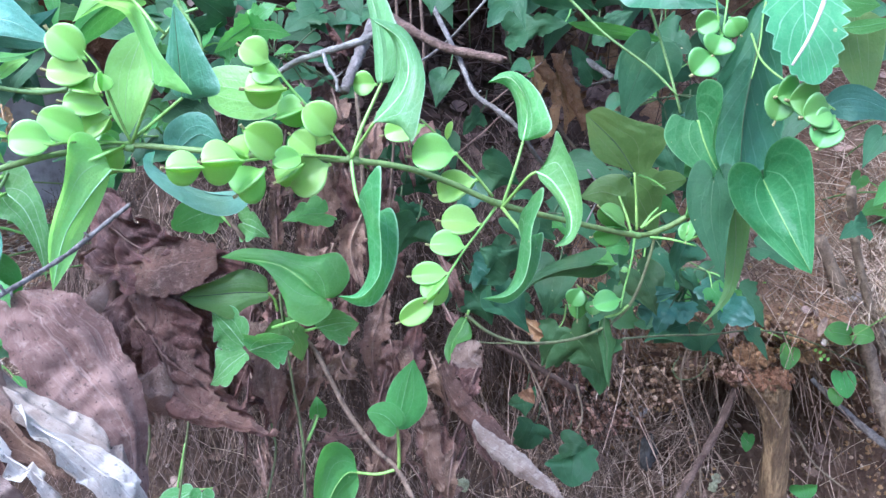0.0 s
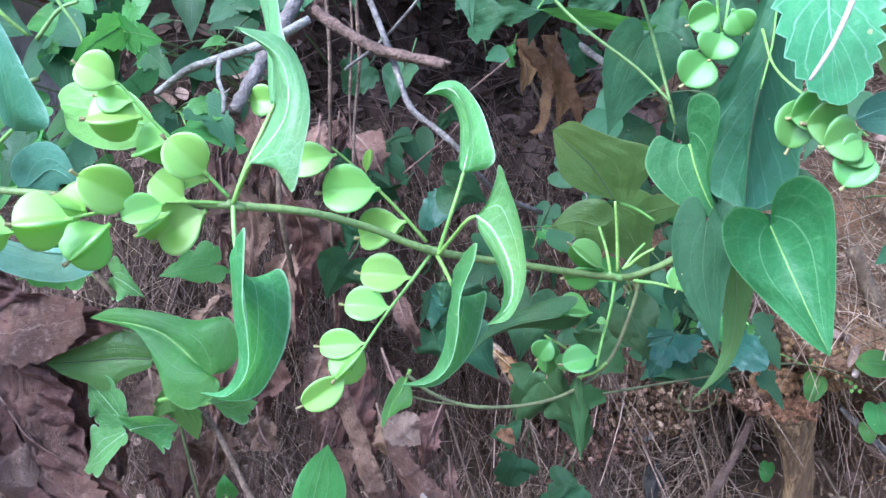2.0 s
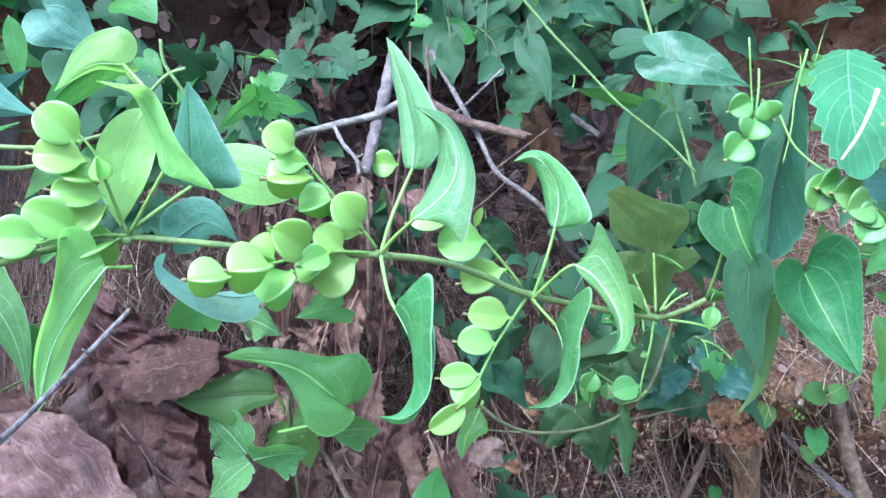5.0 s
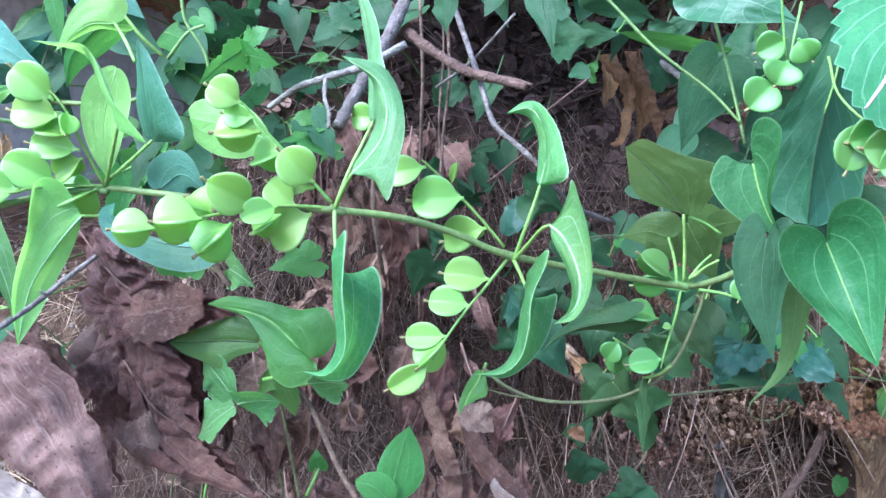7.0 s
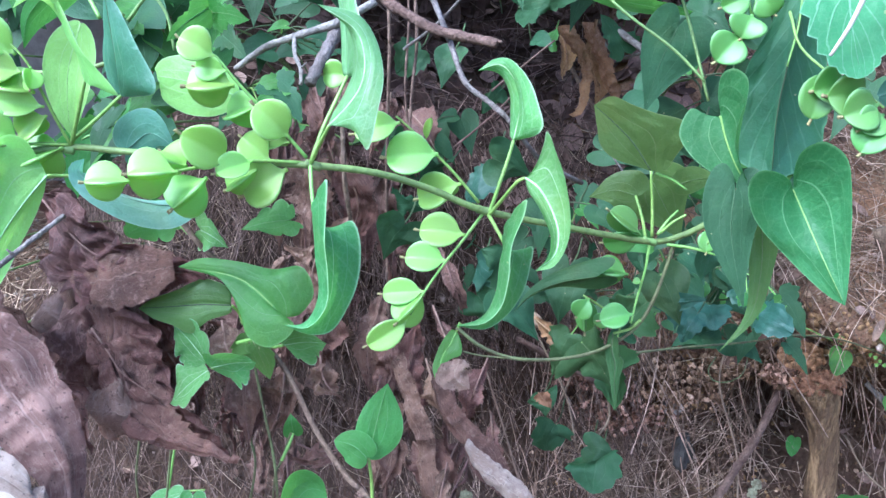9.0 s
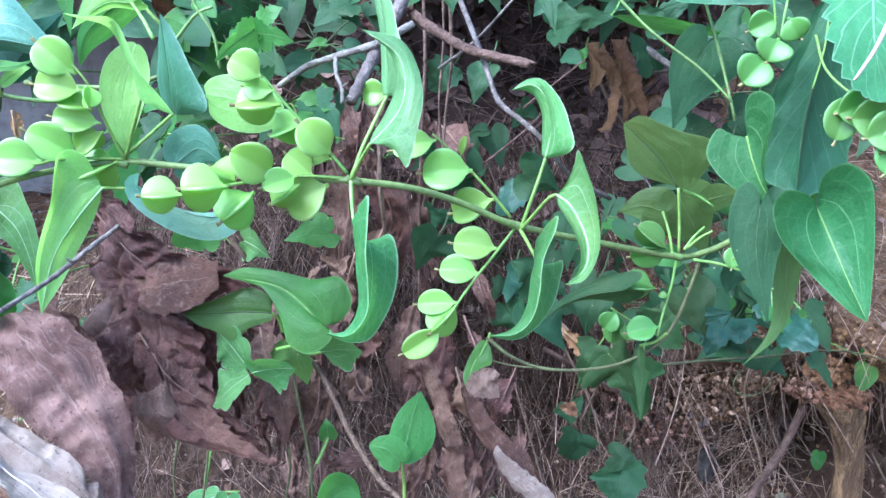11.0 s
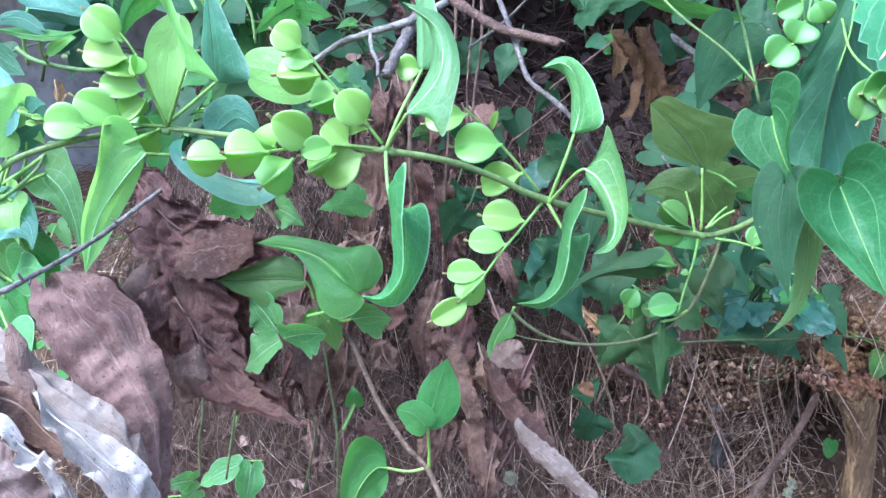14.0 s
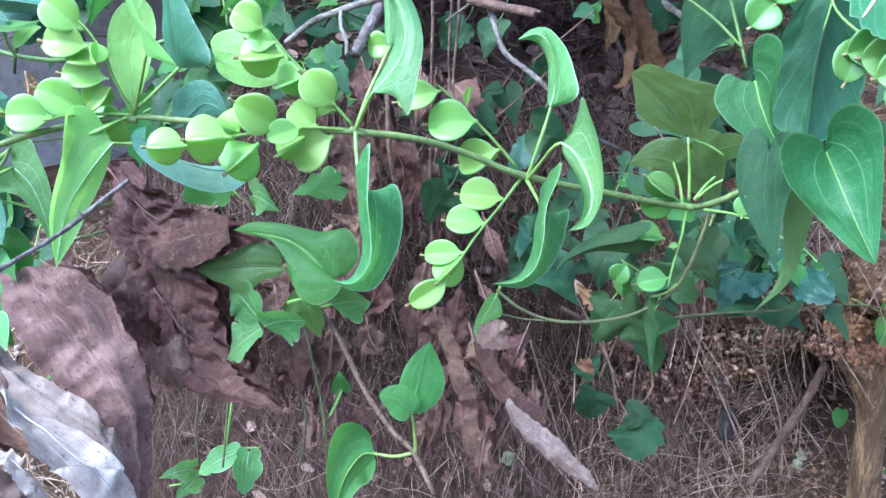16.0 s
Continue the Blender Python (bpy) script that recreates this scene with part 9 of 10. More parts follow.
dead_leaf(DEAD, "narrow curled brown dead leaf hanging down", "lance", [(-0.1055, 0.6738, 0.572), (-0.1069, 0.6638, 0.5459), (-0.1098, 0.6688, 0.5184)], (-0.0072, 0.013, -0.0029), (0.0039, 0.004, 0.0014), crumple=0.004, cup=0.8, ragged=0.35, seed=345)
dead_leaf(RUSSET, "reddish curled dead leaf hanging down", "lance", [(-0.1465, 0.7812, 0.5084), (-0.1348, 0.7712, 0.4611), (-0.1289, 0.7762, 0.4105)], (-0.0061, 0.001, -0.0023), (0.0051, 0.004, 0.0014), crumple=0.007, cup=0.8, ragged=0.35, seed=346)
dead_leaf(DEAD, "narrow curled brown dead leaf hanging down", "lance", [(-0.0898, 0.6424, 0.5), (-0.0869, 0.6324, 0.4635), (-0.0866, 0.6374, 0.4237)], (-0.0058, 0.001, -0.002), (0.005, 0.004, 0.001), crumple=0.01, cup=0.8, ragged=0.35, seed=347)
dead_sheet(PINKISH, "pale pinkish curled strip of dead leaf", [(0.0275, 0.515, 0.3854), (0.0451, 0.505, 0.3777), (0.0667, 0.495, 0.3674), (0.0863, 0.486, 0.3536), (0.0954, 0.48, 0.3431)], [(0.0317, 0.51, 0.3694), (0.0453, 0.5, 0.36), (0.0649, 0.49, 0.3519), (0.0832, 0.483, 0.3456), (0.0948, 0.479, 0.3419)], bulge=0.3, crumple=0.003, ragged=0.12, seed=21)
dead_sheet(RUSSET, "dark red curled strip of dead leaf with a tan rim", [(0.0061, 0.53, 0.4269), (0.017, 0.525, 0.4083), (0.0323, 0.52, 0.3925), (0.0479, 0.515, 0.3804), (0.0585, 0.51, 0.3685)], [(-0.0014, 0.535, 0.4148), (0.0086, 0.53, 0.3931), (0.0225, 0.525, 0.3773), (0.0389, 0.52, 0.3656), (0.0547, 0.515, 0.3594)], bulge=0.3, crumple=0.003, ragged=0.12, seed=23)
dead_sheet(DEAD, "long curled brown strip of dead leaf", [(-0.0271, 0.56, 0.4269), (-0.0132, 0.55, 0.3954), (-0.0015, 0.545, 0.3712), (0.0056, 0.54, 0.3418), (0.0224, 0.535, 0.3184)], [(-0.0367, 0.565, 0.4128), (-0.0249, 0.555, 0.3852), (-0.0143, 0.55, 0.3605), (-0.0079, 0.545, 0.3281), (0.0069, 0.54, 0.3079)], bulge=0.35, crumple=0.004, ragged=0.14, seed=25)
dead_leaf(DEAD, "curled brown dead leaf hanging down", "lance", [(0.0167, 0.54, 0.3948), (0.029, 0.53, 0.3718), (0.0429, 0.525, 0.3564), (0.0563, 0.52, 0.3458)], (-0.0047, 0, -0.0021), (0.0038, 0.01, -0.0004), crumple=0.006, cup=0.5, seed=349)
dead_leaf(MAUVE, "small light brown dead leaf hanging from a stalk", "ovate", [(0.0241, 0.47, 0.4575), (0.0227, 0.467, 0.4483), (0.0308, 0.465, 0.4415)], (-0.0099, 0, -0.0022), (0.0084, 0, 0.0021), crumple=0.004, seed=350)
dead_sheet(TAN, "orange-brown twisted ribbon of dead leaf", [(0.0897, 0.85, 0.682), (0.1022, 0.845, 0.651), (0.1155, 0.84, 0.6244), (0.1276, 0.84, 0.5998)], [(0.1035, 0.845, 0.6834), (0.1159, 0.835, 0.657), (0.1277, 0.832, 0.6281), (0.1326, 0.836, 0.602)], bulge=0.35, crumple=0.006, ragged=0.12, seed=51)
dead_sheet(TAN, "orange-brown twisted ribbon of dead leaf", [(0.0637, 0.85, 0.6777), (0.0811, 0.845, 0.6554), (0.0923, 0.84, 0.6287), (0.089, 0.838, 0.6037), (0.081, 0.838, 0.5949)], [(0.0812, 0.842, 0.6798), (0.0952, 0.835, 0.6561), (0.1019, 0.83, 0.6295), (0.099, 0.83, 0.602), (0.0869, 0.832, 0.5912)], bulge=0.35, crumple=0.006, ragged=0.12, seed=53)
dead_leaf(TAN, "orange-brown curled strip of dead leaf", "lance", [(0.1049, 0.84, 0.6855), (0.1011, 0.84, 0.6494), (0.1127, 0.84, 0.6134), (0.1108, 0.84, 0.595)], (-0.0053, 0, -0.0026), (0.0058, 0.006, 0.0029), crumple=0.006, cup=0.7, ragged=0.3, seed=353)
dead_leaf(TAN, "orange-brown curled strip of dead leaf", "lance", [(0.0709, 0.88, 0.6751), (0.0782, 0.87, 0.6498), (0.0766, 0.87, 0.6246)], (-0.0055, 0, -0.0027), (0.0059, 0.006, 0.003), crumple=0.006, cup=0.7, ragged=0.3, seed=354)
dead_leaf(RUSSET, "dark red dead leaf on the bank", "ovate", [(-0.121, 0.7, 0.6957), (-0.0979, 0.69, 0.6802), (-0.0862, 0.68, 0.6895)], (-0.0207, 0, -0.0058), (0.0201, 0, 0.0207), crumple=0.011, pleat=0.2, seed=355)
dead_leaf(RUSSET, "dark red dead leaf on the bank", "ovate", [(-0.1478, 0.75, 0.7063), (-0.1236, 0.74, 0.7111), (-0.0886, 0.73, 0.6953)], (-0.0051, 0, -0.0215), (0.005, 0, 0.0213), crumple=0.011, pleat=0.2, seed=356)
dead_leaf(TAN, "dry flaky scrap of dead leaf", "ovate", [(0.0735, 0.7, 0.3491), (0.0777, 0.7, 0.3436), (0.0854, 0.7, 0.3354)], (-0.0064, 0, -0.0039), (0.0064, 0, 0.0039), crumple=0.004, seed=357)
dead_leaf(TAN, "dry flaky scrap of dead leaf", "lance", [(0.0647, 0.66, 0.4319), (0.0854, 0.65, 0.4198), (0.1061, 0.65, 0.4131)], (-0.0035, 0, -0.0086), (0.0026, 0, 0.0075), crumple=0.005, seed=358)

# twigs and roots
twig("dead_twig", "grey lichen-pale dead twig with a fork", "twig", [(-0.1284, 0.5, 0.6268), (-0.1063, 0.49, 0.6397), (-0.0836, 0.483, 0.6475), (-0.0583, 0.478, 0.6553), (-0.0377, 0.49, 0.669)], 0.0019, 0.0024, PALEWOOD, 0.12, 92, branches=[([(-0.0848, 0.483, 0.6467), (-0.0769, 0.46, 0.6359), (-0.0687, 0.445, 0.629), (-0.066, 0.437, 0.6205)], 0.0014, 0.0011), ([(-0.0687, 0.445, 0.629), (-0.0636, 0.44, 0.6324)], 0.0007, 0.0003)])
twig("dead_twig", "thick grey broken twig", "twig", [(-0.063, 0.444, 0.6215), (-0.0605, 0.465, 0.638), (-0.0575, 0.49, 0.657), (-0.0545, 0.515, 0.676), (-0.0515, 0.537, 0.697)], 0.0034, 0.0045, WOOD, 0.14, 93)
twig("broken_branch", "brown broken branch with a splintered end", "branch", [(-0.0468, 0.53, 0.6773), (-0.0291, 0.52, 0.667), (-0.004, 0.508, 0.6552), (0.0198, 0.5, 0.6505), (0.0353, 0.496, 0.6478)], 0.0036, 0.0026, BROWN, 0.12, 94, branches=[([(0.0198, 0.5, 0.6505), (0.0314, 0.497, 0.65), (0.0383, 0.496, 0.6487)], 0.0024, 0.0009)])
twig("bramble_cane", "grey thorny stem of a bramble", "stem", [(-0.0258, 0.56, 0.7022), (-0.0057, 0.53, 0.667), (0.0061, 0.51, 0.6462), (0.0173, 0.495, 0.6249), (0.0332, 0.485, 0.614), (0.0469, 0.48, 0.6034), (0.0665, 0.5, 0.579), (0.0929, 0.56, 0.5599)], 0.0019, 0.0015, WOOD, 0.12, 95, branches=[([(0.0075, 0.51, 0.6424), (0.0117, 0.505, 0.6392)], 0.0007, 0.0002), ([(0.0372, 0.484, 0.6105), (0.043, 0.478, 0.6058)], 0.0007, 0.0002), ([(0.0182, 0.495, 0.6238), (0.0219, 0.49, 0.6268)], 0.0006, 0.0002)])
twig("thin_twig", "thin grey twig across the bank", "twig", [(-0.0312, 0.55, 0.6435), (-0.006, 0.54, 0.662), (0.0214, 0.53, 0.6914)], 0.0011, 0.0009, WOOD, 0.12, 96)
twig("thin_twig", "thin brown twig across the bank", "twig", [(0.0246, 0.6, 0.6176), (0.0464, 0.6, 0.6364), (0.0678, 0.6, 0.655)], 0.0008, 0.0006, BROWN, 0.12, 0)
twig("thin_twig", "thin brown twig among the leaves", "twig", [(-0.0682, 0.52, 0.6242), (-0.0633, 0.515, 0.5924), (-0.06, 0.51, 0.5606), (-0.0585, 0.53, 0.5169)], 0.0016, 0.0016, BROWN, 0.12, 1)
twig("thin_twig", "thin brown twig across the bank", "twig", [(-0.001, 0.6, 0.5755), (0.0256, 0.6, 0.5995), (0.0471, 0.6, 0.623)], 0.0008, 0.0006, BROWN, 0.12, 2)
twig("cane", "upright dry brown cane", "stem", [(-0.047, 0.56, 0.7015), (-0.0432, 0.56, 0.652), (-0.0451, 0.57, 0.6098), (-0.0502, 0.6, 0.517), (-0.0498, 0.63, 0.3911)], 0.0012, 0.0012, BROWN, 0.12, 3)
twig("cane", "upright dry brown cane in the shade", "stem", [(-0.0294, 0.56, 0.7062), (-0.0235, 0.555, 0.6524), (-0.0252, 0.552, 0.6147), (-0.0254, 0.55, 0.5808)], 0.0012, 0.001, BROWN, 0.15, 4)
twig("cane", "upright dry brown cane in the shade", "stem", [(-0.0408, 0.6, 0.7123), (-0.0377, 0.6, 0.6642), (-0.0385, 0.6, 0.6104), (-0.032, 0.62, 0.5493)], 0.0009, 0.0009, BROWN, 0.12, 5)
twig("cane", "upright smooth green cane", "stem", [(-0.1173, 0.5, 0.426), (-0.1219, 0.5, 0.3823), (-0.1182, 0.5, 0.356), (-0.1255, 0.5, 0.3104)], 0.0009, 0.0009, DULLVINE, 0.12, 6)
twig("cane", "thin green cane beside dead leaves", "stem", [(-0.2027, 0.57, 0.4095), (-0.2029, 0.56, 0.3788), (-0.2026, 0.55, 0.3583), (-0.2076, 0.55, 0.3191), (-0.2126, 0.55, 0.2792)], 0.001, 0.001, DULLVINE, 0.12, 7)
twig("cane", "thin green cane beside dead leaves", "stem", [(-0.2534, 0.6, 0.408), (-0.2526, 0.59, 0.3807), (-0.2497, 0.58, 0.3541), (-0.2486, 0.58, 0.3237), (-0.2525, 0.58, 0.2926), (-0.2509, 0.58, 0.2615)], 0.001, 0.001, DULLVINE, 0.12, 8)
twig("stick", "pale dead stick leaning on the bank", "stick", [(0.1042, 0.9, 0.6778), (0.1297, 0.88, 0.6523), (0.1528, 0.8, 0.6554)], 0.002, 0.0015, WOOD, 0.12, 9)
twig("stick", "brown dead stick on the bank", "stick", [(0.1074, 0.8, 0.6822), (0.1292, 0.78, 0.6674), (0.1478, 0.765, 0.6545)], 0.0036, 0.003, WOOD, 0.12, 10)
twig("stick", "brown dead stick leaning on the bank", "stick", [(0.0729, 0.9, 0.6574), (0.1039, 0.88, 0.6068), (0.1399, 0.86, 0.5644)], 0.002, 0.0018, BROWN, 0.12, 11)
twig("stick", "thin grey stick on the bank", "stick", [(0.1214, 0.7, 0.5663), (0.1334, 0.7, 0.5457), (0.1225, 0.7, 0.5131)], 0.0009, 0.0008, WOOD, 0.12, 12)
twig("stick", "dead stick leaning against the cut bank", "stick", [(0.3236, 0.845, 0.3173), (0.3064, 0.84, 0.2693), (0.2825, 0.83, 0.2241), (0.2586, 0.82, 0.179)], 0.0042, 0.0048, BROWN, 0.12, 13)
twig("stick", "dead stick leaning on the slope", "stick", [(0.3898, 0.83, 0.4984), (0.4198, 0.82, 0.4367), (0.4481, 0.81, 0.3783), (0.4663, 0.8, 0.319), (0.4895, 0.79, 0.2669)], 0.0075, 0.0085, BROWN, 0.12, 14)
twig("stick", "dead stick on the slope", "stick", [(0.3923, 0.77, 0.5568), (0.4104, 0.79, 0.5045), (0.436, 0.8, 0.4379), (0.4747, 0.82, 0.3661)], 0.0045, 0.005, BROWN, 0.12, 15)
twig("stick", "grey dead stick on the bank", "stick", [(0.4046, 0.84, 0.3357), (0.4348, 0.83, 0.3086), (0.4691, 0.82, 0.2817), (0.4931, 0.81, 0.2664), (0.5344, 0.8, 0.2399), (0.5936, 0.79, 0.2187)], 0.0028, 0.0075, WOOD, 0.14, 16)
twig("stick", "thin pale dry stalk", "stick", [(0.2703, 0.86, 0.3687), (0.2629, 0.85, 0.3173), (0.286, 0.84, 0.2474), (0.292, 0.83, 0.1903)], 0.0012, 0.0012, STRAW, 0.1, 17)
twig("stick", "thin pale dry stalk", "stick", [(0.4036, 0.87, 0.264), (0.4266, 0.86, 0.2278), (0.4645, 0.85, 0.2)], 0.0012, 0.001, STRAW, 0.1, 18)
twig("stick", "thin pale dry stalk", "stick", [(0.0632, 0.8, 0.3791), (0.1004, 0.79, 0.314), (0.1154, 0.78, 0.2607)], 0.0014, 0.0012, STRAW, 0.1, 19)
twig("stick", "thin pale dry stalk", "stick", [(0.0904, 0.8, 0.2838), (0.1035, 0.8, 0.3237), (0.1155, 0.79, 0.3659)], 0.0012, 0.001, STRAW, 0.1, 20)
twig("stick", "thin pale dry stalk", "stick", [(0.1399, 0.82, 0.3194), (0.1489, 0.82, 0.2801), (0.1298, 0.8, 0.2534)], 0.0014, 0.0012, STRAW, 0.1, 21)
twig("stick", "dead stick lying in the soil", "stick", [(0.0484, 0.8, 0.3654), (0.0945, 0.82, 0.3364), (0.1428, 0.84, 0.3063)], 0.003, 0.0034, BROWN, 0.12, 22)
twig("stick", "thin dry stalk on the bank", "stick", [(0.0258, 0.7, 0.3633), (0.0454, 0.7, 0.3066), (0.0653, 0.7, 0.2487)], 0.001, 0.001, STRAW, 0.1, 23)
twig("dead_twig", "bare grey twig with a forked end and small buds", "twig", [(-0.1719, 0.378, 0.5508), (-0.1773, 0.362, 0.5426), (-0.1871, 0.336, 0.5281), (-0.192, 0.29, 0.5178), (-0.198, 0.268, 0.5121), (-0.2049, 0.257, 0.5057), (-0.2109, 0.252, 0.5005)], 0.0012, 0.0015, PALEWOOD, 0.16, 24, branches=[([(-0.2084, 0.253, 0.5024), (-0.2063, 0.256, 0.4931), (-0.1996, 0.262, 0.4833), (-0.1927, 0.268, 0.475)], 0.0009, 0.0005), ([(-0.2067, 0.256, 0.494), (-0.2176, 0.262, 0.482), (-0.228, 0.27, 0.471)], 0.0009, 0.0005), ([(-0.2051, 0.257, 0.5052), (-0.2062, 0.254, 0.5109), (-0.2042, 0.252, 0.5147)], 0.0012, 0.0005), ([(-0.1922, 0.289, 0.5178), (-0.193, 0.287, 0.522)], 0.0011, 0.0005), ([(-0.1916, 0.293, 0.5183), (-0.1893, 0.29, 0.5159)], 0.001, 0.0005), ([(-0.1987, 0.266, 0.5113), (-0.1998, 0.264, 0.5147)], 0.001, 0.0004), ([(-0.1815, 0.35, 0.536), (-0.1834, 0.348, 0.5386)], 0.0009, 0.0004), ([(-0.2083, 0.254, 0.5026), (-0.2107, 0.252, 0.505)], 0.001, 0.0005)])
lump("lichen_tuft", "pale greenish lichen tuft on the soil", "lichen", (0.0215, 0.6, 0.2934), (0.005, 0.003, 0.006), LICHEN, 1)
lump("lichen_tuft", "pale greenish lichen tuft on the soil", "lichen", (0.317, 0.86, 0.2004), (0.005, 0.003, 0.006), LICHEN, 7)
lump("lichen_tuft", "pale greenish lichen tuft on the soil", "lichen", (0.314, 0.86, 0.1902), (0.005, 0.003, 0.006), LICHEN, 1)
twig("pine_needle", "pale dry pine needle lying across a leaf", "pine needle", [(0.215, 0.42, 0.6854), (0.2129, 0.42, 0.676), (0.2081, 0.421, 0.6603), (0.2018, 0.424, 0.6457)], 0.0015, 0.0008, BLEACHED, 0.02, 28)


twig("tendril", "thin dry tendril curling over the bank", "tendril", [(0.2457, 0.8, 0.3638), (0.2377, 0.79, 0.3528), (0.2444, 0.79, 0.3421), (0.2589, 0.79, 0.3426), (0.2701, 0.79, 0.3517), (0.276, 0.8, 0.3641)], 0.0006, 0.0005, DULLVINE, 0.05, 61)
twig("splintered_stick", "splintered pale brown piece of dead wood", "stick", [(0.0475, 0.72, 0.4258), (0.0687, 0.71, 0.4122), (0.0851, 0.7, 0.4019), (0.0937, 0.695, 0.3959)], 0.0055, 0.0035, SPLINTER, 0.3, 63, branches=[([(0.084, 0.7, 0.4029), (0.0909, 0.69, 0.4048), (0.0983, 0.685, 0.3998)], 0.003, 0.0008), ([(0.0798, 0.7, 0.4046), (0.0855, 0.69, 0.3978), (0.0909, 0.685, 0.3927)], 0.0025, 0.0008)])

# ---- the root stump, stones and the far side ----
def root_stump():
    """A pale root that hangs from the edge of the cut bank: a flaring head, a furrowed shaft and a short arm."""
    axis = [Vector(p) for p in ((0.341, 0.845, 0.352), (0.349, 0.84, 0.334), (0.3565, 0.838, 0.317), (0.364, 0.838, 0.3), (0.372, 0.842, 0.278), (0.378, 0.85, 0.243), (0.384, 0.86, 0.187), (0.397, 0.88, 0.095), (0.407, 0.9, 0.02))]
    girth = [Vector((g, 0, 0)) for g in (0.015, 0.024, 0.0225, 0.0175, 0.0145, 0.0155, 0.017, 0.019, 0.02)]
    bm = bmesh.new()
    rings, count, sides = [], 80, 36
    for k in range(count + 1):
        t = k / count
        c, r = spline(axis, t), spline(girth, t).x
        ring = []
        for j in range(sides):
            a = 2 * math.pi * j / sides
            furrow = 0.13 * noise.noise(Vector((3 * math.cos(a), 3 * math.sin(a), t * 5))) + 0.07 * noise.noise(Vector((9 * math.cos(a), 9 * math.sin(a), t * 9)))
            ragged = 0.6 * max(0.0, 0.35 - t) / 0.35 * noise.noise(Vector((4 * math.cos(a), 4 * math.sin(a), t * 40)))
            ring.append(bm.verts.new(c + Vector((math.cos(a), 0.8 * math.sin(a), 0)) * r * (1 + furrow + ragged)))
        rings.append(ring)
    for a, b in zip(rings, rings[1:]):
        for j in range(sides):
            bm.faces.new((a[j], a[(j + 1) % sides], b[(j + 1) % sides], b[j]))
    bm.faces.new(rings[0][::-1])
    bm.faces.new(rings[-1])
    ob = tagged(part("root_stump", bm, ROOT, None), "broken orange-brown root stump hanging from the bank", "root")
    part("side_root", tube([(0.365, 0.836, 0.328), (0.345, 0.835, 0.331), (0.325, 0.84, 0.326), (0.305, 0.855, 0.33)], 0.008, 0.004, 12, 10, 0.35, 8), ROOT, ob)
    return ob


root_stump()
clod("crumbling orange earth round the head of a root", (0.352, 0.826, 0.338), (0.03, 0.012, 0.013), EARTH, 51)
clod("crumbling soil hanging from a side root", (0.325, 0.836, 0.338), (0.026, 0.014, 0.012), CLODS, 53)
clod("clod of orange earth on the edge of the bank", (0.352, 0.835, 0.405), (0.03, 0.026, 0.02), EARTH, 3)
clod("overhanging lump of soil and roots", (0.34, 0.865, 0.382), (0.065, 0.035, 0.016), CLODS, 5)
clod("clod of crumbling orange earth on a root", (0.335, 0.83, 0.362), (0.022, 0.016, 0.013), EARTH, 21)
clod("clod of crumbling orange earth on a root", (0.385, 0.832, 0.37), (0.026, 0.016, 0.012), EARTH, 23)
clod("clod of crumbling orange earth on a root", (0.412, 0.84, 0.39), (0.022, 0.018, 0.014), EARTH, 27)
clod("clod of pale orange earth on the edge of the bank", (0.41, 0.825, 0.41), (0.03, 0.02, 0.012), EARTH, 31)
clod("clod of pale orange earth on the edge of the bank", (0.45, 0.83, 0.425), (0.032, 0.02, 0.012), EARTH, 33)
clod("clod of pale orange earth on the edge of the bank", (0.49, 0.84, 0.44), (0.03, 0.02, 0.012), EARTH, 35)
lump("stone", "pale rounded stone on the edge of the bank", "stone", (0.432, 0.815, 0.432), (0.012, 0.01, 0.009), STONE, 37)
lump("stone", "pale rounded stone on the edge of the bank", "stone", (0.398, 0.815, 0.424), (0.009, 0.008, 0.007), STONE, 39)
clod("clod of orange earth in the cut bank", (0.29, 0.885, 0.34), (0.045, 0.025, 0.025), CLODS, 41)
clod("clod of orange earth in the cut bank", (0.12, 0.885, 0.31), (0.05, 0.025, 0.03), CLODS, 43)
lump("rotten_wood", "grey rotten piece of wood on the bank", "wood", (0.43, 0.85, 0.405), (0.05, 0.035, 0.016), HUMUS, 7)
lump("stone", "dark grey stone set in the soil", "stone", (0.24, 0.895, 0.215), (0.011, 0.01, 0.022), DARKSTONE, 9)
lump("stone", "brown stone set in the soil", "stone", (0.225, 0.905, 0.262), (0.012, 0.01, 0.008), STONE, 11)
clod("clod of orange earth in the cut bank", (0.23, 0.885, 0.3), (0.06, 0.025, 0.035), CLODS, 13)
clod("clod of orange earth in the cut bank", (0.17, 0.89, 0.26), (0.06, 0.025, 0.03), CLODS, 17)


def wall_block():
    bm = bmesh.new()
    bmesh.ops.create_cube(bm, size=1.0)
    for v in bm.verts:
        v.co = Vector((v.co.x * 0.9 - 1.25, v.co.y * 0.25 + 1.75, v.co.z * 2.4 + 0.9))
    bmesh.ops.bevel(bm, geom=bm.edges[:], offset=0.02, segments=2, affect="EDGES")
    return tagged(part("wall_side", bm, CONCRETE, None), "weathered grey concrete wall beside the bank", "wall", kind="structure")


wall_block()


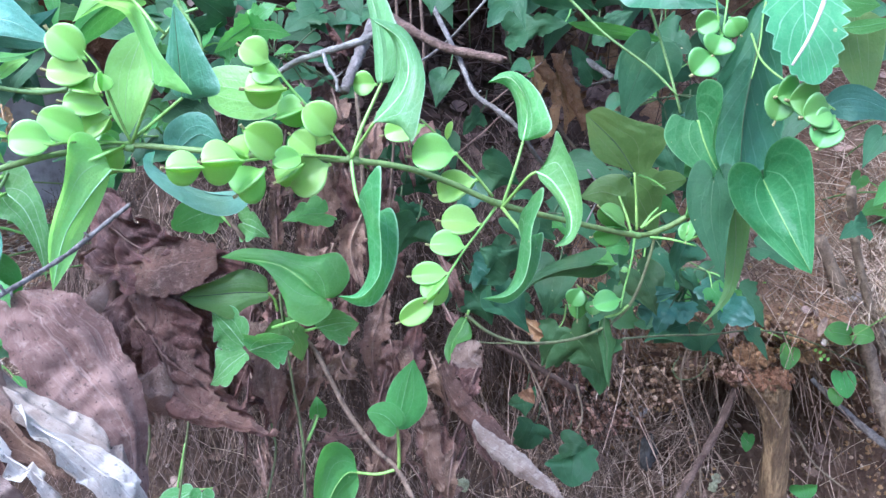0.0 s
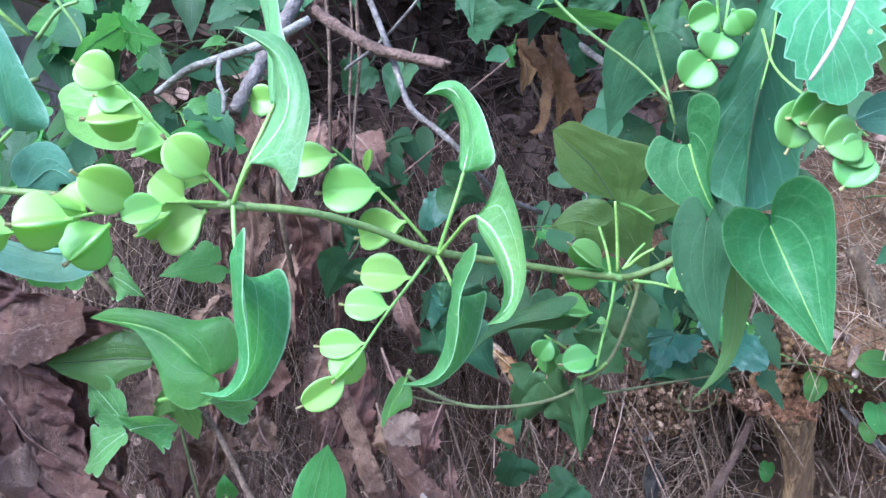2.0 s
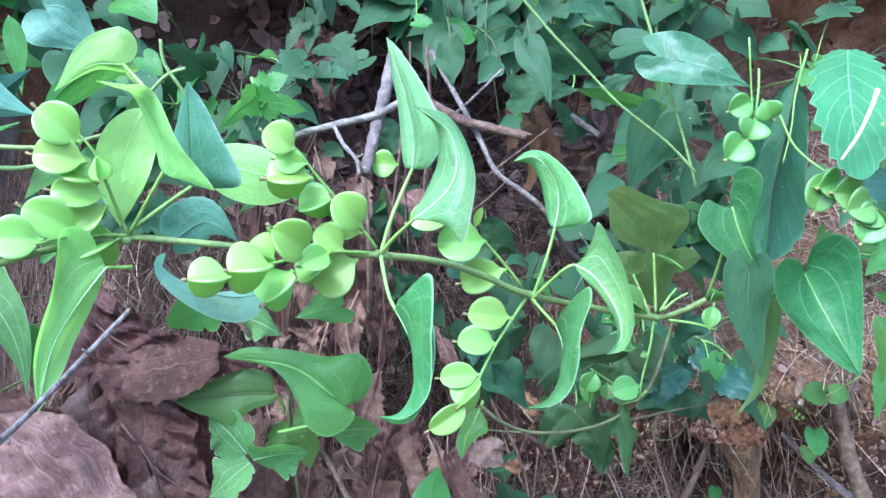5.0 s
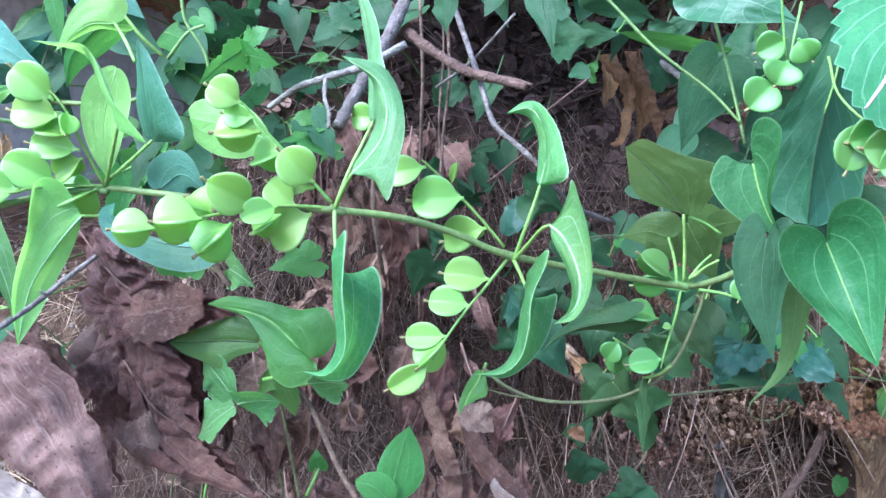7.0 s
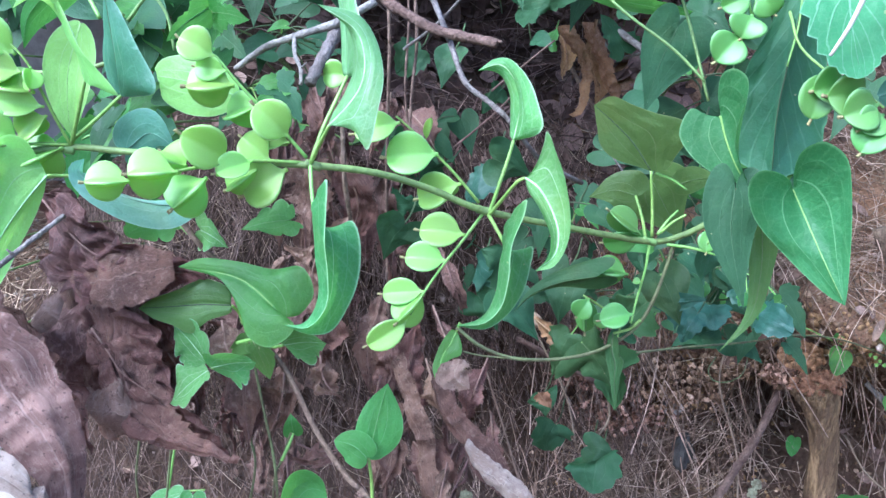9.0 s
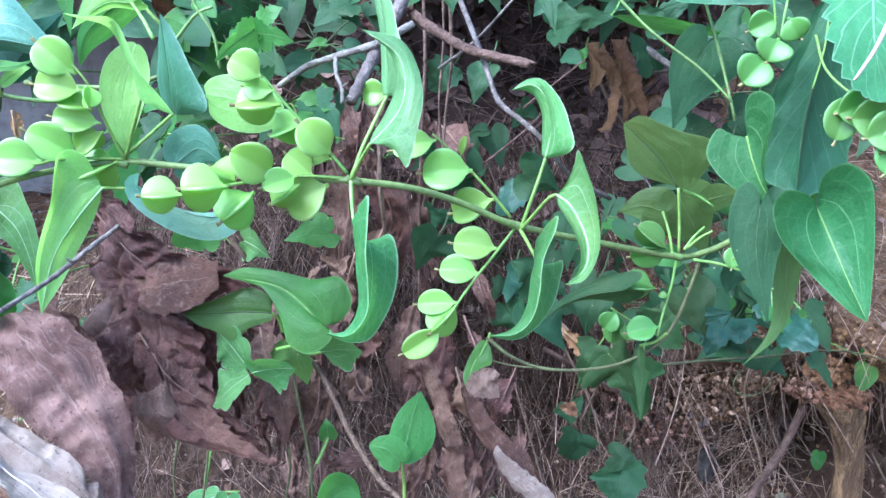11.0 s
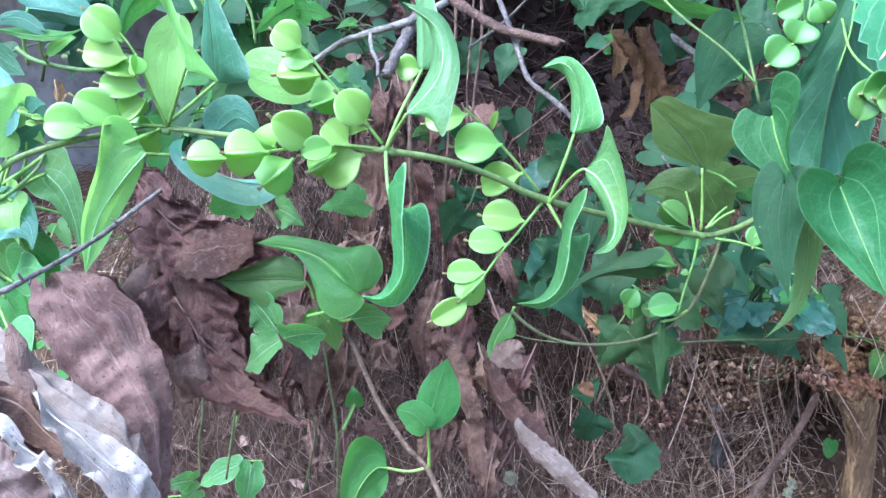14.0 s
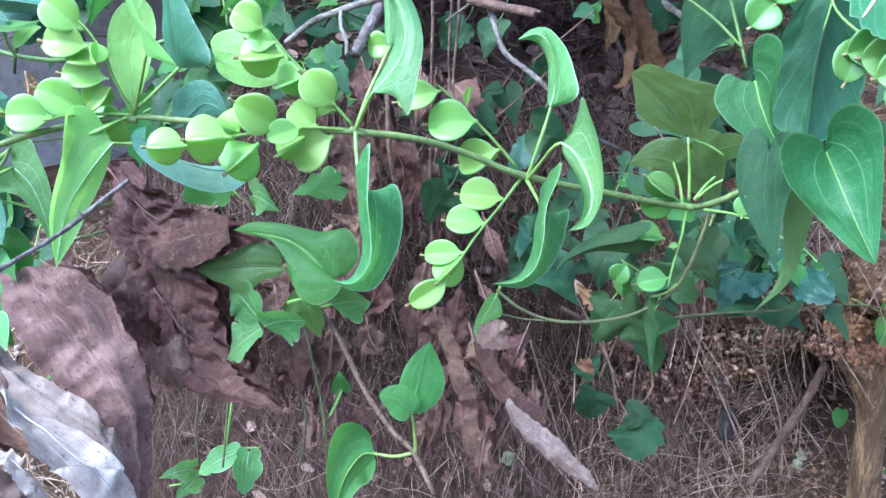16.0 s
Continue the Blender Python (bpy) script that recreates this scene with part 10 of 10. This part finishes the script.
def shade_growth():
    """Shade plants that grow out of the bank and hang before it, stretch by stretch."""
    rnd = random.Random(31)
    stretches = (
        # middle of the stretch, half its size, plants, leaf size, share of dark leaves
        ((0.16, 0.76, 0.765), (0.3, 0.06, 0.03), 15, 0.034, 0.9),
        ((-0.3, 0.62, 0.74), (0.18, 0.06, 0.03), 8, 0.036, 0.6),
        ((0.3, 0.74, 0.64), (0.17, 0.07, 0.09), 11, 0.036, 0.8),
        ((-0.3, 0.62, 0.64), (0.15, 0.07, 0.08), 9, 0.034, 0.6),
        ((0.1, 0.74, 0.49), (0.12, 0.06, 0.05), 6, 0.026, 0.95),
        ((-0.12, 0.72, 0.62), (0.1, 0.06, 0.07), 5, 0.026, 0.8),
        ((0.2, 0.7, 0.465), (0.06, 0.05, 0.035), 4, 0.026, 0.8),
        ((0.5, 0.86, 0.56), (0.08, 0.05, 0.06), 3, 0.03, 0.5),
        ((-0.42, 0.55, 0.45), (0.08, 0.06, 0.08), 4, 0.034, 0.4),
    )
    for middle, half, plants, size, share in stretches:
        for k in range(plants):
            c = Vector([m + h * rnd.uniform(-1, 1) for m, h in zip(middle, half)])
            root = Vector((c.x, bank(c.x, 0.62).y, c.z - 0.05))
            plant = thing("wild_seedling", root, "wild plant with dark green leaves growing from the bank", "wild plant", "wild plants on the bank")
            part("stem", tube([root, (root + c) * 0.5 + Vector((0, 0, 0.015)), c], 0.0011, 0.0008, 6, 4), VINE, plant)
            shape = rnd.choice(("lobed", "heart", "heart", "ovate"))
            for j in range(rnd.randint(5, 8)):
                p = c + Vector((rnd.gauss(0, 0.028), rnd.gauss(0, 0.018), rnd.gauss(0, 0.022)))
                ang, s = rnd.uniform(0, 6.28), size * rnd.uniform(0.6, 1.35)
                d = Vector((math.cos(ang), -0.35, 0.6 * math.sin(ang) - 0.45)).normalized() * s
                w = d.cross(Vector((rnd.gauss(0, 0.5), -1, 0.7))).normalized() * s * rnd.uniform(0.36, 0.5)
                leaf(plant, DARK if rnd.random() < share else GREEN, shape, [p, p + d * 0.5, p + d + Vector((0, 0, -0.25 * s))], w, -w, petiole=[c, (c + p) * 0.5 + Vector((0, 0, 0.004)), p], r=0.0006, rows=16, teeth=7 if shape == "lobed" else 0, cup=0.25, seed=500 + k * 20 + j)


shade_growth()
